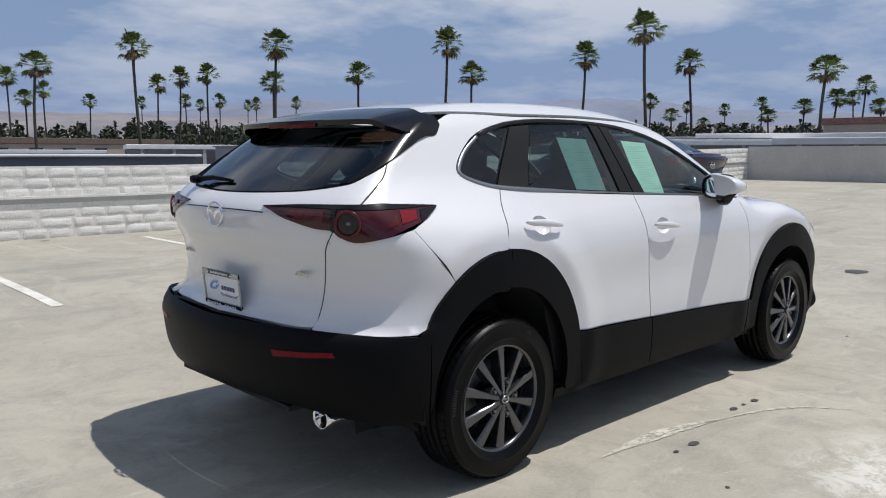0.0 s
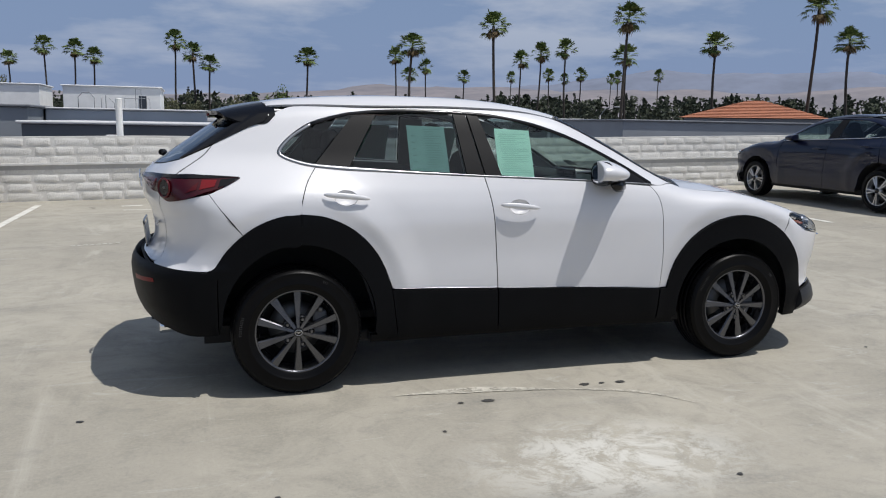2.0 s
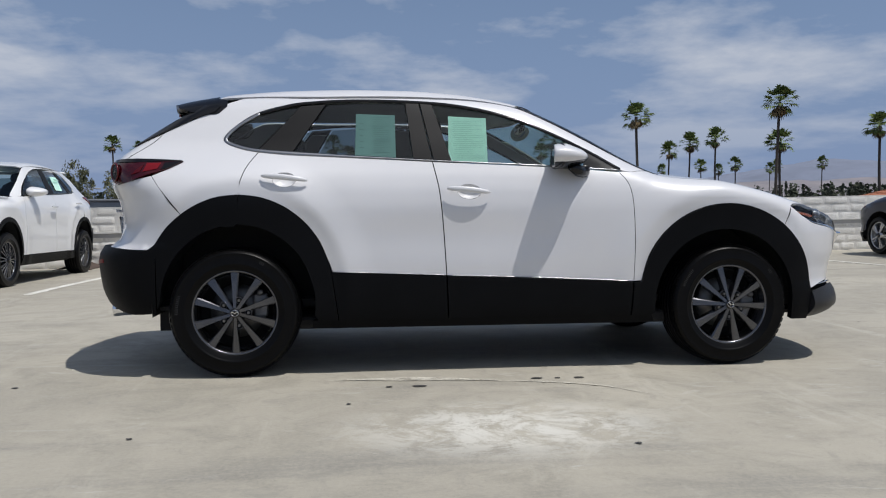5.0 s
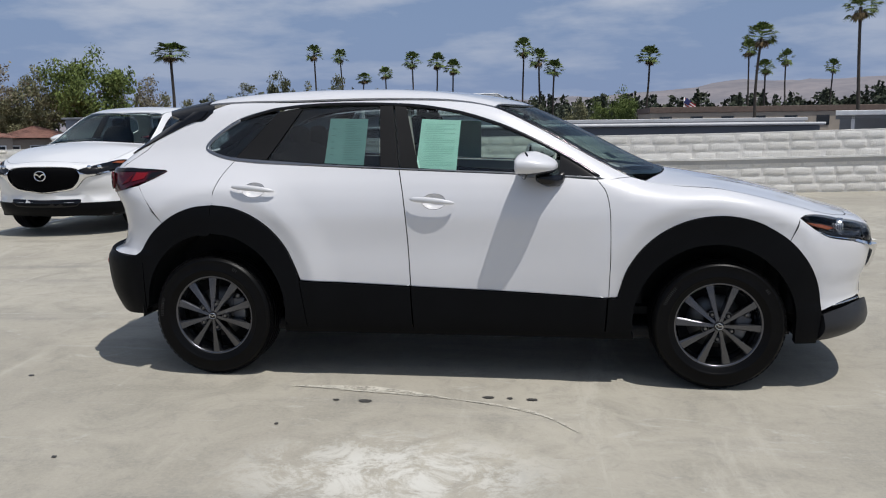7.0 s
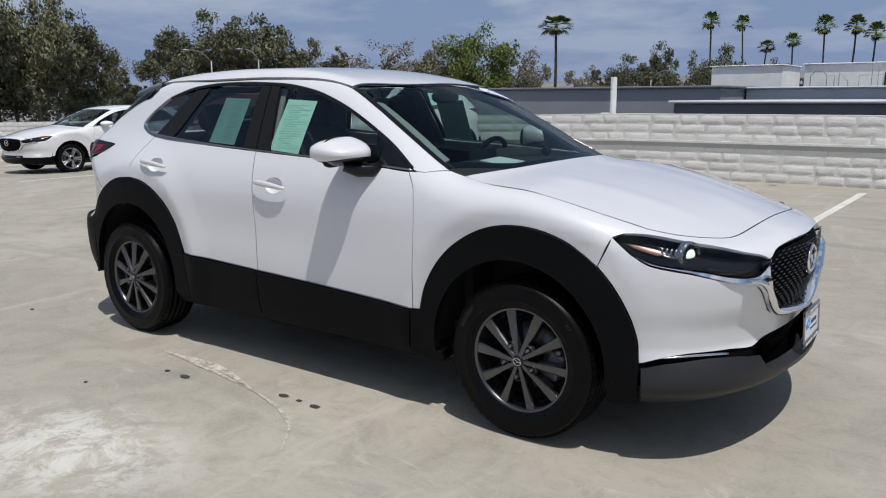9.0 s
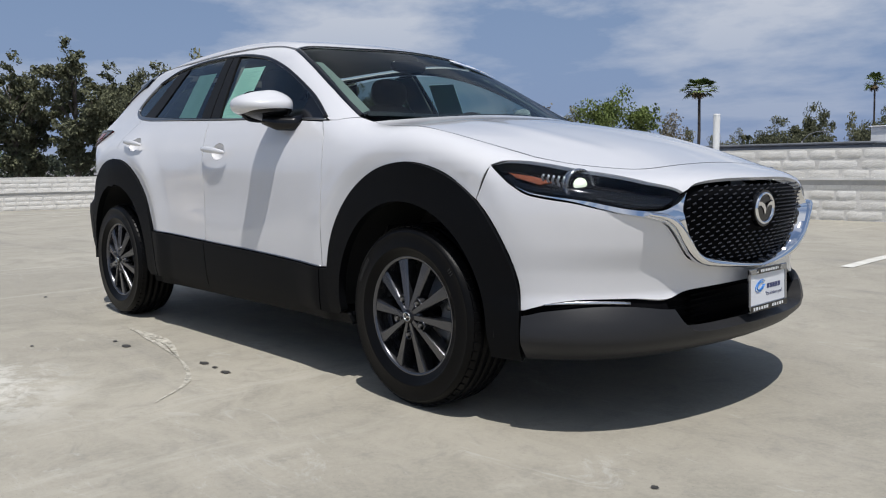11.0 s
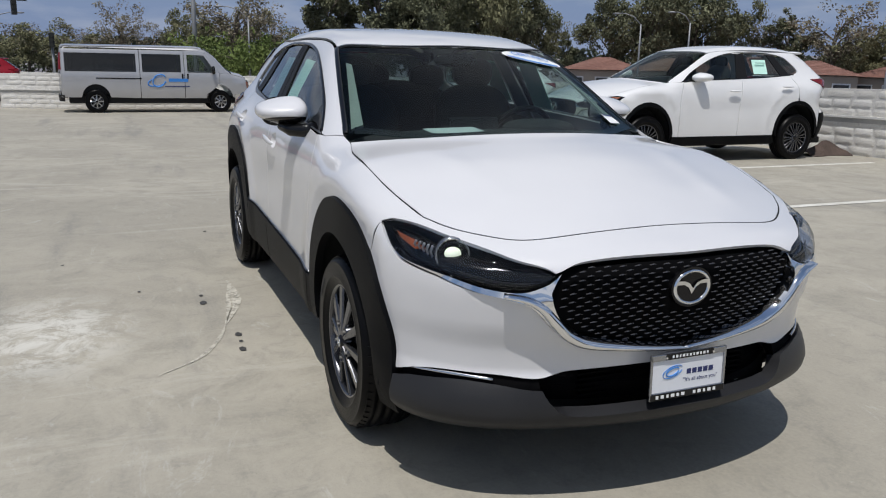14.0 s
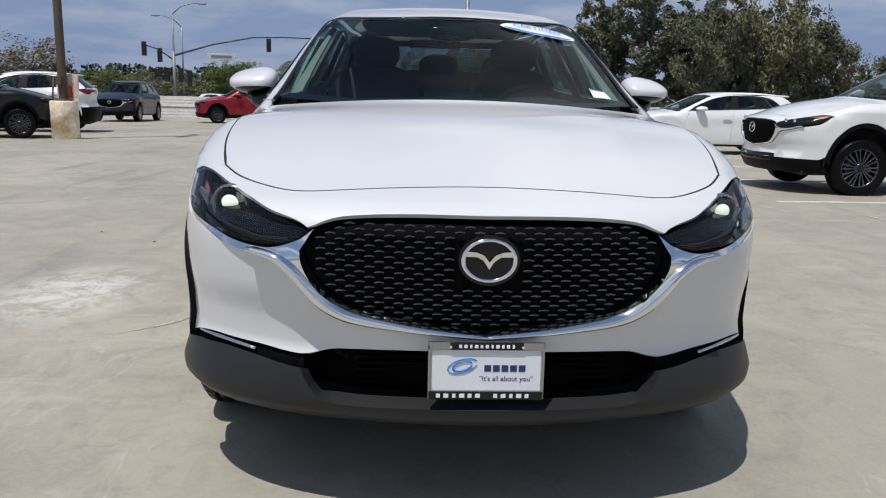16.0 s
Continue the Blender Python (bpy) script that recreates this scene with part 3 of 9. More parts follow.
def block_mesh(length, seed):
    """One slump block: a pillowed, uneven face with ragged edges, standing proud of the joint."""
    rnd = random.Random(seed)
    bm = bmesh.new()
    nx, nz = 10, 6
    tilt, depth = rnd.uniform(-0.003, 0.003), rnd.uniform(0.003, 0.008)
    low = [rnd.uniform(-0.009, 0.004) for _ in range(nx)]
    high = [rnd.uniform(-0.006, 0.005) for _ in range(nx)]
    grid = []
    for i in range(nx):
        col = []
        for j in range(nz):
            u, v = i / (nx - 1), j / (nz - 1)
            rim = min(u, 1 - u) * length < 0.01 or j in (0, nz - 1)
            sag = 0.003 * math.sin(math.pi * v) - 0.003 * v
            proud = -0.004 if rim else depth + sag + tilt * (u - 0.5) * 2 + rnd.uniform(-0.0025, 0.0025)
            z = v * (COURSE - 0.004) + (1 - v) * low[i] + v * high[i]
            col.append(bm.verts.new(((u - 0.5) * (length - 0.005) + rnd.uniform(-0.003, 0.003), -proud, z)))
        grid.append(col)
    for i in range(nx - 1):
        for j in range(nz - 1):
            bm.faces.new((grid[i][j], grid[i + 1][j], grid[i + 1][j + 1], grid[i][j + 1])).smooth = True
    me = bpy.data.meshes.new("block")
    bm.to_mesh(me)
    bm.free()
    me.materials.append(WALLM)
    return me


LENGTHS = [0.41, 0.44, 0.40, 0.52, 0.39, 0.47, 0.36, 0.60, 0.30, 0.41, 0.55, 0.38]
BLOCKS = [block_mesh(q, i) for i, q in enumerate(LENGTHS)]
BLOCK_JOBS = []


def block_wall(name, a, b, height, near, plain=False):
    """A wall from a to b whose right-hand side, seen from a, carries blocks; near: the stretch whose blocks are parts."""
    a, b = Vector((*a, 0)), Vector((*b, 0))
    d = (b - a).normalized()
    out = Vector((d.y, -d.x, 0))
    length = (b - a).length
    bm = bmesh.new()
    n = max(2, int(length / 2))
    rows = []
    for i in range(n + 1):
        p = a + d * length * i / n
        z = deck_z(p.x, p.y)
        q = p - out * 0.2
        rows.append([bm.verts.new((*p.xy, z - 0.3)), bm.verts.new((*p.xy, z + height)), bm.verts.new((*q.xy, z + height)), bm.verts.new((*q.xy, z - 0.3))])
    for r0, r1 in zip(rows, rows[1:]):
        for j in range(4):
            bm.faces.new((r0[j], r0[(j + 1) % 4], r1[(j + 1) % 4], r1[j]))
    bm.faces.new(rows[0]); bm.faces.new(rows[-1][::-1])
    bmesh.ops.recalc_face_normals(bm, faces=bm.faces[:])
    wall = tagged(part(name, bm, PLAINW if plain else JOINT, None), "plain grey painted parapet wall of the deck" if plain else "white painted rough block parapet wall round the deck", "wall", kind="structure")
    if plain:
        return wall
    BLOCK_JOBS.append((wall, a, d, out, length, height, near))
    bm, strip = bmesh.new(), bmesh.new()
    for i in range(n):
        p, q = a + d * length * i / n, a + d * length * (i + 1) / n
        for b, thick, low, high in ((bm, 0.040, 0.588, 0.622), (strip, 0.017, 0.515, 0.588)):
            u, v = p - out * 0.005, q - out * 0.005
            ring = [[b.verts.new((*(w + out * o).xy, deck_z(w.x, w.y) + z)) for o, z in ((0, low), (thick, low), (thick, high), (0, high))] for w in (u, v)]
            for j in range(4):
                b.faces.new((ring[0][j], ring[0][(j + 1) % 4], ring[1][(j + 1) % 4], ring[1][j]))
    bmesh.ops.recalc_face_normals(bm, faces=bm.faces[:])
    bmesh.ops.recalc_face_normals(strip, faces=strip.faces[:])
    part("wall_band", strip, PLAINW, wall, "plain grey band under the rail")
    part("wall_rail", bm, mat("painted_rail", (0.74, 0.73, 0.70), 0.6, vary=0.2), wall, "white painted ledge rail along the wall")
    return wall


block_wall("wall_north", (-11.0, 9.4), (22.3, 9.4), 1.05, (-7.5, 6.5))
block_wall("wall_north_west", (-25.0, 9.4), (-12.25, 9.4), 1.05, (0, 0))
for k in range(6):
    bar = part("wall_opening_rail", add_tube(bmesh.new(), [(-12.3, 9.3, deck_z(-12.3, 9.3) + 0.10 + 0.185 * k), (-10.0 if k == 5 else -10.95, 9.3, deck_z(-11.0, 9.3) + 0.10 + 0.185 * k)], 0.032, 10), LINEM, None)
    tagged(bar, "white painted pipe rail across the wall's opening", "rail", "wall rails", "structure")
for x in (-12.2, -11.55, -11.02):
    tagged(part("rail_post", add_tube(bmesh.new(), [(x, 9.32, deck_z(x, 9.3)), (x, 9.32, deck_z(x, 9.3) + 1.03)], 0.03, 10), LINEM, None), "white painted rail post in the wall's opening", "rail post", "rail posts", "structure")
block_wall("wall_west", (-25.0, -4.85), (-25.0, 9.4), 1.10, (0, 0))
block_wall("wall_east", (22.3, 9.4), (22.3, -45), 1.10, (0, 0), plain=True)
block_wall("wall_far_west", (-37.0, -45), (-37.0, -2.0), 1.10, (0, 0))
block_wall("wall_return", (-37.0, -2.0), (-25.2, -2.0), 1.10, (0, 0))

# the land: a plain below the deck, with dry hills to the north-east
HILLM = mat("dry_hills", (0.205, 0.185, 0.190), 0.95, vary=0.45, scale=0.006, fine=0.03, dark=(0.125, 0.125, 0.145))
bm = bmesh.new()
az, rads = np.linspace(0, 360, 361), [0, 30, 80, 200, 500, 1000, 1500, 1750, 1900, 2050, 2200, 2350, 2500, 2650, 2800, 2950, 3100, 3400, 4600]
rows = []
for r in rads:
    row = []
    for a in az[:-1]:
        t = radians(a)
        x, y = r * math.sin(t), r * math.cos(t)
        z = -5.5 if r < 1600 else -5.5
        lift_deg = float(np.interp((a + 180) % 360 - 180, [-180, -60, -40, -11, 4, 14, 25, 32, 40, 46, 56, 72, 100, 140, 180], [0.3, 0.5, 1.0, 2.0, 2.2, 3.1, 3.0, 3.1, 2.85, 2.9, 2.5, 2.3, 2.0, 0.6, 0.3]))
        ridge = 0.90 + 0.13 * noise.fractal((x / 620, y / 620, 3.1), 0.9, 2.1, 6) + 0.11 * noise.fractal((x / 170, y / 170, 7.7), 0.9, 2.0, 5)
        swell_up = float(step(1650, 2650, np.array([r]))[0]) * (1 - 0.85 * float(step(2750, 3400, np.array([r]))[0]))
        z += max(0, 2650 * math.tan(radians(lift_deg)) * ridge * swell_up)
        west = float(step(-24, -44, np.array([x]))[0])
        z += 3.6 * west if r < 1600 else 0
        row.append(bm.verts.new((x, y, z)))
    rows.append(row)
for r0, r1 in zip(rows, rows[1:]):
    for i in range(360):
        try:
            bm.faces.new((r0[i], r0[(i + 1) % 360], r1[(i + 1) % 360], r1[i])).smooth = True
        except ValueError:
            pass
bmesh.ops.remove_doubles(bm, verts=bm.verts[:], dist=0.01)
bmesh.ops.recalc_face_normals(bm, faces=bm.faces[:])
tagged(part("ground", bm, HILLM, None), "dry plain and bare brown hills far beyond the deck", "ground", kind="structure")
# a farther mountain range; the blue of distance haze is put into its colour
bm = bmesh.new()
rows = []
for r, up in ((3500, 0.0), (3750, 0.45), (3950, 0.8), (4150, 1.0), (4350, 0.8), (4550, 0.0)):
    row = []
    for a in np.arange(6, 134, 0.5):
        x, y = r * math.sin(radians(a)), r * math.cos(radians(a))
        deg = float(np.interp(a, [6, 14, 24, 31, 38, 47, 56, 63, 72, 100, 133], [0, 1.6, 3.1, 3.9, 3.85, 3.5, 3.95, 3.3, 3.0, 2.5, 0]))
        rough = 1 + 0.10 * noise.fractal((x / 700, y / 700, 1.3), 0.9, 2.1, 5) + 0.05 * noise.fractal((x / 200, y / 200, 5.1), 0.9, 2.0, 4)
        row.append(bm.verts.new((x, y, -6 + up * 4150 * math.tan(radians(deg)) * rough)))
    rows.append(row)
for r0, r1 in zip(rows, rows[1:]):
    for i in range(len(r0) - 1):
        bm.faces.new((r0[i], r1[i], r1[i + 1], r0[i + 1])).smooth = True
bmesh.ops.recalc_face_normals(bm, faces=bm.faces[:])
tagged(part("backdrop_range", bm, mat("blue_grey_range", (0.175, 0.20, 0.265), 0.95, vary=0.2, scale=0.004, fine=0.02), None), "mountain range far beyond the hills, tinted blue-grey as by haze", "mountains", kind="structure")


# scuffs and spots on the deck
SCUFF = mat("pale_scuff", (0.51, 0.485, 0.415), 0.85, vary=0.4, scale=14, dark=(0.37, 0.35, 0.295))
nd, lk = SCUFF.node_tree.nodes, SCUFF.node_tree.links
thin, cover = nd.new("ShaderNodeBsdfTransparent"), nd.new("ShaderNodeMixShader")
worn, cut = nd.new("ShaderNodeTexNoise"), nd.new("ShaderNodeMapRange")
worn.inputs["Scale"].default_value, worn.inputs["Detail"].default_value, worn.inputs["Roughness"].default_value = 16, 8, 0.75
cut.inputs[1].default_value, cut.inputs[2].default_value, cut.inputs[4].default_value = 0.30, 0.52, 0.95
lk.new(nd["Texture Coordinate"].outputs["Object"], worn.inputs["Vector"])
lk.new(worn.outputs[0], cut.inputs[0])
lk.new(cut.outputs[0], cover.inputs[0])
lk.new(thin.outputs[0], cover.inputs[1]); lk.new(nd["Principled BSDF"].outputs[0], cover.inputs[2])
lk.new(cover.outputs[0], nd["Material Output"].inputs[0])
SPOT = mat("dark_oil_spot", (0.055, 0.053, 0.05), 0.6, vary=0.4, scale=12)


def tapered_mark(pts, width, material, name, label):
    """A thin ragged mark along points, thickest in its middle."""
    n = 26
    p = np.array(pts, float)
    t = np.linspace(0, 1, len(p))
    u = np.linspace(0, 1, n)
    xs_, ys_ = smooth_curve(list(zip(t, p[:, 0])))(u), smooth_curve(list(zip(t, p[:, 1])))(u)
    rnd = random.Random(int(p[0, 0] * 100))
    bm = bmesh.new()
    rows = []
    for i in range(n):
        j, k = max(0, i - 1), min(n - 1, i + 1)
        d = Vector((xs_[k] - xs_[j], ys_[k] - ys_[j], 0)).normalized()
        w = width * math.sin(math.pi * (0.04 + 0.92 * u[i])) * rnd.uniform(0.6, 1.3) / 2
        q = Vector((xs_[i], ys_[i], deck_z(xs_[i], ys_[i]) + 0.004))
        s = Vector((-d.y, d.x, 0)) * w
        rows.append((bm.verts.new(q - s), bm.verts.new(q + s)))
    for a, b in zip(rows, rows[1:]):
        bm.faces.new((a[0], b[0], b[1], a[1]))
    return tagged(part(name, bm, material, None), label, "floor mark", kind="structure")


for pts, w in (([(-0.85, -1.03), (-0.45, -1.03), (0.0, -1.14)], 0.055), ([(0.02, -1.15), (0.20, -1.20), (0.45, -1.32), (0.62, -1.52)], 0.022), ([(-0.62, -1.06), (-0.3, -1.09), (0.02, -1.15)], 0.03)):
    tapered_mark(pts, w, SCUFF, "scuff_mark", "pale curved tyre scuff on the concrete")
for x, y, rx, ry in ((-0.413, -1.218, 0.034, 0.022), (0.405, -1.12, 0.030, 0.018), (0.296, -1.112, 0.016, 0.012), (0.19, -1.11, 0.032, 0.016), (-0.56, -1.215, 0.016, 0.012), (0.281, -2.293, 0.014, 0.012), (-2.35, -1.0, 0.018, 0.012), (-1.55, -2.0, 0.012, 0.010), (-1.9, -2.5, 0.012, 0.01), (-0.75, -1.55, 0.01, 0.01), (5.39, 0.08, 0.16, 0.12), (2.35, -0.9, 0.012, 0.01), (3.1, 0.6, 0.015, 0.012), (-3.29, 8.06, 0.05, 0.03), (-3.25, 7.9, 0.03, 0.015), (-0.07, 9.05, 0.07, 0.04)):
    bm = bmesh.new()
    rnd = random.Random(int(x * 1000))
    bm.faces.new([bm.verts.new((x + rx * math.cos(a) * rnd.uniform(0.8, 1.15), y + ry * math.sin(a) * rnd.uniform(0.8, 1.15), deck_z(x, y) + 0.004)) for a in np.linspace(0, 2 * math.pi, 15)[:-1]])
    tagged(part("oil_spot", bm, SPOT, None), "small dark oil spot on the concrete deck", "oil spot", kind="structure")
tagged(part("paint_line", stripe([(-2.81, 7.57), (-2.0, 7.6)], 0.06), LINEM, None), "short worn white painted line on concrete", "painted line", kind="structure")
for k in range(8):
    ob = part("paint_dab", stripe([(-3.07 + 0.062 * k, 4.17 + 0.008 * k), (-3.03 + 0.062 * k, 4.175 + 0.008 * k)], 0.03), LINEM, None)
    tagged(ob, "small dab of white paint on the concrete", "paint dab", "paint dabs", "structure")
tagged(part("paint_dash", stripe([(-2.88, 8.15), (-2.58, 8.2)], 0.10), LINEM, None), "short white painted dash on the concrete", "paint dash", kind="structure")


CASTM = mat("cast_iron_grey", (0.20, 0.20, 0.205), 0.5, 0.5, vary=0.3, scale=20)


def moved(bm, xyz):
    """The same bmesh, set at a place."""
    bm.transform(Matrix.Translation(xyz))
    return bm


# ---- wheels: the axle lies along y, the outer face looks to -y ----
def make_wheel(radius, width, rim_r, spokes, rim_mat, parent, split=False, detail=True):
    """A tyre with tread grooves, and a spoked rim with cap, nuts and brake disc, as one part with sub-parts."""
    w = width / 2
    seg = 72 if detail else 40
    bulge = [(rim_r - 0.012, -w * 0.80), (rim_r + 0.004, -w * 0.93), (rim_r + 0.02, -w * 0.98), (rim_r + (radius - rim_r) * 0.24, -w * 1.03), (rim_r + (radius - rim_r) * 0.27, -w * 1.055), (rim_r + (radius - rim_r) * 0.31, -w * 1.055), (rim_r + (radius - rim_r) * 0.34, -w * 1.04), (rim_r + (radius - rim_r) * 0.62, -w * 1.06), (rim_r + (radius - rim_r) * 0.72, -w * 1.045), (rim_r + (radius - rim_r) * 0.74, -w * 1.055), (rim_r + (radius - rim_r) * 0.77, -w * 1.03), (rim_r + (radius - rim_r) * 0.83, -w * 0.97), (radius - 0.014, -w * 0.86), (radius - 0.004, -w * 0.72)]
    tread = []
    for g in (-0.52, -0.17, 0.17, 0.52):
        tread += [(radius - 0.001, (g - 0.04) * w), (radius - 0.009, (g - 0.035) * w), (radius - 0.009, (g + 0.035) * w), (radius - 0.001, (g + 0.04) * w)]
    profile = bulge + tread + [(r, -h) for r, h in reversed(bulge)]
    wheel = part("wheel", lathe(profile, seg), RUBBER, parent, "black rubber tyre on spoked alloy rim")
    # shoulder blocks
    if detail:
        bm = bmesh.new()
        for k in range(60):
            for sd in (-1, 1):
                a = 2 * math.pi * k / 60
                add_box(bm, (0.024, 0.022, 0.004), Matrix.Rotation(-a, 4, "Y") @ Matrix.Translation((0, sd * w * 0.80, radius - 0.0085)) @ Matrix.Rotation(sd * radians(-20), 4, "X"))
        tagged(part("tyre_tread", bm, RUBBER, wheel), kind="stuff")
        for base, span, cnt in ((1.25, 0.36, 11), (5.75, 0.10, 3)):
            bm = bmesh.new()
            rr = rim_r + (radius - rim_r) * 0.60
            for k in range(cnt):
                a = base + span * k / cnt
                add_box(bm, (span / cnt * rr * 0.34, 0.0012, 0.015), Matrix.Rotation(-a, 4, "Y") @ Matrix.Translation((0, -w * 1.066, rr)))
            part("sidewall_marks", bm, TYRETEXT, wheel, "raised pale marks on the tyre wall")
    d = -w * 0.72
    rim = part("rim", lathe([(rim_r * 0.86, -w * 0.3), (rim_r * 0.91, d + 0.03), (rim_r * 0.925, d + 0.012), (rim_r * 0.945, d - 0.008), (rim_r * 0.957, d - 0.016), (rim_r * 0.985, d - 0.019), (rim_r + 0.006, d - 0.016), (rim_r + 0.008, d - 0.004), (rim_r - 0.004, d + 0.03), (rim_r * 0.97, w * 0.7)], seg), rim_mat, wheel)
    part("barrel", lathe([(rim_r * 0.9, d + 0.03), (rim_r * 0.88, w * 0.1)], 36), rim_mat, wheel)
    part("wheel_backing", lathe([(rim_r * 0.88, w * 0.1), (rim_r * 0.86, w * 0.5), (rim_r * 0.2, w * 0.5)], 36), DARKIN, wheel)
    spoke = bmesh.new()
    for k in range(spokes):
        a = 2 * math.pi * k / spokes
        turn = Matrix.Rotation(-a, 4, "Y")
        if split:
            turn = Matrix.Rotation(-(2 * math.pi * (k // 2) / (spokes / 2) + (0.13 if k % 2 else -0.13)), 4, "Y")
        stations = [(0.10, 0.019), (0.36, 0.024), (0.62, 0.032), (0.90, 0.043), (0.985, 0.046)]
        rows = []
        for q, wd in stations:
            r, wd = q * rim_r, wd * (10 / spokes) ** 0.5 * rim_r / 0.21 * (0.75 if split else 1)
            lip = -0.012 - 0.02 * (1 - q)
            rows.append([spoke.verts.new(turn @ Vector(c)) for c in ((-wd * 0.5, d + 0.03, r), (-wd * 0.47, d + lip + 0.005, r), (-wd * 0.42, d + lip, r), (wd * 0.30, d + lip + 0.002, r), (wd * 0.46, d + lip + 0.008, r), (wd * 0.5, d + 0.03, r))])
        for r0, r1 in zip(rows, rows[1:]):
            for j in range(5):
                spoke.faces.new((r0[j], r0[j + 1], r1[j + 1], r1[j]))
    bmesh.ops.recalc_face_normals(spoke, faces=spoke.faces[:])
    for f in spoke.faces:
        if f.normal.dot(Vector((0, -1, 0))) < -0.5:
            f.normal_flip()
    part("spokes", spoke, rim_mat, rim)
    hub = rim_r * (0.17 if detail else 0.26)
    part("hub", lathe([(0.0001, d - 0.030), (hub * 0.42, d - 0.030), (hub * 0.45, d - 0.026), (hub * 0.5, d - 0.022), (hub, d - 0.018), (hub * 1.08, d + 0.01), (hub * 1.08, d + 0.04)], 36), rim_mat, rim)
    part("centre_cap", lathe([(0.0001, d - 0.036), (hub * 0.62, d - 0.036), (hub * 0.68, d - 0.028)], 28), GLOSSK, rim)
    if detail:
        part("cap_badge", wing_badge(hub * 0.50, Matrix.Translation((0, d - 0.037, 0)) @ Matrix.Rotation(radians(90), 4, "X")), SATIN, rim)
        for k in range(5):
            a = 2 * math.pi * (k + 0.25) / 5
            c = Vector((math.sin(a) * rim_r * 0.31, d - 0.022, math.cos(a) * rim_r * 0.31))
            cup = lathe([(0.0185, 0.04), (0.0185, -0.002), (0.0165, -0.005), (0.0150, 0.002), (0.0140, 0.015), (0.0001, 0.016)], 18)
            cup.transform(Matrix.Translation(c))
            part("nut_cup", cup, rim_mat, rim)
            bm = add_cyl(bmesh.new(), 0.0085, 0.0065, 0.022, Matrix.Translation(c) @ Matrix.Rotation(radians(90), 4, "X"), 6)
            part("wheel_nut", bm, STEEL, rim)
    part("brake_disc", lathe([(rim_r * 0.25, d + 0.085), (rim_r * 0.64, d + 0.085), (rim_r * 0.64, d + 0.105)], 32), STEEL, wheel)
    cal = box((rim_r * 0.34, 0.06, rim_r * 0.55), Matrix.Translation((rim_r * 0.55, d + 0.07, 0.03)), 0.012)
    part("brake_caliper", cal, CASTM, wheel)
    if detail:
        for z in (-0.07, 0.0, 0.07):
            part("caliper_bolt", moved(lathe([(0.0001, -0.012), (0.013, -0.012), (0.016, -0.006), (0.016, 0.02)], 14), (rim_r * 0.55, d + 0.035, 0.03 + z)), STEEL, wheel)
    return wheel


TYRETEXT = mat("worn_white_marking", (0.022, 0.022, 0.023), 0.7, vary=0.4, scale=40)


def wing_badge(r, m):
    """An oval ring with a spread wing in it, face to local +z."""
    bm = bmesh.new()
    n = 36
    rows = []
    for k in range(n):
        a = 2 * math.pi * k / n
        ring = []
        for q, h in ((1.0, 0.0), (0.99, r * 0.06), (0.91, r * 0.11), (0.83, r * 0.06), (0.82, 0.0)):
            ring.append(bm.verts.new(m @ Vector((r * 1.08 * q * math.cos(a), r * 0.86 * q * math.sin(a), h))))
        rows.append(ring)
    for k in range(n):
        u, v = rows[k], rows[(k + 1) % n]
        for j in range(4):
            bm.faces.new((u[j], v[j], v[j + 1], u[j + 1])).smooth = True
    for sx in (-1, 1):
        top = [(0, -0.05), (0.22, 0.22), (0.5, 0.33), (0.88, 0.36)]
        bot = [(0, -0.34), (0.2, -0.02), (0.46, 0.14), (0.90, 0.14)]
        t = [bm.verts.new(m @ Vector((sx * x * r, y * r, r * 0.10))) for x, y in top]
        b = [bm.verts.new(m @ Vector((sx * x * r, y * r, r * 0.04))) for x, y in bot]
        for j in range(3):
            bm.faces.new((t[j], t[j + 1], b[j + 1], b[j]))
    bmesh.ops.recalc_face_normals(bm, faces=bm.faces[:])
    return bm


def put_wheels(car, xs, track, z, radius, width, rim_r, spokes, rim_mat, split=False, detail=True):
    """Four wheels on a car."""
    first = make_wheel(radius, width, rim_r, spokes, rim_mat, car, split, detail)
    first.matrix_basis = pose(xs[0], -track, z)
    for x, sy in ((xs[1], -1), (xs[0], 1), (xs[1], 1)):
        copy_thing(first, pose(x, sy * track, z, 0, 17 * x, 0 if sy < 0 else 180))
    return first


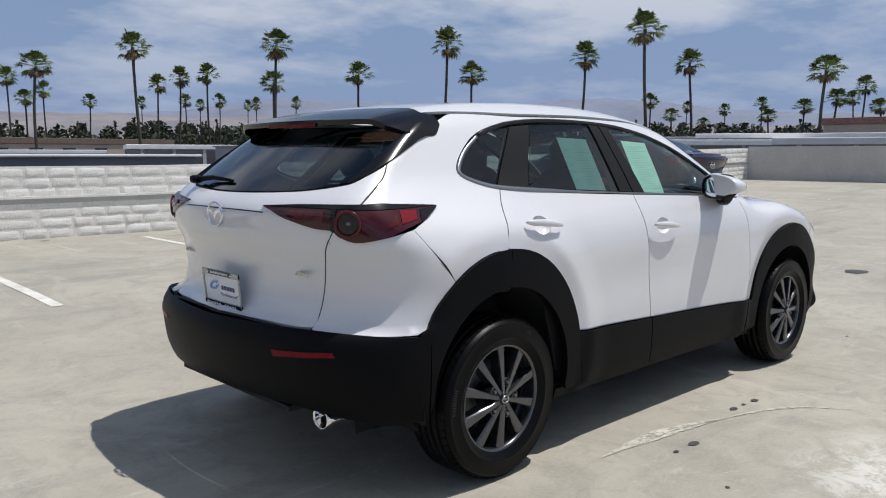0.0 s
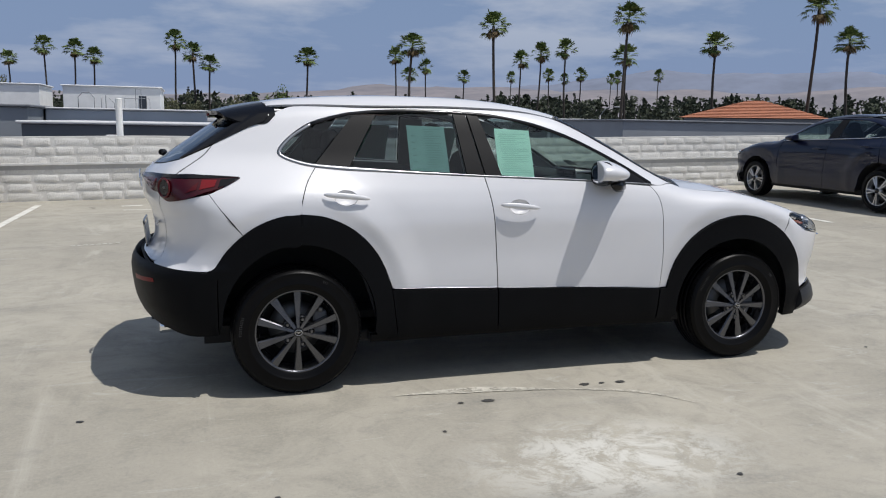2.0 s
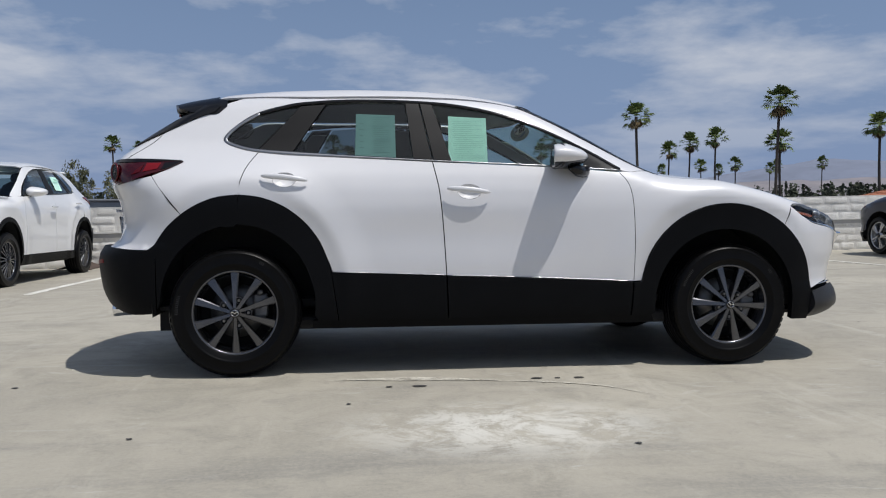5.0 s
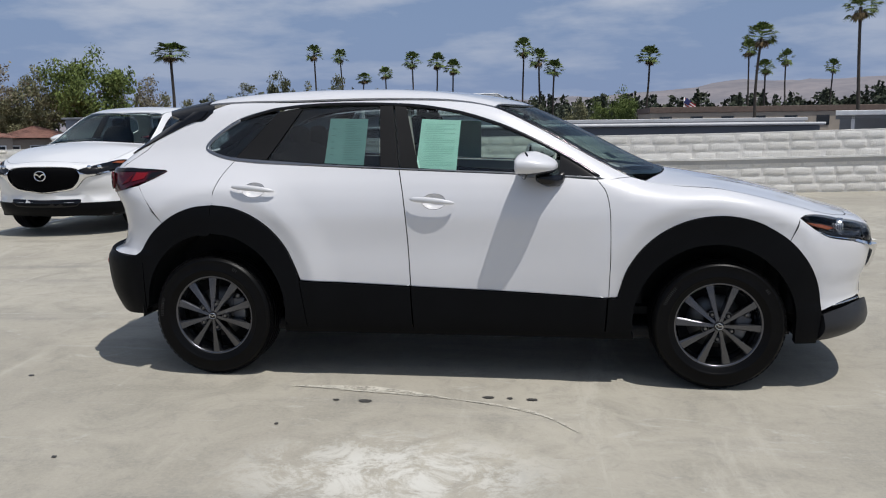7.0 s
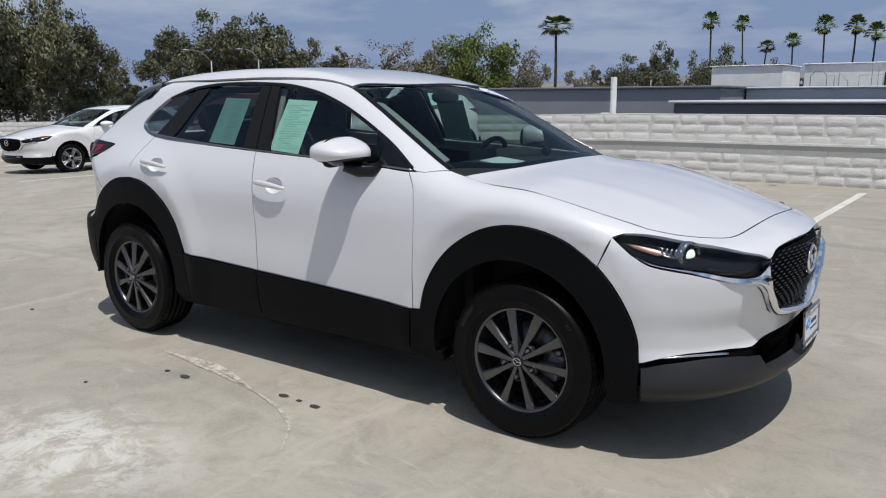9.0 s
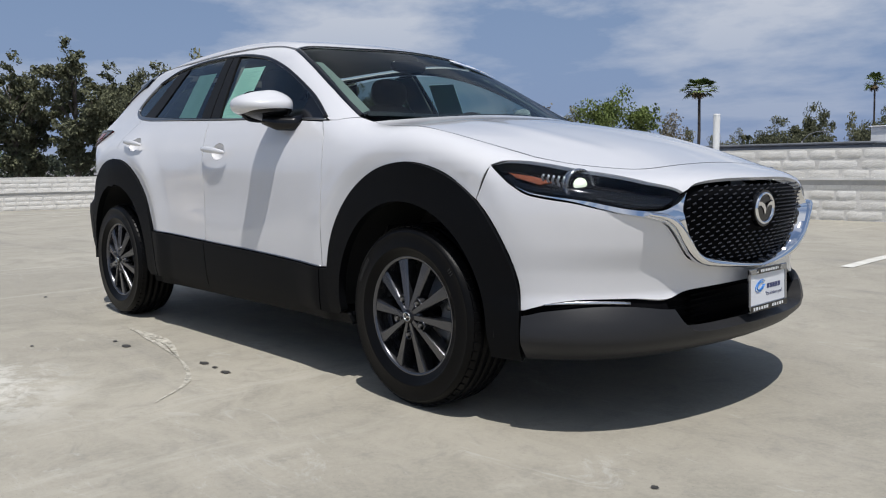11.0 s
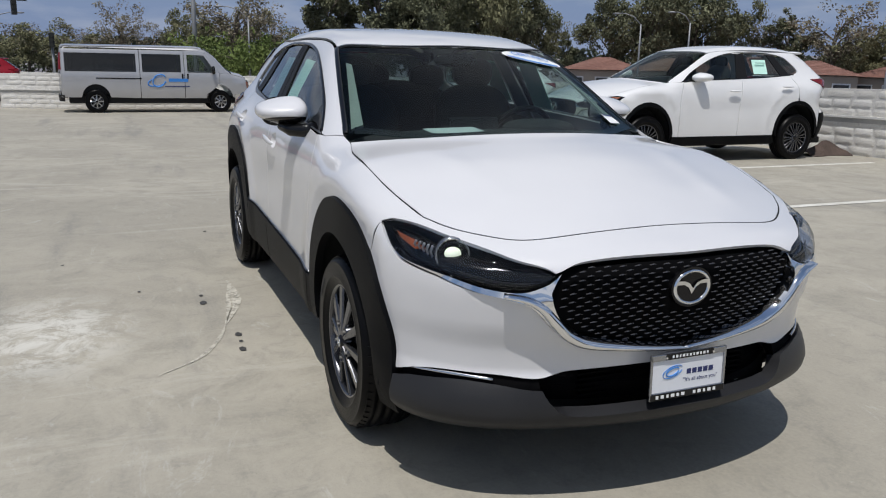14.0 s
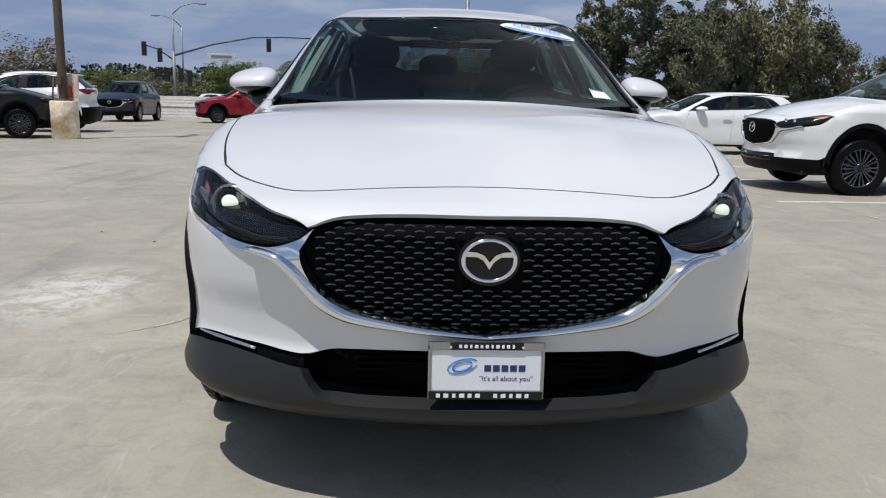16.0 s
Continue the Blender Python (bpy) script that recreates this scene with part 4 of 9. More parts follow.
# ---- the white crossover in the middle of the deck ----
SKIN = dict(
    flank=[(0.1, 0.80), (0.25, 0.842), (0.35, 0.862), (0.5, 0.870), (0.7, 0.874), (0.85, 0.868), (0.95, 0.853), (1.03, 0.828), (1.10, 0.795), (1.16, 0.765), (1.3, 0.69), (1.42, 0.622), (1.5, 0.565), (1.65, 0.45)],
    low=[(-2.4, -0.14), (-2.0, -0.05), (-1.6, -0.004), (-1.25, 0.008), (-0.6, -0.004), (0.2, -0.006), (0.9, 0.0), (1.35, 0.010), (1.6, 0.0), (1.75, -0.014), (1.9, -0.03), (2.3, -0.10)],
    high=[(-2.3, -0.13), (-1.6, -0.058), (-1.0, -0.02), (-0.4, 0.0), (0.2, 0.0), (0.6, -0.02), (1.2, -0.08), (2.3, -0.2)],
    top=[(-2.3, 1.37), (-1.75, 1.455), (-1.31, 1.528), (-1.05, 1.548), (-0.7, 1.558), (-0.4, 1.556), (-0.1, 1.54), (0.15, 1.508), (0.34, 1.465), (0.5, 1.40), (0.7, 1.305), (1.0, 1.15), (1.08, 1.115), (1.16, 1.085), (1.3, 1.062), (1.5, 1.028), (1.75, 0.968), (2.0, 0.892), (2.15, 0.848), (2.3, 0.80)],
    nose=[(0.1, 2.02), (0.22, 2.12), (0.30, 2.195), (0.40, 2.215), (0.46, 2.19), (0.52, 2.195), (0.62, 2.225), (0.74, 2.238), (0.80, 2.238), (0.85, 2.218), (0.90, 2.165), (1.2, 1.6)],
    tail=[(0.1, -1.85), (0.24, -2.0), (0.34, -2.08), (0.46, -2.135), (0.6, -2.15), (0.655, -2.135), (0.69, -2.065), (0.80, -2.035), (0.90, -2.05), (1.0, -2.088), (1.08, -2.092), (1.14, -2.05), (1.19, -1.985), (1.3, -1.83), (1.42, -1.655), (1.55, -1.45)],
    nose_bow=(0.31, 0.68), round_end=0.085, crown=0.065, rake=0.36, grid=0.026, dents=((-1.32, 0.93, 0.36, 0.13, 0.014), (1.30, 0.93, 0.42, 0.10, 0.012), (-0.2, 0.72, 0.75, 0.13, -0.012), (1.85, 0.88, 0.22, 0.13, -0.028)), flares=((1.318, 0.40, 0.496, 0.487, 0.013), (-1.305, 0.44, 0.475, 0.495, 0.014)))
skin = Body(**SKIN)

def small_bulb(center, size, nu=14, nv=8):
    bm = bmesh.new()
    bmesh.ops.create_uvsphere(bm, u_segments=nu, v_segments=nv, radius=1.0, matrix=Matrix.Translation(center) @ Matrix.Diagonal((*size, 1)))
    for f in bm.faces:
        f.smooth = True
    return bm


car = thing("crossover_car", "white crossover car with black plastic cladding parked on concrete", "car")
K = skin


def arch(cx, cz, rx, rz, a0, a1, n):
    """Points along an arch over a wheel, from angle a0 to a1 (degrees, 0 ahead, 90 up), on the flank."""
    return [("s", cx + rx * math.cos(radians(a)), cz + rz * math.sin(radians(a))) for a in np.linspace(a0, a1, n)]


HOOD_SIDE = [("t", 0.965, -0.735), ("t", 1.12, -0.770), ("t", 1.36, -0.788), ("t", 1.59, -0.775), ("t", 1.79, -0.734)]
HOOD_FRONT = [("t", 1.872, -0.680), ("t", 1.948, -0.606), ("t", 2.014, -0.518), ("t", 2.039, -0.43), ("t", 2.050, -0.218)]
GATE = [("r", -0.556, 0.672), ("r", -0.545, 0.71), ("r", -0.557, 0.835), ("r", -0.592, 0.952), ("r", -0.638, 1.032)]
flip = lambda L: [(k, u, -v) if k == "t" else (k, -u, v) for k, u, v in reversed(L)]
F_OUT = dict(cx=1.318, cz=0.40, rx=0.496, rz=0.487)
F_IN = dict(cx=1.300, cz=0.34, rx=0.395, rz=0.405)
R_OUT = dict(cx=-1.305, cz=0.44, rx=0.475, rz=0.495)
R_IN = dict(cx=-1.310, cz=0.37, rx=0.390, rz=0.415)

CUP_F, CUP_R = (-0.110, 0.953, 0.060, 0.038), (-1.074, 1.014, 0.058, 0.036)


def cup_rim(c):
    """The oval edge of a handle cup on the flank."""
    return [("s", c[0] + c[2] * math.cos(a), c[1] + c[3] * math.sin(a)) for a in np.linspace(0, 2 * math.pi, 17)[:-1]]


def cup_dish(c, host):
    """The hollow behind a door handle, on both sides of the car."""
    n = 28
    a = np.linspace(0, 2 * math.pi, n + 1)[:-1]
    for sy in (1, -1):
        verts, faces = [], []
        for r, deep in ((1.03, -0.001), (0.97, -0.006), (0.85, -0.016), (0.6, -0.023), (0.3, -0.026)):
            p = K.place([("s", c[0] + r * c[2] * math.cos(q), c[1] + r * c[3] * math.sin(q)) for q in a])
            p = p + K.normal(p) * deep
            verts += [tuple(v * np.array([1, sy, 1])) for v in p]
        for j in range(4):
            for i in range(n):
                q = (j * n + i, j * n + (i + 1) % n, (j + 1) * n + (i + 1) % n, (j + 1) * n + i)
                faces.append(q if sy < 0 else q[::-1])
        tail = tuple(range(4 * n, 5 * n))
        faces.append(tail if sy < 0 else tail[::-1])
        mesh_part("handle_cup", verts, faces, WHITE, host if sy > 0 else bpy.data.objects[host["twin"]])


# doors, fender, quarter
front_door = K.panel("front_door", [("s", -0.30, 1.115), ("s", -0.27, 0.96), ("s", -0.25, 0.76), ("s", -0.235, 0.512), ("s", 0.30, 0.492), ("s", 0.785, 0.468), ("s", 0.79, 0.70), ("s", 0.785, 0.90), ("s", 0.765, 1.0), ("s", 0.72, 1.062), ("s", 0.35, 1.088)], "s", WHITE, car, "white front door", sharp=(0, 3, 5, 9), gap=0.0028, holes=[(cup_rim(CUP_F), ())])
cup_dish(CUP_F, front_door)
rear_door = K.panel("rear_door", [("s", -0.30, 1.115), ("s", -0.27, 0.96), ("s", -0.25, 0.76), ("s", -0.235, 0.512), ("s", -0.832, 0.535), *arch(**R_OUT, a0=18, a1=90, n=6), ("s", -1.298, 1.0), ("s", -1.265, 1.09), ("s", -1.215, 1.165), ("s", -0.86, 1.142)], "s", WHITE, car, "white rear door", sharp=(0, 3, 4, 10, 13), gap=0.0028, holes=[(cup_rim(CUP_R), ())])
cup_dish(CUP_R, rear_door)
fender = K.panel("fender", [("s", 0.72, 1.062), ("s", 0.765, 1.0), ("s", 0.785, 0.90), ("s", 0.79, 0.70), ("s", 0.785, 0.468), ("s", 0.826, 0.47), *arch(**F_OUT, a0=172, a1=48, n=8), ("s", 1.698, 0.874), *reversed(HOOD_SIDE), ("t", 0.90, -0.742), ("s", 0.80, 1.062)], "c", WHITE, car, "white front wing", sharp=(0, 4, 5, 13, 14, 15, 19, 20, 21), gap=0.0012)
SEAM = [("r", -0.698, 1.124), ("r", -0.684, 1.171), ("r", -0.659, 1.222), ("r", -0.63, 1.271)]
quarter = K.panel("quarter_panel", [("s", -1.215, 1.165), ("s", -1.265, 1.09), ("s", -1.298, 1.0), *arch(**R_OUT, a0=90, a1=127, n=5), ("s", -1.697, 0.967), ("s", -1.745, 1.035), ("s", -1.679, 1.066), ("s", -1.593, 1.111), ("s", -1.72, 1.121), *SEAM, ("r", -0.606, 1.354), ("r", -0.59, 1.392), ("t", -1.385, -0.555), ("t", -1.3, -0.535), ("t", -0.9, -0.565), ("t", -0.4, -0.575), ("t", 0.0, -0.572), ("t", 0.20, -0.590), ("t", 0.40, -0.637), ("t", 0.65, -0.690), ("t", 0.893, -0.742), ("s", 0.80, 1.062), ("s", 0.74, 1.07), ("s", 0.58, 1.175), ("s", 0.40, 1.268), ("s", 0.18, 1.362), ("s", -0.04, 1.424), ("s", -0.29, 1.458), ("s", -0.75, 1.468), ("s", -0.99, 1.45), ("s", -1.22, 1.392), ("s", -1.35, 1.305), ("s", -1.40, 1.232), ("s", -1.31, 1.19)], "c", WHITE, car, "white body side with roof rail", sharp=(0, 2, 7, 9, 11, 13, 16, 19, 26, 27, 28))
hood = K.panel("bonnet", [*HOOD_SIDE, *HOOD_FRONT, ("t", 2.051, 0), *flip(HOOD_FRONT), *flip(HOOD_SIDE), ("t", 1.095, 0.4), ("t", 1.135, 0), ("t", 1.095, -0.4)], "t", WHITE, car, "white bonnet", sharp=(0, 4, 16, 20), both=False, gap=0.004, swell=lambda co, p: 0.004 * step(1.15, 1.45, p[:, 0]) * (1 - step(1.75, 1.98, p[:, 0])) * np.exp(-((np.abs(p[:, 1]) - 0.47 - 0.10 * (1.5 - p[:, 0])) / 0.06) ** 2))
roof = K.panel("roof_panel", [("t", 0.19, -0.577), ("t", 0.0, -0.560), ("t", -0.4, -0.563), ("t", -0.9, -0.553), ("t", -1.3, -0.523), ("t", -1.44, -0.51), ("t", -1.49, 0), ("t", -1.44, 0.51), ("t", -1.3, 0.523), ("t", -0.9, 0.553), ("t", -0.4, 0.563), ("t", 0.0, 0.560), ("t", 0.19, 0.577), ("t", 0.335, 0.3), ("t", 0.365, 0), ("t", 0.335, -0.3)], "t", WHITE, car, "white roof", sharp=(0, 5, 7, 12), both=False)
windscreen = K.panel("windscreen", [("t", 0.215, -0.577), ("t", 0.40, -0.622), ("t", 0.65, -0.676), ("t", 0.885, -0.725), ("t", 1.09, -0.4), ("t", 1.13, 0), ("t", 1.09, 0.4), ("t", 0.885, 0.725), ("t", 0.65, 0.676), ("t", 0.40, 0.622), ("t", 0.215, 0.577), ("t", 0.36, 0.3), ("t", 0.39, 0), ("t", 0.36, -0.3)], "t", GLASSW, car, "tinted windscreen", sharp=(0, 3, 7, 10), both=False, lift=-0.006, depth=0.004)

K.ribbon("screen_side_trim", [("t", 0.205, -0.582), ("t", 0.40, -0.629), ("t", 0.65, -0.682), ("t", 0.885, -0.732)], GLOSSK, car, width=0.022, rise=0.003, n=40)
K.ribbon("screen_top_trim", [("t", 0.21, -0.57), ("t", 0.348, -0.3), ("t", 0.378, 0), ("t", 0.348, 0.3), ("t", 0.21, 0.57)], GLOSSK, car, width=0.012, rise=0.001, both=False, n=40)

# dark strips under the joints between panels, standing in for shade in the gaps
for hints in ([("s", -0.30, 1.115), ("s", -0.27, 0.96), ("s", -0.25, 0.76), ("s", -0.235, 0.512)],
              [("s", 0.785, 0.468), ("s", 0.79, 0.70), ("s", 0.785, 0.90), ("s", 0.765, 1.0), ("s", 0.72, 1.062)],
              [("s", -1.30, 0.94), ("s", -1.298, 1.0), ("s", -1.265, 1.09), ("s", -1.215, 1.165)],
              [("s", -1.592, 0.836), ("s", -1.697, 0.967), ("s", -1.745, 1.035)],
              [("s", 1.648, 0.76), ("s", 1.674, 0.815), ("s", 1.697, 0.872), ("t", 1.79, -0.734)]):
    K.ribbon("panel_seal", hints, DARKIN, car, width=0.011, rise=-0.0027, n=40)
K.ribbon("bonnet_seal", [*HOOD_SIDE, *HOOD_FRONT, ("t", 2.051, 0)], DARKIN, car, width=0.016, rise=-0.002, n=60)
K.ribbon("tailgate_seal", [("r", 0.0, 0.67), ("r", -0.30, 0.671), *GATE[:1], *GATE[1:]], DARKIN, car, width=0.014, rise=-0.0012, n=40)
K.ribbon("tailgate_upper_seal", SEAM, DARKIN, car, width=0.012, rise=-0.0012, n=16)

# cladding
clad_kw = dict(lift=0.016, depth=0.035)
K.panel("rear_arch_cladding", [*arch(**R_OUT, a0=90.2, a1=152, n=6), ("s", -1.765, 0.652), ("s", -1.715, 0.62), ("s", -1.712, 0.36), *arch(**R_IN, a0=178, a1=90.2, n=8)], "s", CLAD, car, "black wheel arch trim", sharp=(0, 5, 6, 7, 8, 15), gap=0.0005, **clad_kw)
K.panel("rear_door_arch_cladding", [*arch(**R_OUT, a0=89.8, a1=18, n=7), ("s", -0.838, 0.532), ("s", -0.80, 0.285), ("s", -0.905, 0.285), *arch(**R_IN, a0=-8, a1=89.8, n=9)], "s", CLAD, car, "black wheel arch trim", sharp=(0, 7, 8, 9, 10, 18), gap=0.0005, **clad_kw)
K.panel("rear_door_cladding", [("s", -0.836, 0.532), ("s", -0.238, 0.508), ("s", -0.228, 0.285), ("s", -0.798, 0.285)], "s", CLAD, car, "black lower door trim", sharp="all", lift=0.014, depth=0.03)
K.panel("front_door_cladding", [("s", -0.234, 0.508), ("s", 0.30, 0.488), ("s", 0.775, 0.464), ("s", 0.765, 0.285), ("s", -0.224, 0.285)], "s", CLAD, car, "black lower door trim", sharp=(0, 2, 3, 4), lift=0.014, depth=0.03)
K.panel("front_arch_cladding", [("s", 0.779, 0.464), ("s", 0.824, 0.466), *arch(**F_OUT, a0=172, a1=4, n=14), ("s", 1.818, 0.40), ("s", 1.808, 0.245), ("s", 1.70, 0.245), *arch(**F_IN, a0=-4, a1=186, n=16), ("s", 0.885, 0.285), ("s", 0.769, 0.285)], "s", CLAD, car, "black wheel arch trim", sharp=(0, 1, 2, 16, 17, 18, 19, 34, 35, 36), **clad_kw)
K.panel("sill", [("s", -0.94, 0.279), ("s", 0.90, 0.279), ("s", 0.92, 0.232), ("s", -0.94, 0.232)], "s", CLAD, car, "black sill strip", sharp="all", lift=-0.018, depth=0.08)
for hints in ([("s", -0.832, 0.537), ("s", -0.53, 0.525), ("s", -0.24, 0.513)], [("s", -0.232, 0.512), ("s", 0.30, 0.492), ("s", 0.782, 0.468)]):
    K.ribbon("lower_door_moulding", hints, TRIMS, car, width=0.005, rise=0.005)

# side glass and its black surround
BACK = [("s", -1.335, 1.295), ("s", -1.38, 1.24), ("s", -1.315, 1.20), ("s", -1.22, 1.182)]
K.panel("quarter_glass", [("s", -1.0, 1.425), ("s", -1.12, 1.405), ("s", -1.23, 1.365), *BACK], "s", GLASSD, car, "dark rear quarter window", sharp=(0, 6), lift=-0.004, depth=0.004)
K.panel("rear_pillar_trim", [("s", -1.0, 1.428), ("s", -1.215, 1.18), ("s", -1.035, 1.167), ("s", -0.865, 1.44)], "s", PILLAR, car, "black window pillar trim", sharp="all", lift=0.001)
K.panel("rear_door_glass", [("s", -0.86, 1.437), ("s", -1.03, 1.168), ("s", -0.72, 1.148), ("s", -0.405, 1.132), ("s", -0.435, 1.448), ("s", -0.65, 1.45)], "s", GLASSD, car, "dark rear door window", sharp=(0, 1, 3, 4), lift=-0.004, depth=0.004)
K.panel("rear_door_pillar_trim", [("s", -0.433, 1.45), ("s", -0.402, 1.13), ("s", -0.30, 1.124), ("s", -0.358, 1.448)], "s", PILLAR, car, "black window pillar trim", sharp="all", lift=0.002)
K.panel("front_door_pillar_trim", [("s", -0.352, 1.448), ("s", -0.293, 1.124), ("s", -0.195, 1.118), ("s", -0.285, 1.443)], "s", PILLAR, car, "black window pillar trim", sharp="all", lift=0.002)
K.panel("front_door_glass", [("s", -0.28, 1.44), ("s", -0.19, 1.118), ("s", 0.20, 1.098), ("s", 0.52, 1.082), ("s", 0.53, 1.192), ("s", 0.36, 1.28), ("s", 0.16, 1.36), ("s", -0.05, 1.415)], "s", GLASSF, car, "clear front door window", sharp=(0, 1, 3, 4), lift=-0.004, depth=0.004)
K.panel("mirror_sail", [("s", 0.525, 1.082), ("s", 0.535, 1.188), ("s", 0.71, 1.082), ("s", 0.72, 1.068)], "s", GLOSSK, car, "black mirror base trim", sharp="all", lift=0.001)
TOPLINE = [("s", 0.73, 1.075), ("s", 0.58, 1.168), ("s", 0.40, 1.262), ("s", 0.18, 1.356), ("s", -0.04, 1.418), ("s", -0.29, 1.452), ("s", -0.75, 1.461), ("s", -0.99, 1.443), ("s", -1.22, 1.383)]
K.ribbon("upper_window_trim", TOPLINE, GLOSSK, car, width=0.018, rise=0.006, n=70)
K.ribbon("belt_moulding", [("s", -1.21, 1.388), ("s", -1.34, 1.302), ("s", -1.392, 1.235), ("s", -1.315, 1.193), ("s", -1.22, 1.173), ("s", -0.86, 1.147), ("s", -0.30, 1.12), ("s", 0.35, 1.092), ("s", 0.735, 1.068)], TRIMS, car, width=[0.016, 0.018, 0.024, 0.012, 0.007, 0.007, 0.007, 0.007, 0.007], rise=0.005, n=90)

# rear end
LAMP_LOW = [("r", -0.773, 1.006), ("r", -0.705, 0.995), ("r", -0.654, 1.016), ("r", -0.637, 1.034), ("r", -0.568, 1.040), ("r", -0.448, 1.068), ("r", -0.367, 1.093), ("r", -0.301, 1.110)]
LAMP_TOP = [("r", -0.456, 1.118), ("r", -0.60, 1.122), ("s", -1.83, 1.123), ("s", -1.72, 1.120)]
tail_lamp = K.panel("tail_lamp", [("s", -1.593, 1.111), ("s", -1.679, 1.066), ("s", -1.761, 1.041), *LAMP_LOW, *LAMP_TOP], "r", LENSDK, car, "dark red tail lamp", sharp=(0, 10), lift=0.008, gap=0.0, depth=0.04)
K.panel("lamp_top_band", [("s", -1.60, 1.112), ("s", -1.74, 1.106), ("s", -1.85, 1.104), ("r", -0.62, 1.107), ("r", -0.456, 1.109), ("r", -0.33, 1.108), ("r", -0.456, 1.117), ("r", -0.60, 1.121), ("s", -1.83, 1.122), ("s", -1.72, 1.119)], "r", GLOSSK, car, "gloss black lamp edge", sharp=(0, 5), lift=0.0105, gap=0.0, depth=0.004)
K.panel("lamp_tip", [("s", -1.595, 1.110), ("s", -1.66, 1.074), ("s", -1.70, 1.062), ("s", -1.685, 1.10)], "r", GLOSSK, car, "smoked lamp tip", sharp="all", lift=0.0105, gap=0.0, depth=0.004)
K.panel("lamp_divider", [("r", -0.625, 1.112), ("r", -0.642, 1.112), ("r", -0.648, 1.03), ("r", -0.632, 1.034)], "r", GLOSSK, car, sharp="all", lift=0.0105, gap=0.0, depth=0.004)
K.panel("lamp_strip", [("s", -1.70, 1.10), ("s", -1.715, 1.066), ("s", -1.79, 1.05), ("s", -1.775, 1.10)], "r", LENSR, car, "bright red lamp block", sharp="all", lift=0.0105, depth=0.004)
K.panel("lamp_strip_long", [("s", -1.785, 1.09), ("s", -1.80, 1.052), ("r", -0.775, 1.035), ("r", -0.765, 1.088)], "r", mat("mid_red_lens", (0.08, 0.004, 0.006), 0.2, spec=0.3, coat=0.2, vary=0.3, scale=20), car, "red lamp block", sharp="all", lift=0.0105, depth=0.004)
K.panel("lamp_inner_lens", [("r", -0.605, 1.10), ("r", -0.605, 1.06), ("r", -0.50, 1.073), ("r", -0.44, 1.09), ("r", -0.46, 1.102)], "r", mat("inner_red_lens", (0.11, 0.014, 0.018), 0.2, spec=0.3, coat=0.2, vary=0.5, scale=30), car, "red lamp lens", sharp="all", lift=0.0105, depth=0.004)
for sy in (1, -1):
    c = K.place([("r", -0.69, 1.06)])[0]
    n = K.normal(np.array([c]))[0]
    c, n = Vector(c * np.array([1, sy, 1])), Vector(n * np.array([1, sy, 1]))
    turn = Matrix.Translation(c + n * 0.008) @ n.to_track_quat("Z", "Y").to_matrix().to_4x4()
    own = tail_lamp if sy > 0 else bpy.data.objects[tail_lamp["twin"]]
    ring = lathe([(0.050, 0.0), (0.051, 0.005), (0.046, 0.008), (0.040, 0.005), (0.039, 0.0)], 36, "Z")
    ring.transform(turn)
    part("lamp_ring", ring, mat("ring_red_lens", (0.09, 0.006, 0.009), 0.2, spec=0.3, coat=0.2, vary=0.2, scale=20), own)
    disc = add_cyl(bmesh.new(), 0.039, 0.036, 0.006, turn, 28)
    part("lamp_lens", disc, LENSGREY, own, "grey round lamp lens")
    bulb = small_bulb((0.004, 0.002, 0.004), (0.010, 0.007, 0.004))
    bulb.transform(turn)
    part("lamp_bulb", bulb, STEEL, own)
TG = [("r", -0.30, 0.671), *GATE, *SEAM, ("r", -0.622, 1.228), ("r", -0.597, 1.198), ("r", -0.412, 1.170)]
tailgate = K.panel("tailgate", [("r", 0.0, 0.67), *TG, ("r", 0, 1.157), *flip(TG)], "r", WHITE, car, "white tailgate", sharp=(6, 7, 10, 16, 19, 20), both=False, gap=0.0042)
# a thin dark strip drawn for the shaded crease across the tailgate
K.ribbon("tailgate_seam", [("r", 0.31, 1.088), ("r", 0, 1.092), ("r", -0.31, 1.088)], CLAD, car, width=0.004, rise=0.0006, both=False, n=30)
K.panel("rear_corner", [*GATE, *reversed(LAMP_LOW[:3]), ("s", -1.745, 1.035), ("s", -1.697, 0.967), ("s", -1.592, 0.836), *arch(**R_OUT, a0=136, a1=152, n=3), ("s", -1.765, 0.658), ("r", -0.78, 0.662), ("r", -0.60, 0.666)], "r", WHITE, car, "white rear bumper corner", sharp=(0, 4, 8, 10, 13, 14), gap=0.0005)
rear_bumper = K.panel("rear_bumper", [("s", -1.715, 0.625), ("s", -1.765, 0.655), ("r", -0.78, 0.66), ("r", -0.60, 0.664), ("r", -0.3, 0.662), ("r", 0, 0.660), ("r", 0.3, 0.662), ("r", 0.60, 0.664), ("r", 0.78, 0.66), ("S", -1.765, 0.655), ("S", -1.715, 0.625), ("S", -1.712, 0.335), ("S", -1.85, 0.33), ("r", 0.66, 0.36), ("r", 0.45, 0.385), ("r", 0, 0.39), ("r", -0.45, 0.385), ("r", -0.66, 0.36), ("s", -1.85, 0.33), ("s", -1.712, 0.335)], "r", CLAD, car, "black textured rear bumper", sharp=(0, 1, 9, 10, 11, 19), both=False, lift=0.016, depth=0.04)
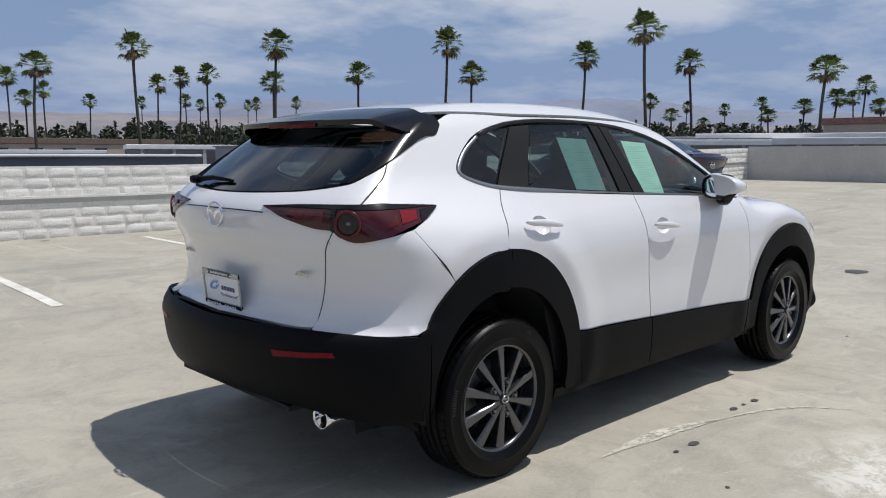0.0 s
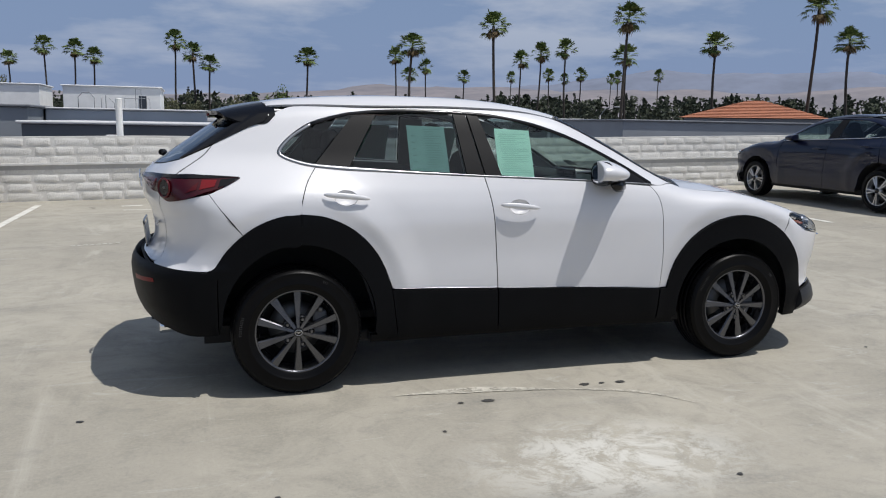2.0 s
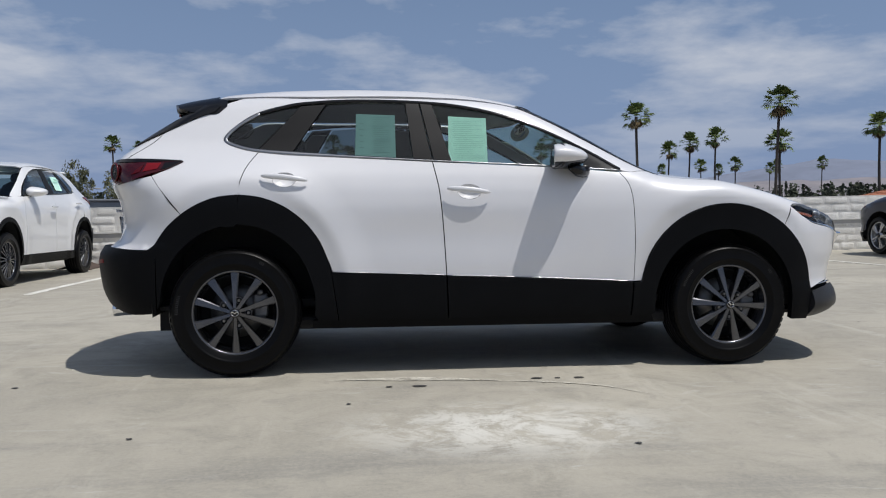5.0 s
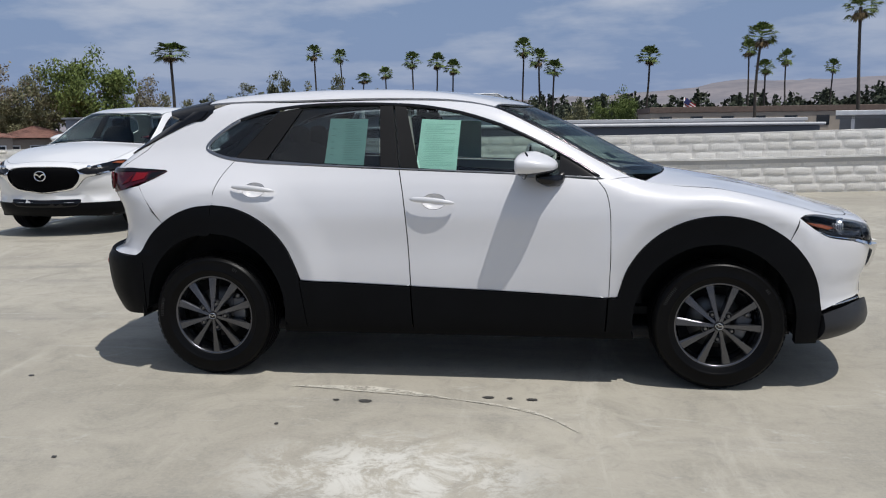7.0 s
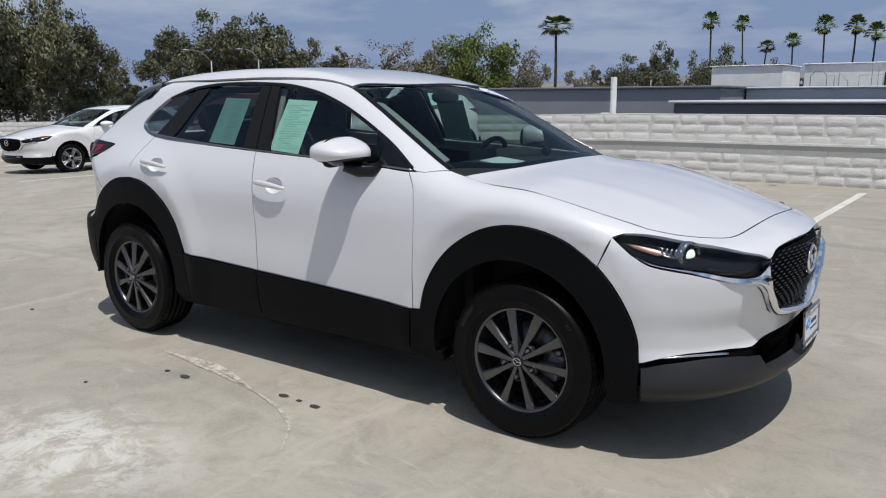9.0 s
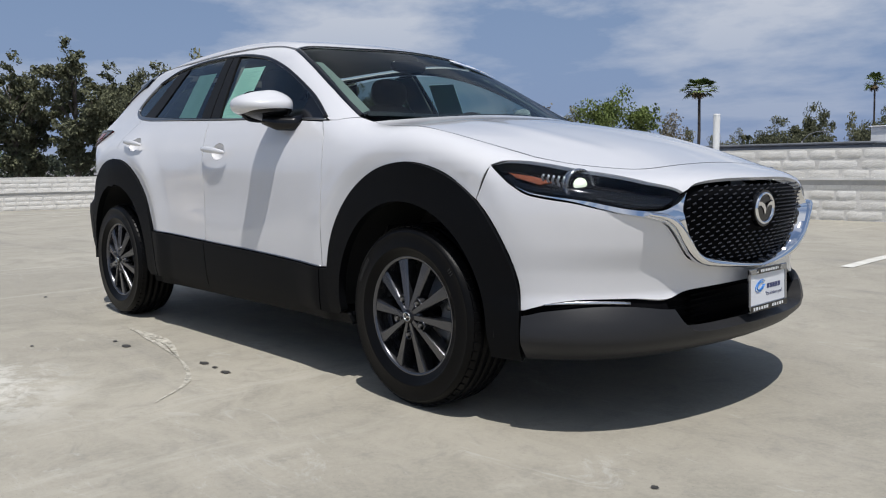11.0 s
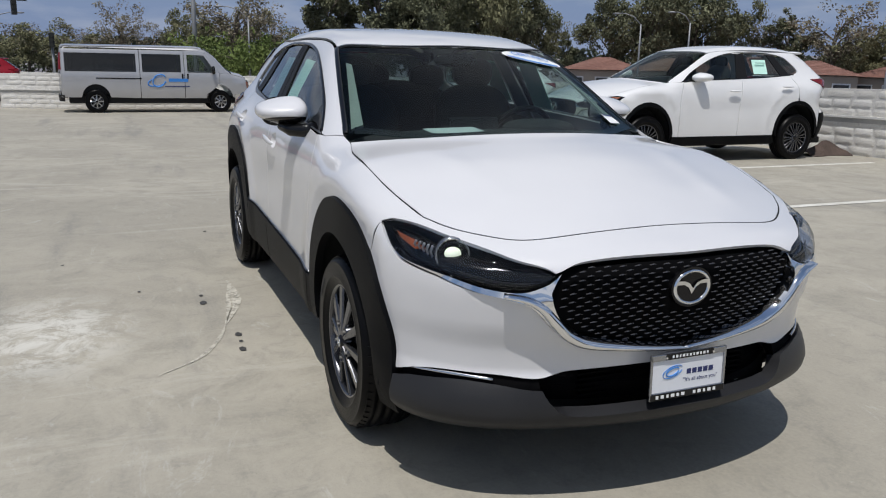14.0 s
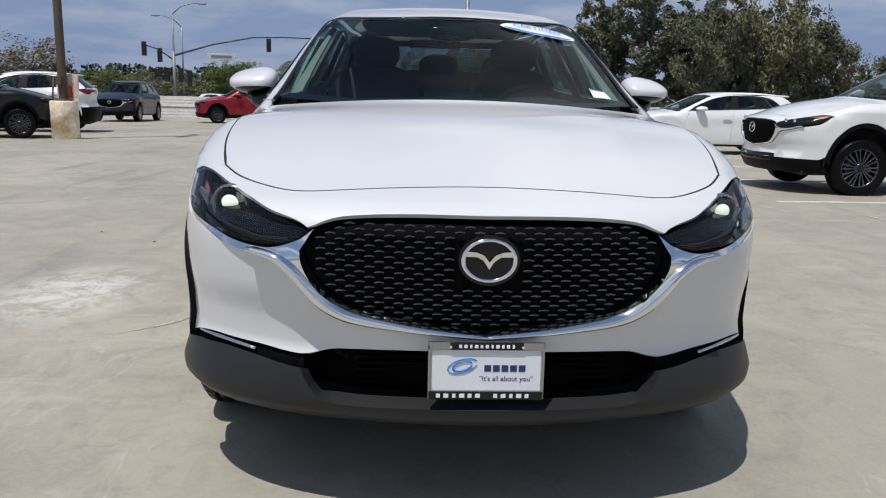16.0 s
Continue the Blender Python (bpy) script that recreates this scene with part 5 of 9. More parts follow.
K.panel("rear_diffuser", [("r", -0.66, 0.365), ("r", -0.45, 0.39), ("r", 0, 0.395), ("r", 0.45, 0.39), ("r", 0.66, 0.365), ("r", 0.6, 0.325), ("r", 0, 0.33), ("r", -0.6, 0.325)], "r", GLOSSK, car, "black under-bumper panel", both=False, lift=-0.03, depth=0.05)
K.panel("rear_reflector", [("r", -0.43, 0.592), ("r", -0.68, 0.608), ("r", -0.69, 0.588), ("r", -0.44, 0.566)], "r", REFLR, car, "red bumper reflector", sharp="all", lift=0.019, depth=0.006)
GLASS_LOW = [("r", -0.60, 1.205), ("r", -0.412, 1.173), ("r", 0, 1.160), ("r", 0.412, 1.173), ("r", 0.60, 1.205)]
rear_glass = K.panel("rear_window", [*GLASS_LOW, ("r", 0.594, 1.288), ("r", 0.575, 1.375), ("r", 0.53, 1.41), ("r", 0, 1.425), ("r", -0.53, 1.41), ("r", -0.575, 1.375), ("r", -0.594, 1.288)], "r", GLASSR, car, "dark rear window", sharp=(0, 4), both=False, lift=-0.004, depth=0.004)
K.panel("rear_window_side_trim", [("r", -0.597, 1.200), ("r", -0.622, 1.230), ("r", -0.629, 1.271), ("r", -0.606, 1.354), ("r", -0.592, 1.392), ("r", -0.566, 1.432), ("r", -0.53, 1.425), ("r", -0.572, 1.375), ("r", -0.590, 1.288)], "r", GLOSSK, car, "gloss black window fin", sharp=(0, 5, 6), lift=0.008, gap=0.0, depth=0.03)

# spoiler over the rear window
ROOF_ON = Body(**{**SKIN, "tail": [(0.1, -2.1), (1.6, -2.1)], "top": [(-2.3, 1.33), (-1.75, 1.440), (-1.60, 1.478), (-1.49, 1.500)] + [p for p in SKIN["top"] if p[0] > -1.4]})
SP = [("t", -1.445, -0.515), ("s", -1.40, 1.462), ("s", -1.395, 1.425), ("s", -1.45, 1.378), ("s", -1.57, 1.385), ("s", -1.655, 1.412), ("t", -1.690, -0.47), ("t", -1.722, -0.3)]
spoiler = ROOF_ON.panel("spoiler", [("t", -1.492, 0), *SP, ("t", -1.738, 0), *[({"s": "S", "t": "t"}[k], u, v if k == "s" else -v) for k, u, v in reversed(SP)]], "c", GLOSSK, car, "gloss black roof spoiler", sharp=(1, 3, 6, 12, 15, 17), both=False, lift=0.003, depth=0.022)
part("high_brake_lamp", box((0.012, 0.36, 0.014), Matrix.Translation((-1.728, 0, 1.425))), LENSR, spoiler, "red high brake lamp")
wb = add_tube(bmesh.new(), [(-1.985, 0.36, 1.196), (-1.975, 0.25, 1.205), (-1.985, 0.06, 1.196)], [0.013, 0.010, 0.007], 8)
wiper = part("rear_wiper", wb, CLAD, car)
part("wiper_pivot", box((0.05, 0.055, 0.036), Matrix.Translation((-1.99, 0.375, 1.195)), 0.015), CLAD, wiper)
ex = lathe([(0.034, -0.10), (0.040, -0.02), (0.042, 0.0), (0.039, 0.004), (0.036, -0.004), (0.033, -0.09), (0.0001, -0.09)], 32, "Z")
ex.transform(Matrix.Translation((-2.0, -0.575, 0.335)) @ Matrix.Rotation(radians(-90), 4, "Y") @ Matrix.Diagonal((1.0, 1.15, 1, 1)))
part("exhaust_tip", ex, CHROME, car, "chrome exhaust tip")

# front end
LAMPRING = mat("smoked_chrome", (0.36, 0.37, 0.39), 0.22, 0.9)
HL_UP = [("f", -0.78, 0.884), ("f", -0.70, 0.861), ("f", -0.57, 0.819), ("f", -0.455, 0.777)]
HL_LOW = [("f", -0.475, 0.755), ("f", -0.55, 0.730), ("f", -0.65, 0.738), ("f", -0.74, 0.765), ("s", 1.85, 0.79), ("s", 1.765, 0.825)]
nose = K.panel("nose_panel", [("s", 1.70, 0.880), *HL_UP, ("f", -0.432, 0.786), ("f", -0.375, 0.808), ("f", 0, 0.822), ("f", 0.375, 0.808), ("f", 0.432, 0.786), *[(k, -u, v) for k, u, v in reversed(HL_UP)], ("S", 1.70, 0.880), *flip(HOOD_SIDE[4:]), *[(k, u, -v) for k, u, v in HOOD_FRONT], ("t", 2.051, 0), *reversed(HOOD_FRONT), *HOOD_SIDE[4:]], "t", WHITE, car, "white nose panel", sharp=(0, 4, 10, 14, 15, 27), both=False)
head_lamp = K.panel("head_lamp", [("s", 1.70, 0.877), *HL_UP, *HL_LOW], "f", GLOSSK, car, "dark headlamp with round lens", sharp=(0, 4), lift=-0.045, gap=0.0, depth=0.02)
lens = K.panel("headlamp_cover", [("s", 1.70, 0.877), *HL_UP, *HL_LOW], "f", LENSC, car, "clear headlamp cover", sharp=(0, 4), lift=0.0, depth=0.035)
for sy in (1, -1):
    c = Vector((1.936, -0.690 * sy, 0.804))
    aim = Vector((0.9, -0.30 * sy, 0)).to_track_quat("Z", "Y").to_matrix().to_4x4()
    own = head_lamp if sy > 0 else bpy.data.objects[head_lamp["twin"]]
    for name, prof, m_ in (("lamp_bezel", [(0.055, -0.02), (0.055, 0.003), (0.053, 0.006), (0.049, 0.006), (0.046, -0.004)], LAMPRING), ("lamp_cup", [(0.046, -0.004), (0.040, -0.010), (0.033, -0.012), (0.031, -0.004), (0.029, -0.012)], GLOSSK), ("projector_glass", [(0.0001, 0.010), (0.012, 0.008), (0.021, 0.002), (0.029, -0.012)], LENSGREY)):
        b = lathe(prof, 40, "Z")
        b.transform(Matrix.Translation(c) @ aim)
        part(name, b, m_, own)
    b = lathe([(0.0001, 0.0135), (0.010, 0.0125), (0.018, 0.0095), (0.026, 0.004)], 28, "Z")
    b.transform(Matrix.Translation(c + Vector((0, 0, 0.005))) @ aim @ Matrix.Diagonal((1.0, 0.80, 1, 1)))
    part("projector_lens", b, LAMPON, own, "lit projector lens")
    # fine studs round the bezel, and the ribbed reflector beside it
    b = bmesh.new()
    for k in range(28):
        q = 2 * math.pi * k / 28
        add_box(b, (0.003, 0.0045, 0.004), Matrix.Rotation(q, 4, "Z") @ Matrix.Translation((0.0505, 0, 0.008)))
    b.transform(Matrix.Translation(c) @ aim)
    part("bezel_studs", b, SATIN, own)
    for k in range(5):
        x = 1.925 - 0.014 * k
        b = add_tube(bmesh.new(), [(x, -(0.752 + 0.008 * k) * sy, 0.834 + 0.002 * k), (x - 0.004, -(0.757 + 0.008 * k) * sy, 0.815 + 0.004 * k), (x, -(0.752 + 0.008 * k) * sy, 0.798 + 0.006 * k)], 0.004, 6)
        part("reflector_rib", b, TRIMS, own)
K.panel("amber_marker", [("s", 1.745, 0.866), ("s", 1.83, 0.858), ("s", 1.90, 0.835), ("s", 1.86, 0.822), ("s", 1.78, 0.845)], "f", AMBER, car, "amber side marker", sharp="all", lift=-0.030, depth=0.004)
K.panel("lamp_light_guide", [("f", -0.52, 0.752), ("f", -0.60, 0.752), ("f", -0.72, 0.778), ("f", -0.72, 0.766), ("f", -0.60, 0.742), ("f", -0.52, 0.742)], "f", CLADG, car, "grey lamp strip", sharp="all", lift=-0.03, depth=0.004)
WING_LOW = [("f", -0.728, 0.741), ("f", -0.66, 0.720), ("f", -0.59, 0.707), ("f", -0.533, 0.690), ("f", -0.50, 0.662), ("f", -0.458, 0.615), ("f", -0.41, 0.574), ("f", -0.35, 0.553), ("f", -0.22, 0.534), ("f", 0, 0.512)]
WING_UP = [("f", -0.22, 0.549), ("f", -0.35, 0.573), ("f", -0.405, 0.610), ("f", -0.441, 0.648), ("f", -0.462, 0.690), ("f", -0.470, 0.724), ("f", -0.437, 0.782)]
K.panel("chrome_wing", [("s", 1.79, 0.809), ("s", 1.84, 0.783), ("f", -0.765, 0.757), *WING_LOW, ("f", 0, 0.523), *WING_UP, *[(k, u, v - (0.004 if i < 3 else 0.006)) for i, (k, u, v) in enumerate(HL_LOW[:-1])]], "f", CHROME, car, "chrome grille wing", sharp=(0, 12, 13, 19, 20), lift=-0.004, gap=0.0005, depth=0.035, swell=lambda co, p: 0.020 * step(0.755, 0.695, p[:, 2]))
K.ribbon("chrome_ridge", [("f", -0.60, 0.720), ("f", -0.535, 0.706), ("f", -0.492, 0.680), ("f", -0.455, 0.638), ("f", -0.408, 0.592), ("f", -0.35, 0.563), ("f", -0.22, 0.5415), ("f", 0, 0.5175)], CHROME, car, width=[0.012, 0.026, 0.036, 0.034, 0.026, 0.020, 0.015, 0.012], rise=0.032, n=48)
G_RIM = [("f", -0.40, 0.803), ("f", -0.434, 0.782), ("f", -0.468, 0.724), ("f", -0.460, 0.690), ("f", -0.439, 0.648), ("f", -0.403, 0.612), ("f", -0.35, 0.576), ("f", -0.22, 0.552)]
GR = [("f", 0, 0.821), ("f", -0.36, 0.811), *G_RIM, ("f", 0, 0.526), *[(k, -u, v) for k, u, v in reversed(G_RIM)], ("f", 0.36, 0.811)]
BLACKG = mat("black_grille_core", (0.0025, 0.0025, 0.003), 0.7, spec=0.04)
grille = K.panel("grille", GR, "f", BLACKG, car, "black grille with rows of small raised scales", sharp=(3, 4, 16, 17), both=False, lift=-0.026, gap=0.0, depth=0.01)
gm = bmesh.new()
for j in range(20):
    zz = 0.798 - j * 0.0136
    half = np.interp(zz, [0.535, 0.552, 0.576, 0.612, 0.648, 0.69, 0.724, 0.79, 0.81], [0.10, 0.21, 0.33, 0.385, 0.42, 0.44, 0.447, 0.415, 0.37])
    for i in range(-10, 11):
        yy = (i + 0.5 * (j % 2)) * 0.0495
        if abs(yy) > half - 0.010 or (abs(yy) < 0.08 and abs(zz - 0.716) < 0.068):
            continue
        xx = float(K.nose(np.array([zz]))[0]) - 0.31 * yy * yy - 0.020
        q = [gm.verts.new((xx + dx, yy + dy, zz + dz)) for dx, dy, dz in ((0.007, 0, 0.0046), (0.009, 0, 0.0008), (0.002, -0.0125, 0.0008), (0.002, -0.0125, -0.0024), (0.002, 0.0125, 0.0008), (0.002, 0.0125, -0.0024), (-0.006, 0, -0.0055))]
        for tri in ((0, 2, 3, 1), (0, 1, 5, 4), (1, 3, 6), (1, 6, 5), (0, 6, 2), (0, 4, 6)):
            gm.faces.new([q[k] for k in tri])
bmesh.ops.recalc_face_normals(gm, faces=gm.faces[:])
part("grille_mesh", gm, mat("satin_black_grille", (0.10, 0.10, 0.108), 0.27, 0.8), grille)
part("front_emblem", wing_badge(0.066, Matrix.Translation((2.222, 0, 0.716)) @ Matrix.Rotation(radians(90), 4, "Z") @ Matrix.Rotation(radians(90), 4, "X")), CHROME, car, "chrome winged oval emblem")
part("emblem_plate", add_cyl(bmesh.new(), 0.072, 0.070, 0.02, Matrix.Translation((2.212, 0, 0.716)) @ Matrix.Diagonal((1, 1.1, 0.92, 1)) @ Matrix.Rotation(radians(90), 4, "Y"), 36), GLOSSK, car)
part("rear_emblem", wing_badge(0.060, Matrix.Translation((-2.100, 0, 1.065)) @ Matrix.Rotation(radians(-90), 4, "Z") @ Matrix.Rotation(radians(90), 4, "X")), CHROME, car, "chrome winged oval emblem")
M = lambda L: [({"s": "S", "f": "f"}[k], u if k == "s" else -u, v) for k, u, v in reversed(L)]
B_TOP = [*arch(**F_OUT, a0=1, a1=48, n=6), ("s", 1.694, 0.874), ("s", 1.77, 0.816), ("s", 1.84, 0.778), ("f", -0.765, 0.753)]
BUMP_MID = [("f", -0.38, 0.458), ("f", -0.475, 0.437), ("f", -0.60, 0.447), ("f", -0.73, 0.447), ("f", -0.79, 0.434), ("s", 1.824, 0.408)]
B_UNDER = [(k, u, v - 0.002) for k, u, v in WING_LOW]
B_ALL = [*B_TOP, *B_UNDER, *M(B_UNDER[:-1]), *M(B_TOP)]
nb = len(B_ALL)
front_bumper = K.panel("front_bumper", [*B_ALL, *M(BUMP_MID), ("f", 0, 0.467), *BUMP_MID], "f", WHITE, car, "white front bumper", sharp=(0, 5, 6, 7, nb - 8, nb - 7, nb - 6, nb - 1, nb, nb + 12), both=False)
K.panel("bumper_vent", [("s", 1.835, 0.42), ("f", -0.79, 0.438), ("f", -0.73, 0.452), ("f", -0.60, 0.452), ("f", -0.47, 0.442), ("f", -0.47, 0.40), ("f", -0.61, 0.41), ("f", -0.79, 0.405), ("s", 1.835, 0.392)], "f", BLACKG, car, "black bumper vent", sharp="all", lift=-0.012, depth=0.03)
K.ribbon("vent_blade", [("f", -0.80, 0.431), ("f", -0.70, 0.440), ("f", -0.605, 0.434)], SATIN, car, width=[0.004, 0.010, 0.008], rise=0.002, n=16)
LB_UP = [("s", 1.822, 0.396), ("f", -0.80, 0.413), ("f", -0.70, 0.428), ("f", -0.61, 0.424), ("f", -0.515, 0.411), ("f", -0.47, 0.408), ("f", -0.443, 0.372), ("f", -0.405, 0.347), ("f", -0.33, 0.340), ("f", -0.15, 0.342)]
LB_LOW = [("s", 1.812, 0.245), ("f", -0.72, 0.245), ("f", -0.5, 0.232)]
lower_bumper = K.panel("lower_bumper", [*LB_UP, ("f", 0, 0.342), *M(LB_UP), *reversed(M(LB_LOW)), ("f", 0, 0.226), *reversed(LB_LOW)], "f", CLADB, car, "dark grey lower bumper", sharp=(0, 5, 15, 20, 21, 27), both=False, lift=0.006, depth=0.05, swell=lambda co, p: 0.034 * np.clip((0.425 - p[:, 2]) / 0.085, 0, 1) - 0.050 * np.clip((0.315 - p[:, 2]) / 0.08, 0, 1.1))
K.panel("lower_intake", [("f", -0.50, 0.47), ("f", -0.49, 0.36), ("f", -0.42, 0.32), ("f", 0, 0.31), ("f", 0.42, 0.32), ("f", 0.49, 0.36), ("f", 0.50, 0.47), ("f", 0, 0.48)], "f", BLACKG, car, "black lower air intake", both=False, lift=-0.07, depth=0.02)
for k in range(5):
    part("intake_slat", box((0.02, 0.66, 0.005), Matrix.Translation((2.12, 0, 0.362 + 0.018 * k))), BLACKG, car)
c = K.place([("f", 0.44, 0.575)])
part("tow_cover", lathe([(0.0255, 0.0005), (0.027, 0.0012), (0.0285, 0.0005)], 32, "Z"), WHITE, car).matrix_basis = Matrix.Translation(c[0]) @ Vector(K.normal(c)[0]).to_track_quat("Z", "Y").to_matrix().to_4x4()

# wheel wells, underbody
for cx, r in ((1.3, 0.43), (-1.31, 0.43)):
    for sy in (-1, 1):
        bm = bmesh.new()
        prev = None
        for a in np.linspace(-6, 186, 26):
            q = [bm.verts.new((cx + r * math.cos(radians(a)), sy * yy, 0.36 + r * math.sin(radians(a)))) for yy in (0.50, 0.865)]
            if prev:
                bm.faces.new((prev[0], prev[1], q[1], q[0])).smooth = True
            prev = q
        add_box(bm, (0.95, 0.01, 0.7), Matrix.Translation((cx, sy * 0.5, 0.55)))
        part("wheel_well", bm, DARKIN, car)
part("underbody", box((3.3, 1.5, 0.07), Matrix.Translation((0, 0, 0.26)), 0.02), DARKIN, car)
part("floor_pan", box((1.85, 1.62, 0.04), Matrix.Translation((-0.02, 0, 0.27))), DARKIN, car)
put_wheels(car, (-1.3275, 1.3275), 0.775, 0.333, 0.335, 0.215, 0.218, 10, RIMM)


# ---- mirrors, handles, plates, papers and cabin of the crossover ----
def superblob(center, size, power=2.6, nu=28, nv=18, cut=None):
    """A rounded box-like solid; cut(v) may reshape a unit vertex."""
    bm = bmesh.new()
    rows = []
    sg = lambda v, p: math.copysign(abs(v) ** p, v)
    for j in range(nv + 1):
        b = math.pi * (j / nv - 0.5)
        row = []
        for i in range(nu):
            a = 2 * math.pi * i / nu
            p = 2 / power
            v = Vector((sg(math.cos(b), p) * sg(math.cos(a), p), sg(math.cos(b), p) * sg(math.sin(a), p), sg(math.sin(b), p)))
            if cut:
                v = cut(v)
            row.append(bm.verts.new(Vector(center) + Vector((v.x * size[0], v.y * size[1], v.z * size[2]))))
        rows.append(row)
    for r0, r1 in zip(rows, rows[1:]):
        for i in range(nu):
            bm.faces.new((r0[i], r0[(i + 1) % nu], r1[(i + 1) % nu], r1[i])).smooth = True
    bmesh.ops.remove_doubles(bm, verts=bm.verts[:], dist=1e-5)
    bmesh.ops.recalc_face_normals(bm, faces=bm.faces[:])
    return bm


def mirrored(bm):
    for v in bm.verts:
        v.co.y *= -1
    bmesh.ops.reverse_faces(bm, faces=bm.faces[:])
    return bm


def mirror_shape(v):
    """A wing mirror housing: flat behind, tapering outwards and forwards."""
    x, y, z = v
    if x < -0.55:
        x = -0.55
    out = (1 - y) / 2
    z = z * (1 - 0.46 * out) * (1 - 0.42 * max(x, 0)) - 0.10 * max(x, 0)
    return Vector((x - 0.45 * out, y, z))


for sy in (1, -1):
    def side(bm):
        return bm if sy > 0 else mirrored(bm)
    shell = superblob((0.425, -0.902, 1.142), (0.118, 0.112, 0.080), 2.7, 36, 24, cut=mirror_shape)
    bmesh.ops.bisect_plane(shell, geom=shell.verts[:] + shell.edges[:] + shell.faces[:], plane_co=(0.425, 0, 1.108), plane_no=(0.16, 0, -1), clear_outer=True)
    mirror = part("wing_mirror", side(shell), WHITE, car, "white wing mirror with black foot")
    part("mirror_base", side(superblob((0.424, -0.900, 1.138), (0.113, 0.107, 0.078), 2.7, 36, 24, cut=mirror_shape)), GLOSSK, mirror)
    foot = add_tube(bmesh.new(), [(0.43, -0.91, 1.082), (0.475, -0.87, 1.062), (0.52, -0.82, 1.060), (0.545, -0.775, 1.076)], [0.026, 0.032, 0.032, 0.026], 10)
    part("mirror_foot", side(foot), GLOSSK, mirror)
    bez = superblob((0, 0, 0), (0.010, 0.096, 0.068), 2.8, 24, 14)
    bez.transform(pose(0.356, -0.895, 1.137, 0, 4, 10))
    part("mirror_bezel", side(bez), GLOSSK, mirror)
    gl = superblob((0, 0, 0), (0.003, 0.078, 0.054), 2.8, 24, 14)
    gl.transform(pose(0.3475, -0.896, 1.137, 0, 4, 10))
    part("mirror_glass", side(gl), mat("mirror_silver", (0.85, 0.86, 0.87), 0.02, 1.0), mirror)
    for x0, x1, z0, z1, own in ((-1.19, -0.955, 1.033, 1.010, rear_door), (-0.232, -0.002, 0.968, 0.948, front_door)):
        host = own if sy > 0 else bpy.data.objects[own["twin"]]
        flat = -0.875 if own is front_door else -0.873
        bm = bmesh.new()
        rows = []
        for u in np.linspace(0, 1, 15):
            x, z = x0 + (x1 - x0) * u, z0 + (z1 - z0) * u + 0.004 * math.sin(math.pi * u)
            bow = math.sin(math.pi * u) ** 0.45 if 0 < u < 1 else 0.0
            y, h, t = flat + 0.004 - 0.015 * bow, 0.005 + 0.0115 * bow * (1 - 0.25 * u), 0.004 + 0.005 * bow
            rows.append([bm.verts.new((x, y + t * math.cos(a), z + h * math.sin(a))) for a in np.linspace(0, 2 * math.pi, 13)[:-1]])
        for r0, r1 in zip(rows, rows[1:]):
            for i in range(12):
                bm.faces.new((r0[i], r0[(i + 1) % 12], r1[(i + 1) % 12], r1[i])).smooth = True
        bm.faces.new(rows[0]); bm.faces.new(rows[-1][::-1])
        bmesh.ops.recalc_face_normals(bm, faces=bm.faces[:])
        part("door_handle", side(bm), WHITE, host, "white door handle")


def print_bars(K, name, kind, u0, u1, v0, v1, lines, material, parent, lift, seed):
    """Rows of short bars inside a rectangle on the skin, for print too small to read."""
    rnd = random.Random(seed)
    bm = bmesh.new()
    for k in range(lines):
        v = v1 + (v0 - v1) * (k + 0.5) / lines
        h = abs(v1 - v0) / lines * 0.065
        a, b = u0 + (u1 - u0) * rnd.uniform(0, 0.12), u1 - (u1 - u0) * rnd.choice((0, 0, 0.05, 0.35))
        p = K.place([(kind, q, w) for q, w in ((a, v - h), (b, v - h), (b, v + h), (a, v + h))])
        p = p + K.normal(p) * lift
        bm.faces.new([bm.verts.new(c) for c in p])
    return part(name, bm, material, parent)


paper_r = K.panel("window_sheet", [("s", -0.705, 1.392), ("s", -0.49, 1.386), ("s", -0.492, 1.14), ("s", -0.712, 1.152)], "s", PAPER, car, "mint green information sheet taped inside the window", sharp="all", lift=-0.010, depth=0.001)
paper_f = K.panel("window_sheet", [("s", -0.199, 1.383), ("s", 0.015, 1.373), ("s", 0.002, 1.112), ("s", -0.214, 1.126)], "s", PAPER, car, "mint green information sheet taped inside the window", sharp="all", lift=-0.010, depth=0.001)
print_bars(K, "printed_lines", "s", -0.62, -0.52, 1.165, 1.375, 17, INK, paper_r, -0.0085, 1)
print_bars(K, "printed_marks", "s", -0.685, -0.665, 1.18, 1.35, 5, INK, paper_r, -0.0085, 2)
print_bars(K, "printed_lines", "s", -0.185, -0.015, 1.135, 1.355, 19, INK, paper_f, -0.0085, 3)
def decal(name, kind, pts, material, parent, lift, label=""):
    """A small flat print laid on the skin, filled from its middle."""
    mid = (kind, sum(p[0] for p in pts) / len(pts), sum(p[1] for p in pts) / len(pts))
    q = K.place([mid] + [(kind, *p) for p in pts])
    q = q + K.normal(q) * lift
    bm = bmesh.new()
    vs = [bm.verts.new(c) for c in q]
    for a, b in zip(vs[1:], vs[2:] + vs[1:2]):
        bm.faces.new((vs[0], a, b))
    return part(name, bm, material, parent, label)


def oval_at(cx, cy, rx, ry, a0=0.0, a1=360.0, n=36):
    """Points of a leaning oval low on the skin's top, from angle a0 to a1; 0 is down the screen."""
    out = []
    for a in np.linspace(a0, a1, n + 1)[:n if a1 - a0 >= 360 else n + 1]:
        u, v = rx * math.cos(radians(a)), ry * math.sin(radians(a))
        out.append((cx + u - 0.02 * v, cy + v))
    return out


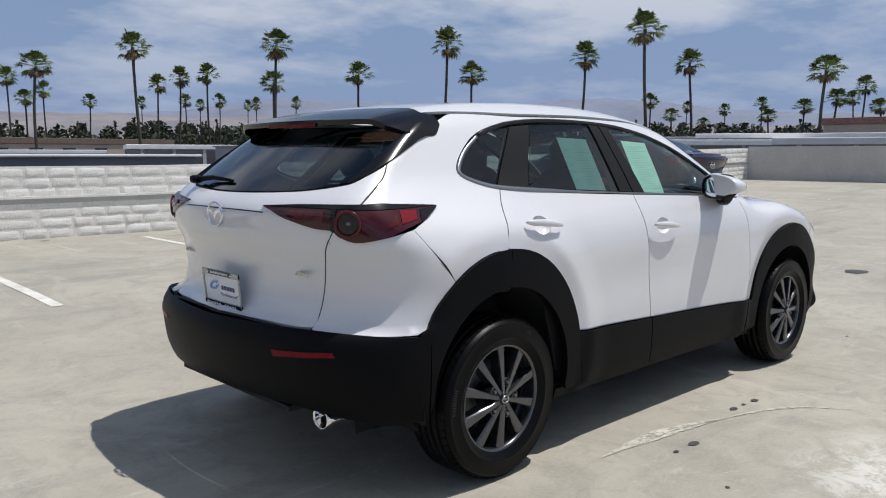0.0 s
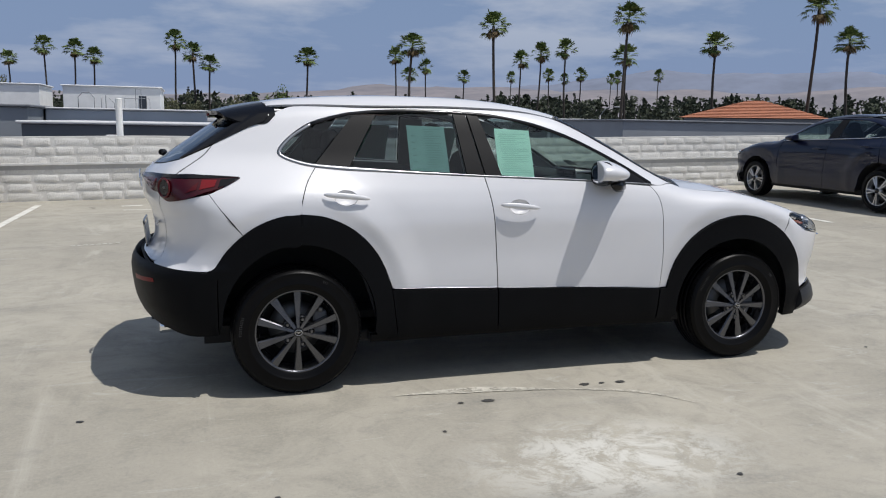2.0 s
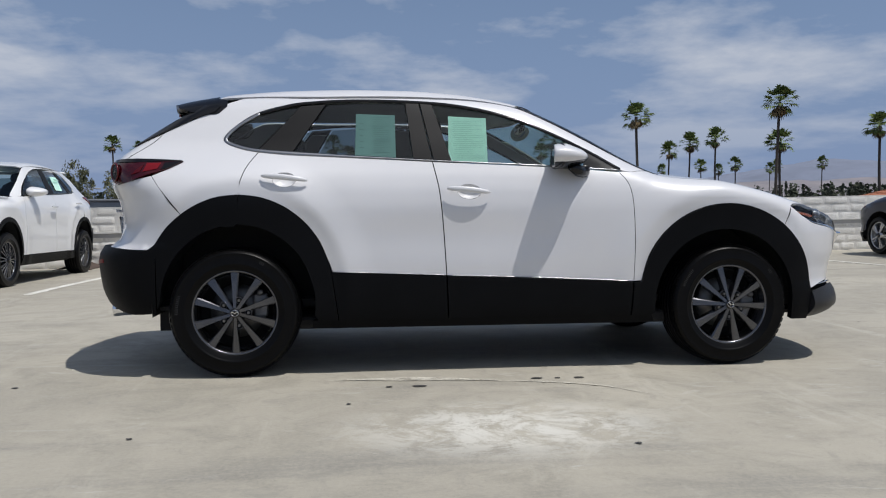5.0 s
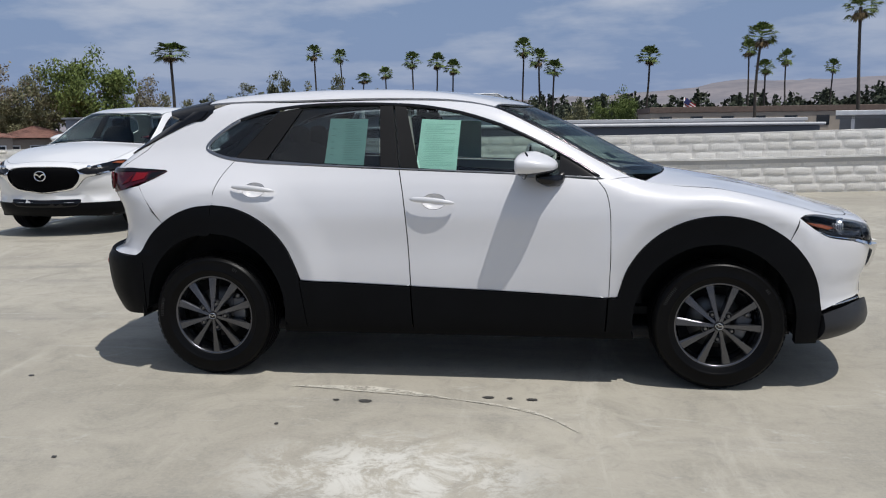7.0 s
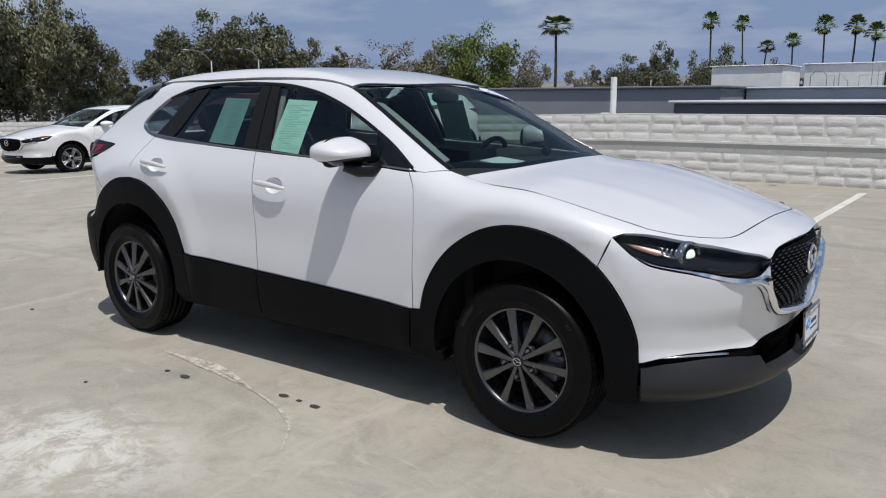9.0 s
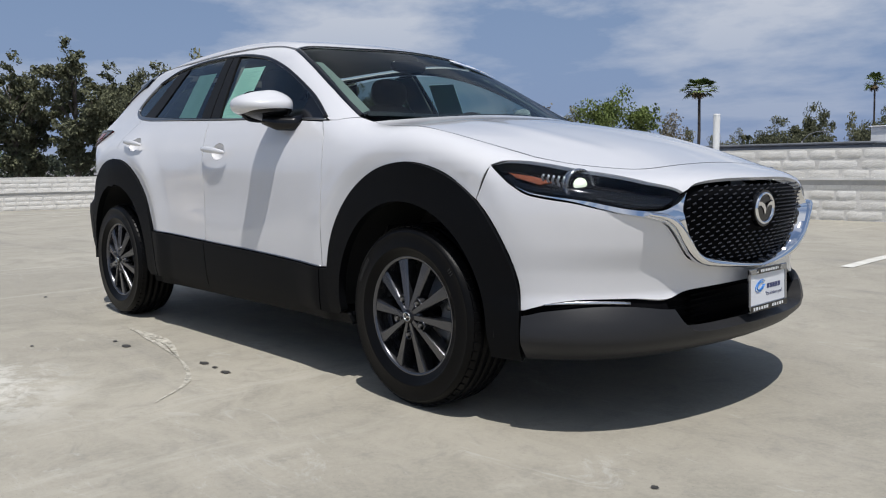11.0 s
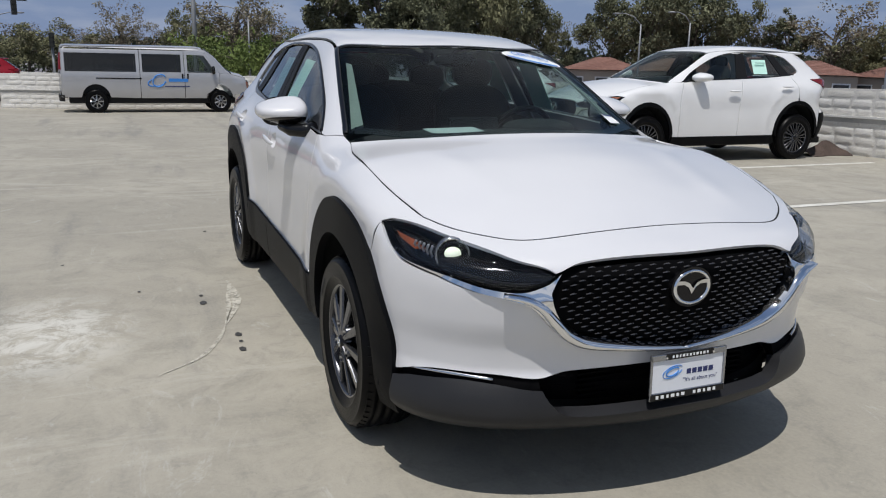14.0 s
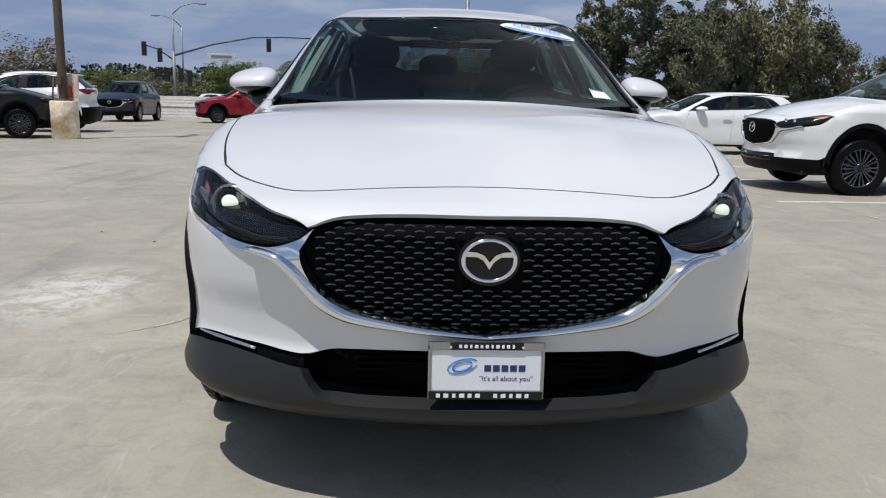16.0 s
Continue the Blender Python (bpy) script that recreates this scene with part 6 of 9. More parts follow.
oval = decal("windscreen_sticker", "t", oval_at(0.425, 0.385, 0.052, 0.172), WPAPER, car, 0.002, "white and blue oval sticker")
decal("sticker_band", "t", oval_at(0.427, 0.385, 0.047, 0.160, -78, 78), BLUEP, oval, 0.0035, "blue lower band")
word = bpy.data.curves.new("sticker_word", "FONT")
word.body, word.size, word.align_x = "CERTIFIED", 0.048, "CENTER"
tmp = new("sticker_word", word)
me = bpy.data.meshes.new_from_object(tmp)
bpy.data.objects.remove(tmp)
q = K.place([("t", 0.422 - v.co.y * 1.15 - 0.02 * v.co.x, 0.385 + v.co.x) for v in me.vertices])
q = q + K.normal(q) * 0.0045
for v, co in zip(me.vertices, q):
    v.co = co
me.materials.clear()
me.materials.append(BLUEP)
new("sticker_word", me).parent = oval
label_paper = decal("corner_label", "t", [(0.862, 0.535), (0.846, 0.598), (0.905, 0.620), (0.940, 0.540)], WPAPER, car, 0.002, "white stock label")
decal("label_bar", "t", [(0.862, 0.537), (0.849, 0.594), (0.859, 0.598), (0.874, 0.539)], NAVYINK, label_paper, 0.0035)
K.panel("screen_border", [("t", 0.895, -0.70), ("t", 1.085, -0.40), ("t", 1.125, 0), ("t", 1.085, 0.40), ("t", 0.895, 0.70), ("t", 0.85, 0.685), ("t", 1.045, 0.38), ("t", 1.085, 0), ("t", 1.045, -0.38), ("t", 0.85, -0.685)], "t", GLOSSK, windscreen, "black printed lower screen border", sharp=(0, 4, 5, 9), both=False, lift=-0.011, depth=0.001)


def lettering(text, size, m, material, parent, name):
    cu = bpy.data.curves.new(name, "FONT")
    cu.body, cu.size, cu.align_x, cu.extrude = text, size, "CENTER", 0.0003
    tmp = new(name, cu)
    me = bpy.data.meshes.new_from_object(tmp)
    bpy.data.objects.remove(tmp)
    me.materials.clear()
    me.materials.append(material)
    ob = new(name, me)
    ob.parent = parent
    ob.matrix_basis = m
    return ob


def dealer_plate(m, name="number_plate"):
    """A dealer's plate in a frame, face to local -y."""
    plate = part(name, box((0.30, 0.004, 0.150), bevel=0.001), PLATEW, car, "white dealer plate in a black frame")
    plate.matrix_basis = m
    fr = bmesh.new()
    for sx, sz, px, pz in ((0.318, 0.024, 0, 0.070), (0.318, 0.026, 0, -0.070), (0.009, 0.165, -0.1545, 0), (0.009, 0.165, 0.1545, 0)):
        add_box(fr, (sx, 0.010, sz), Matrix.Translation((px, -0.003, pz)), 0.003)
    frame_ob = part("plate_frame", fr, LAMPRING, plate, "dark metal plate frame with black insets")
    for w, h, z in ((0.20, 0.021, 0.0705), (0.312, 0.023, -0.0705)):
        part("frame_inset", box((w, 0.004, h), Matrix.Translation((0, -0.0075, z)), 0.001), GLOSSK, frame_ob)
    for x0, count, pitch, z, h in ((-0.072, 11, 0.0144, 0.0705, 0.0095), (-0.130, 6, 0.0215, -0.0705, 0.0115), (0.026, 5, 0.0215, -0.0705, 0.0115)):
        letters = bmesh.new()
        for k in range(count):
            add_box(letters, (pitch * (0.50, 0.62, 0.42, 0.66)[k % 4], 0.001, h), Matrix.Translation((x0 + k * pitch, -0.0102, z)))
        part("frame_lettering_bars", letters, WPAPER, frame_ob)
    for sx in (-1, 1):
        part("frame_screw", add_cyl(bmesh.new(), 0.0045, 0.004, 0.003, pose(sx * 0.098, -0.009, 0.068, 90), 10), CHROME, frame_ob)
    words = bmesh.new()
    for k in range(5):
        add_box(words, (0.0185, 0.001, 0.0185), Matrix.Translation((0.004 + 0.0235 * k, -0.0026, 0.006)))
    part("plate_word_bars", words, NAVYINK, plate)
    sw = bmesh.new()
    for rr, tilt, w in ((0.032, -18, 0.003), (0.021, 20, 0.005)):
        pts = [(-0.065 + rr * 1.25 * math.cos(a), -0.003, 0.012 + rr * 0.62 * math.sin(a) + 0.3 * rr * math.cos(a)) for a in np.linspace(0.3, 6.0, 22)]
        add_tube(sw, pts, w / 2, 5)
    part("plate_swirl", sw, BLUEP, plate, "blue oval swirl")
    lettering("\"It's all about you\"", 0.020, pose(0.055, -0.0026, -0.030, 90), NAVYINK, plate, "plate_slogan")
    return plate


dealer_plate(pose(2.240, 0, 0.438, 0, 0, 90) @ pose(0, 0, 0, -2) @ Matrix.Diagonal((0.925, 1, 0.91, 1)))
dealer_plate(pose(-2.076, 0, 0.757, 0, 0, -90) @ pose(0, 0, 0, 6) @ Matrix.Diagonal((0.95, 1, 0.95, 1)))
for yy, zz, w in ((-0.44, 0.862, 0.15), (0.42, 0.878, 0.12)):
    c = K.place([("r", yy, zz)])[0]
    bd = bmesh.new()
    for k in range(6):
        add_box(bd, (0.004, w / 7, 0.016), Matrix.Translation((c[0] - 0.003 + 0.25 * 2 * abs(yy) * (k - 2.5) * w / 6 * 0.5, yy + (k - 2.5) * w / 6, zz)))
    part("badge_bars", bd, SATIN, car)

# cabin
part("headliner", superblob((-0.58, 0, 1.475), (0.74, 0.46, 0.02), 3), LINER, car, "pale headliner")
part("dashboard", superblob((0.72, 0, 0.93), (0.30, 0.70, 0.135), 3.2), SEAT, car, "dark dashboard")
part("centre_screen", box((0.02, 0.26, 0.085), pose(0.58, 0, 1.075, 0, -8), 0.006), GLOSSK, car)
part("dash_sheet", box((0.14, 0.28, 0.002), pose(0.83, -0.20, 1.075, 0, 8, 12)), WPAPER, car, "white paper on the dashboard")
part("instrument_hood", superblob((0.56, 0.37, 1.05), (0.12, 0.19, 0.055), 2.6), SEAT, car)
sw = bmesh.new()
pts = [(0, 0.182 * math.cos(a), 0.182 * math.sin(a)) for a in np.linspace(0, 2 * math.pi, 33)]
add_tube(sw, pts, 0.015, 8)
for a in (0, 180, 270):
    add_tube(sw, [(0, 0, 0), (0, 0.175 * math.cos(radians(a)), 0.175 * math.sin(radians(a)))], 0.016, 6)
add_cyl(sw, 0.06, 0.05, 0.05, Matrix.Rotation(radians(90), 4, "Y"), 20)
sw.transform(pose(0.36, 0.37, 0.985, 0, 24, 0))
part("steering_wheel", sw, CLAD, car)
part("cargo_cover", box((0.75, 1.15, 0.02), Matrix.Translation((-1.50, 0, 1.03)), 0.006), SEAT, car)
part("cabin_floor", box((3.2, 1.35, 0.04), Matrix.Translation((-0.35, 0, 0.36))), DARKIN, car)
part("bulkhead", box((0.04, 1.35, 0.6), Matrix.Translation((0.95, 0, 0.70))), DARKIN, car)
# unseen boxes and plates added so no sun leaks through the nose
part("corner_core", box((0.22, 1.46, 0.36), Matrix.Translation((1.80, 0, 0.54)), 0.03), DARKIN, car)
for x0, x1, half in ((1.72, 1.86, 0.735), (1.80, 1.92, 0.68), (1.90, 2.00, 0.56), (1.98, 2.08, 0.38), (2.02, 2.11, 0.22)):
    part("lower_tray", box((x1 - x0, 2 * half, 0.02), Matrix.Translation(((x0 + x1) / 2, 0, 0.27 + 0.005 * half + 0.004 * (x0 > 1.85)))), DARKIN, car)
# unseen plates that keep sun from slipping through behind the rear bumper
for x0, x1, half in ((-1.90, -1.66, 0.76), (-1.98, -1.84, 0.64), (-2.05, -1.90, 0.44)):
    part("rear_tray", box((x1 - x0, 2 * half, 0.02), Matrix.Translation(((x0 + x1) / 2, 0, 0.345 + 0.005 * half))), DARKIN, car)
# more hidden plates and boxes against sun slivers below the front corners and intake
for x1, half, z in ((1.985, 0.665, 0.424), (2.018, 0.635, 0.440), (2.046, 0.585, 0.456)):
    part("corner_shelf", box((x1 - 1.85, 2 * half, 0.012), Matrix.Translation(((x1 + 1.85) / 2, 0, z))), DARKIN, car)
part("intake_core", box((0.15, 1.0, 0.18), Matrix.Translation((1.985, 0, 0.38))), DARKIN, car)
part("nose_core", box((0.42, 1.15, 0.40), Matrix.Translation((1.84, 0, 0.52)), 0.05), DARKIN, car)
part("tail_core", box((0.30, 1.15, 0.45), Matrix.Translation((-1.80, 0, 0.60)), 0.05), DARKIN, car)
part("engine_cover", box((0.9, 1.0, 0.25), Matrix.Translation((1.42, 0, 0.72)), 0.05), DARKIN, car)
K.panel("door_lining", [("s", -1.15, 1.10), ("s", -0.90, 0.35), ("s", 0.70, 0.35), ("s", 0.72, 1.03), ("s", -0.3, 1.085)], "s", SEAT, car, "dark door lining", sharp="all", lift=-0.06, depth=0.01)
K.panel("inner_pillar", [("s", -0.40, 1.12), ("s", -0.20, 1.10), ("s", -0.27, 1.45), ("s", -0.43, 1.46)], "s", LINER, car, "pale inner pillar", sharp="all", lift=-0.035, depth=0.01)
K.panel("inner_rear_pillar", [("s", -1.22, 1.15), ("s", -1.06, 1.15), ("s", -0.90, 1.42), ("s", -1.0, 1.42)], "s", LINER, car, "pale inner pillar", sharp="all", lift=-0.035, depth=0.01)
K.panel("inner_screen_pillar", [("t", 0.34, -0.585), ("t", 0.38, -0.56), ("t", 0.83, -0.64), ("t", 0.83, -0.70)], "t", LINER, car, "pale inner windscreen pillar", sharp="all", lift=-0.03, depth=0.01)


def car_seat(x, y, w, rest_z, rest_w):
    seat = part("seat", superblob((x + 0.02, y, 0.62), (0.27, w / 2, 0.10), 3), SEAT, car, "dark cloth seat")
    back = superblob((0, 0, 0), (0.085, w / 2, 0.33), 3.2)
    back.transform(pose(x - 0.28, y, 0.93, 0, -18))
    part("seat_back", back, SEAT, seat)
    for k in rest_w:
        part("head_rest", superblob((x - 0.36, y + k, rest_z), (0.05, 0.125, 0.085), 2.8), SEAT, seat)
        for dy in (-0.05, 0.05):
            part("rest_post", add_tube(bmesh.new(), [(x - 0.36, y + k + dy, rest_z - 0.05), (x - 0.35, y + k + dy, rest_z - 0.14)], 0.007, 6), STEEL, seat)
    return seat


car_seat(0.10, -0.37, 0.50, 1.315, (0,))
car_seat(0.10, 0.37, 0.50, 1.315, (0,))
car_seat(-0.72, 0, 1.22, 1.265, (-0.40, 0.0, 0.40))
rm = superblob((0.34, 0.0, 1.385), (0.02, 0.115, 0.033), 3)
part("inner_mirror", rm, GLOSSK, car)


# ---- the other parked cars ----
SEDAN_TOP = [(-2.4, 1.10), (-2.15, 1.17), (-2.0, 1.188), (-1.75, 1.20), (-1.62, 1.225), (-1.4, 1.325), (-1.1, 1.455), (-0.8, 1.53), (-0.4, 1.556)] + [p for p in SKIN["top"] if p[0] > -0.2]
SEDAN_TAIL = [p for p in SKIN["tail"] if p[0] < 0.95] + [(1.0, -2.10), (1.10, -2.13), (1.16, -2.11), (1.3, -1.95)]


def parked_car(name, label, paint, m, style="suv", size=(1, 1, 1), arches=True, rim=(10, None, False), tyre=0.345, rim_r=0.225, axles=(-1.3275, 1.3275), dark_glass=True, roof_rack=False):
    """A parked car on the common skin, stretched to its own size: doors, wings, glass, lamps and wheels as parts."""
    sedan = style == "sedan"
    B = Body(**{**SKIN, "grid": 0.07, "scl": size, **({"top": SEDAN_TOP, "tail": SEDAN_TAIL} if sedan else {})})
    c = thing(name, label, "car", m, group="parked cars")
    sx, sy, sz = size
    LOW = 0.36 if arches else 0.27
    fo, ro = dict(cx=1.31, cz=0.36, rx=0.425, rz=0.45), dict(cx=-1.315, cz=0.38, rx=0.425, rz=0.45)
    fi, ri = dict(cx=1.31, cz=0.36, rx=0.375, rz=0.40), dict(cx=-1.315, cz=0.38, rx=0.375, rz=0.40)
    fe, re = (fo, ro) if arches else (fi, ri)
    P = B.panel
    d1 = P("front_door", [("s", -0.30, 1.115), ("s", -0.25, 0.76), ("s", -0.235, LOW), ("s", 0.79, LOW), ("s", 0.79, 0.85), ("s", 0.72, 1.062), ("s", 0.2, 1.096)], "s", paint, c, sharp=(0, 2, 3, 5), gap=0.003)
    d2 = P("rear_door", [("s", -0.30, 1.115), ("s", -0.25, 0.76), ("s", -0.235, LOW), ("s", -0.885, LOW), *arch(**re, a0=4, a1=88, n=6), ("s", -1.298, 1.0), ("s", -1.215, 1.165), ("s", -0.7, 1.135)], "s", paint, c, sharp=(0, 2, 3, 4, 9, 11), gap=0.003)
    for host, hx, hz in ((d1, -0.12, 0.955), (d2, -1.06, 1.02)):
        for k in (1, -1):
            h = superblob((hx * sx, -0.893 * sy * k, hz * sz), (0.11, 0.016, 0.014), 2.4, 12, 8)
            part("door_handle", h, paint, host if k > 0 else bpy.data.objects[host["twin"]])
    P("fender", [("s", 0.72, 1.062), ("s", 0.79, 0.85), ("s", 0.79, LOW), ("s", 0.88, LOW), *arch(**fe, a0=176, a1=40, n=7), ("s", 1.698, 0.872), *reversed(HOOD_SIDE), ("s", 0.80, 1.062)], "c", paint, c, sharp=(0, 2, 3, 10, 11, 12, 16, 17), gap=0.003)
    rail = [("t", 0.0, -0.57), ("t", 0.2, -0.585), ("t", 0.6, -0.672), ("t", 0.93, -0.735), ("s", 0.80, 1.062), ("s", 0.74, 1.07), ("s", 0.58, 1.175), ("s", 0.40, 1.268), ("s", 0.18, 1.362), ("s", -0.04, 1.424), ("s", -0.29, 1.458)]
    low = [("s", -1.215, 1.165), ("s", -1.298, 1.0), *arch(**re, a0=91, a1=176, n=6)]
    if sedan:
        P("quarter_panel", [*low, ("s", -1.76, LOW), ("s", -1.80, 1.02), ("s", -1.60, 1.09), ("r", -0.66, 1.13), ("t", -2.03, -0.61), ("t", -1.65, -0.63), ("t", -1.45, -0.575), ("t", -1.1, -0.535), ("t", -0.8, -0.55), ("t", -0.4, -0.57), *rail, ("s", -0.75, 1.435), ("s", -0.99, 1.385), ("s", -1.2, 1.30), ("s", -1.37, 1.21), ("s", -1.30, 1.175)], "c", paint, c, sharp=(0, 7, 8, 9, 11, 12), gap=0.003)
        P("quarter_glass", [("s", -1.0, 1.375), ("s", -1.2, 1.285), ("s", -1.34, 1.215), ("s", -1.22, 1.182), ("s", -1.03, 1.17)], "s", GLASSD, c, sharp="all", lift=-0.004, depth=0.004)
        rear_glass_pts = [("s", -0.72, 1.43), ("s", -0.86, 1.405), ("s", -1.0, 1.365), ("s", -1.03, 1.168), ("s", -0.405, 1.132), ("s", -0.435, 1.445)]
        P("rear_window", [("t", -0.92, -0.50), ("t", -1.56, -0.585), ("t", -1.59, 0), ("t", -1.56, 0.585), ("t", -0.92, 0.50), ("t", -0.90, 0)], "t", GLASSD, c, sharp=(0, 1, 3, 4), both=False, lift=-0.002, depth=0.004)
        P("boot_lid", [("t", -1.62, -0.61), ("t", -2.05, -0.59), ("t", -2.09, 0), ("t", -2.05, 0.59), ("t", -1.62, 0.61), ("t", -1.64, 0)], "t", paint, c, sharp=(0, 1, 3, 4), both=False)
        P("tail_panel", [("r", -0.60, 0.668), ("r", -0.66, 1.13), ("r", 0, 1.155), ("r", 0.66, 1.13), ("r", 0.60, 0.668), ("r", 0, 0.66)], "r", paint, c, sharp=(0, 1, 3, 4), both=False)
        roof_back = -0.88
        lamp = [("s", -1.68, 1.085), ("s", -1.86, 1.0), ("r", -0.70, 0.975), ("r", -0.58, 1.02), ("r", -0.33, 1.06), ("r", -0.33, 1.085), ("r", -0.62, 1.10)]
    else:
        P("quarter_panel", [*low, ("s", -1.76, LOW), ("s", -1.74, 0.96), ("s", -1.80, 1.085), ("s", -1.60, 1.117), ("r", -0.70, 1.145), ("r", -0.60, 1.31), ("r", -0.545, 1.405), ("t", -1.55, -0.50), ("t", -1.3, -0.535), ("t", -0.9, -0.565), ("t", -0.4, -0.575), *rail, ("s", -0.75, 1.468), ("s", -0.99, 1.45), ("s", -1.22, 1.392), ("s", -1.40, 1.232), ("s", -1.31, 1.19)], "c", paint, c, sharp=(0, 7, 8, 9, 10, 11, 13), gap=0.003)
        P("quarter_glass", [("s", -1.0, 1.425), ("s", -1.23, 1.365), ("s", -1.38, 1.24), ("s", -1.22, 1.182)], "s", GLASSD, c, sharp=(0, 3), lift=-0.004, depth=0.004)
        P("pillar_trim", [("s", -1.0, 1.428), ("s", -1.215, 1.18), ("s", -1.035, 1.167), ("s", -0.865, 1.44)], "s", PILLAR, c, sharp="all")
        rear_glass_pts = [("s", -0.86, 1.437), ("s", -1.03, 1.168), ("s", -0.405, 1.132), ("s", -0.435, 1.448)]
        P("rear_window", [("r", -0.64, 1.172), ("r", 0, 1.158), ("r", 0.64, 1.172), ("r", 0.52, 1.40), ("r", 0, 1.425), ("r", -0.52, 1.40)], "r", GLASSD, c, sharp=(0, 2, 3, 5), both=False, lift=-0.004, depth=0.004)
        P("tailgate", [("r", 0, 0.67), *GATE, ("r", -0.70, 1.145), ("r", 0, 1.15), ("r", 0.70, 1.145), *flip(GATE)], "r", paint, c, sharp=(6, 8), both=False)
        part("spoiler", superblob((-1.56 * sx, 0, 1.475 * sz), (0.17 * sx, 0.53 * sy, 0.03), 3), paint, c)
        roof_back = -1.44
        lamp = [("s", -1.60, 1.115), ("s", -1.86, 1.01), ("r", -0.70, 0.99), ("r", -0.58, 1.04), ("r", -0.30, 1.095), ("r", -0.62, 1.118), ("s", -1.85, 1.118)]
        P("rear_corner", [*GATE, ("s", -1.80, 1.085), ("s", -1.74, 0.96), ("s", -1.76, 0.66), ("r", -0.78, 0.662)], "r", paint, c, sharp=(0, 4, 5, 7))
    P("tail_lamp", lamp, "r", LENSR, c, "red tail lamp", sharp=(0,), lift=0.012, depth=0.03)
    P("rear_bumper", [("s", -1.76, 0.655), ("r", -0.60, 0.664), ("r", 0, 0.66), ("r", 0.60, 0.664), ("S", -1.76, 0.655), ("S", -1.72, 0.30), ("r", 0.66, 0.30), ("r", 0, 0.31), ("r", -0.66, 0.30), ("s", -1.72, 0.30)], "r", CLAD if arches else paint, c, "rear bumper", sharp=(0, 4, 5, 9), both=False, lift=0.01, depth=0.04)
    P("rear_door_glass", rear_glass_pts, "s", GLASSD, c, sharp="all", lift=-0.004, depth=0.004)
    P("door_pillar_trim", [("s", -0.433, 1.45), ("s", -0.402, 1.13), ("s", -0.195, 1.118), ("s", -0.285, 1.443)], "s", PILLAR, c, sharp="all")
    P("front_door_glass", [("s", -0.28, 1.44), ("s", -0.19, 1.118), ("s", 0.55, 1.08), ("s", 0.70, 1.075), ("s", 0.36, 1.28), ("s", 0.16, 1.36), ("s", -0.05, 1.415)], "s", GLASSF, c, sharp=(0, 1, 3), lift=-0.004, depth=0.004)
    B.ribbon("belt_moulding", [("s", -1.30, 1.18), ("s", -0.86, 1.147), ("s", -0.30, 1.12), ("s", 0.35, 1.092), ("s", 0.735, 1.068)], SATIN if sedan or not arches else GLOSSK, c, width=0.014, rise=0.008, n=24)
    P("bonnet", [*HOOD_SIDE, *HOOD_FRONT, ("t", 2.051, 0), *flip(HOOD_FRONT), *flip(HOOD_SIDE), ("t", 1.10, 0.4), ("t", 1.13, 0), ("t", 1.10, -0.4)], "t", paint, c, sharp=(0, 4, 16, 20), both=False, gap=0.003)
    P("roof_panel", [("t", 0.19, -0.57), ("t", -0.4, -0.563), ("t", roof_back + 0.05, -0.52), ("t", roof_back, 0), ("t", roof_back + 0.05, 0.52), ("t", -0.4, 0.563), ("t", 0.19, 0.57), ("t", 0.35, 0)], "t", paint, c, sharp=(0, 2, 4, 6), both=False)
    P("windscreen", [("t", 0.215, -0.575), ("t", 0.6, -0.66), ("t", 0.91, -0.728), ("t", 1.13, 0), ("t", 0.91, 0.728), ("t", 0.6, 0.66), ("t", 0.215, 0.575), ("t", 0.38, 0)], "t", GLASSW, c, sharp=(0, 2, 4, 6), both=False, lift=-0.006, depth=0.004)
    P("nose_panel", [("s", 1.698, 0.880), *HL_UP, ("f", -0.40, 0.803), ("f", 0, 0.822), ("f", 0.40, 0.803), *[(k, -u, v) for k, u, v in reversed(HL_UP)], ("S", 1.698, 0.880), *flip(HOOD_SIDE[4:]), *[(k, u, -v) for k, u, v in HOOD_FRONT], ("t", 2.051, 0), *reversed(HOOD_FRONT), *HOOD_SIDE[4:]], "t", paint, c, sharp=(0, 4, 8, 12, 13, 25), both=False)
    hl = P("head_lamp", [("s", 1.68, 0.876), *HL_UP, *HL_LOW], "f", GLOSSK, c, "dark clear headlamp", sharp=(0, 4), lift=0.002, depth=0.02)
    for k in (1, -1):
        for yy in (-0.66, -0.56):
            q = B.place([("f", yy, 0.812)])[0] * B.scl * np.array([1, k, 1])
            b = superblob((q[0], q[1], q[2]), (0.018, 0.032, 0.026), 2, 12, 8)
            part("lamp_lens", b, CHROME, hl if k > 0 else bpy.data.objects[hl["twin"]])
    P("side_marker", [("s", 1.73, 0.868), ("f", -0.775, 0.872), ("f", -0.75, 0.85), ("s", 1.80, 0.838)], "f", AMBER, c, "amber side marker", sharp="all", lift=0.005, depth=0.003)
    gr = P("grille", GR, "f", BLACKG, c, "black mesh grille", sharp=(3, 4, 16, 17), both=False, lift=-0.01, depth=0.02)
    e = B.place([("f", 0, 0.716)])[0] * B.scl
    part("emblem", wing_badge(0.075, Matrix.Translation((e[0] + 0.006, 0, e[2])) @ Matrix.Rotation(radians(90), 4, "Z") @ Matrix.Rotation(radians(90), 4, "X")), CHROME, gr)
    P("chrome_wing", [("f", -0.765, 0.742), *WING_LOW, ("f", 0, 0.523), *WING_UP, *HL_LOW[:4]], "f", CHROME, c, "chrome grille surround", sharp=(0, 10, 11, 18, 19), lift=0.012, depth=0.03)
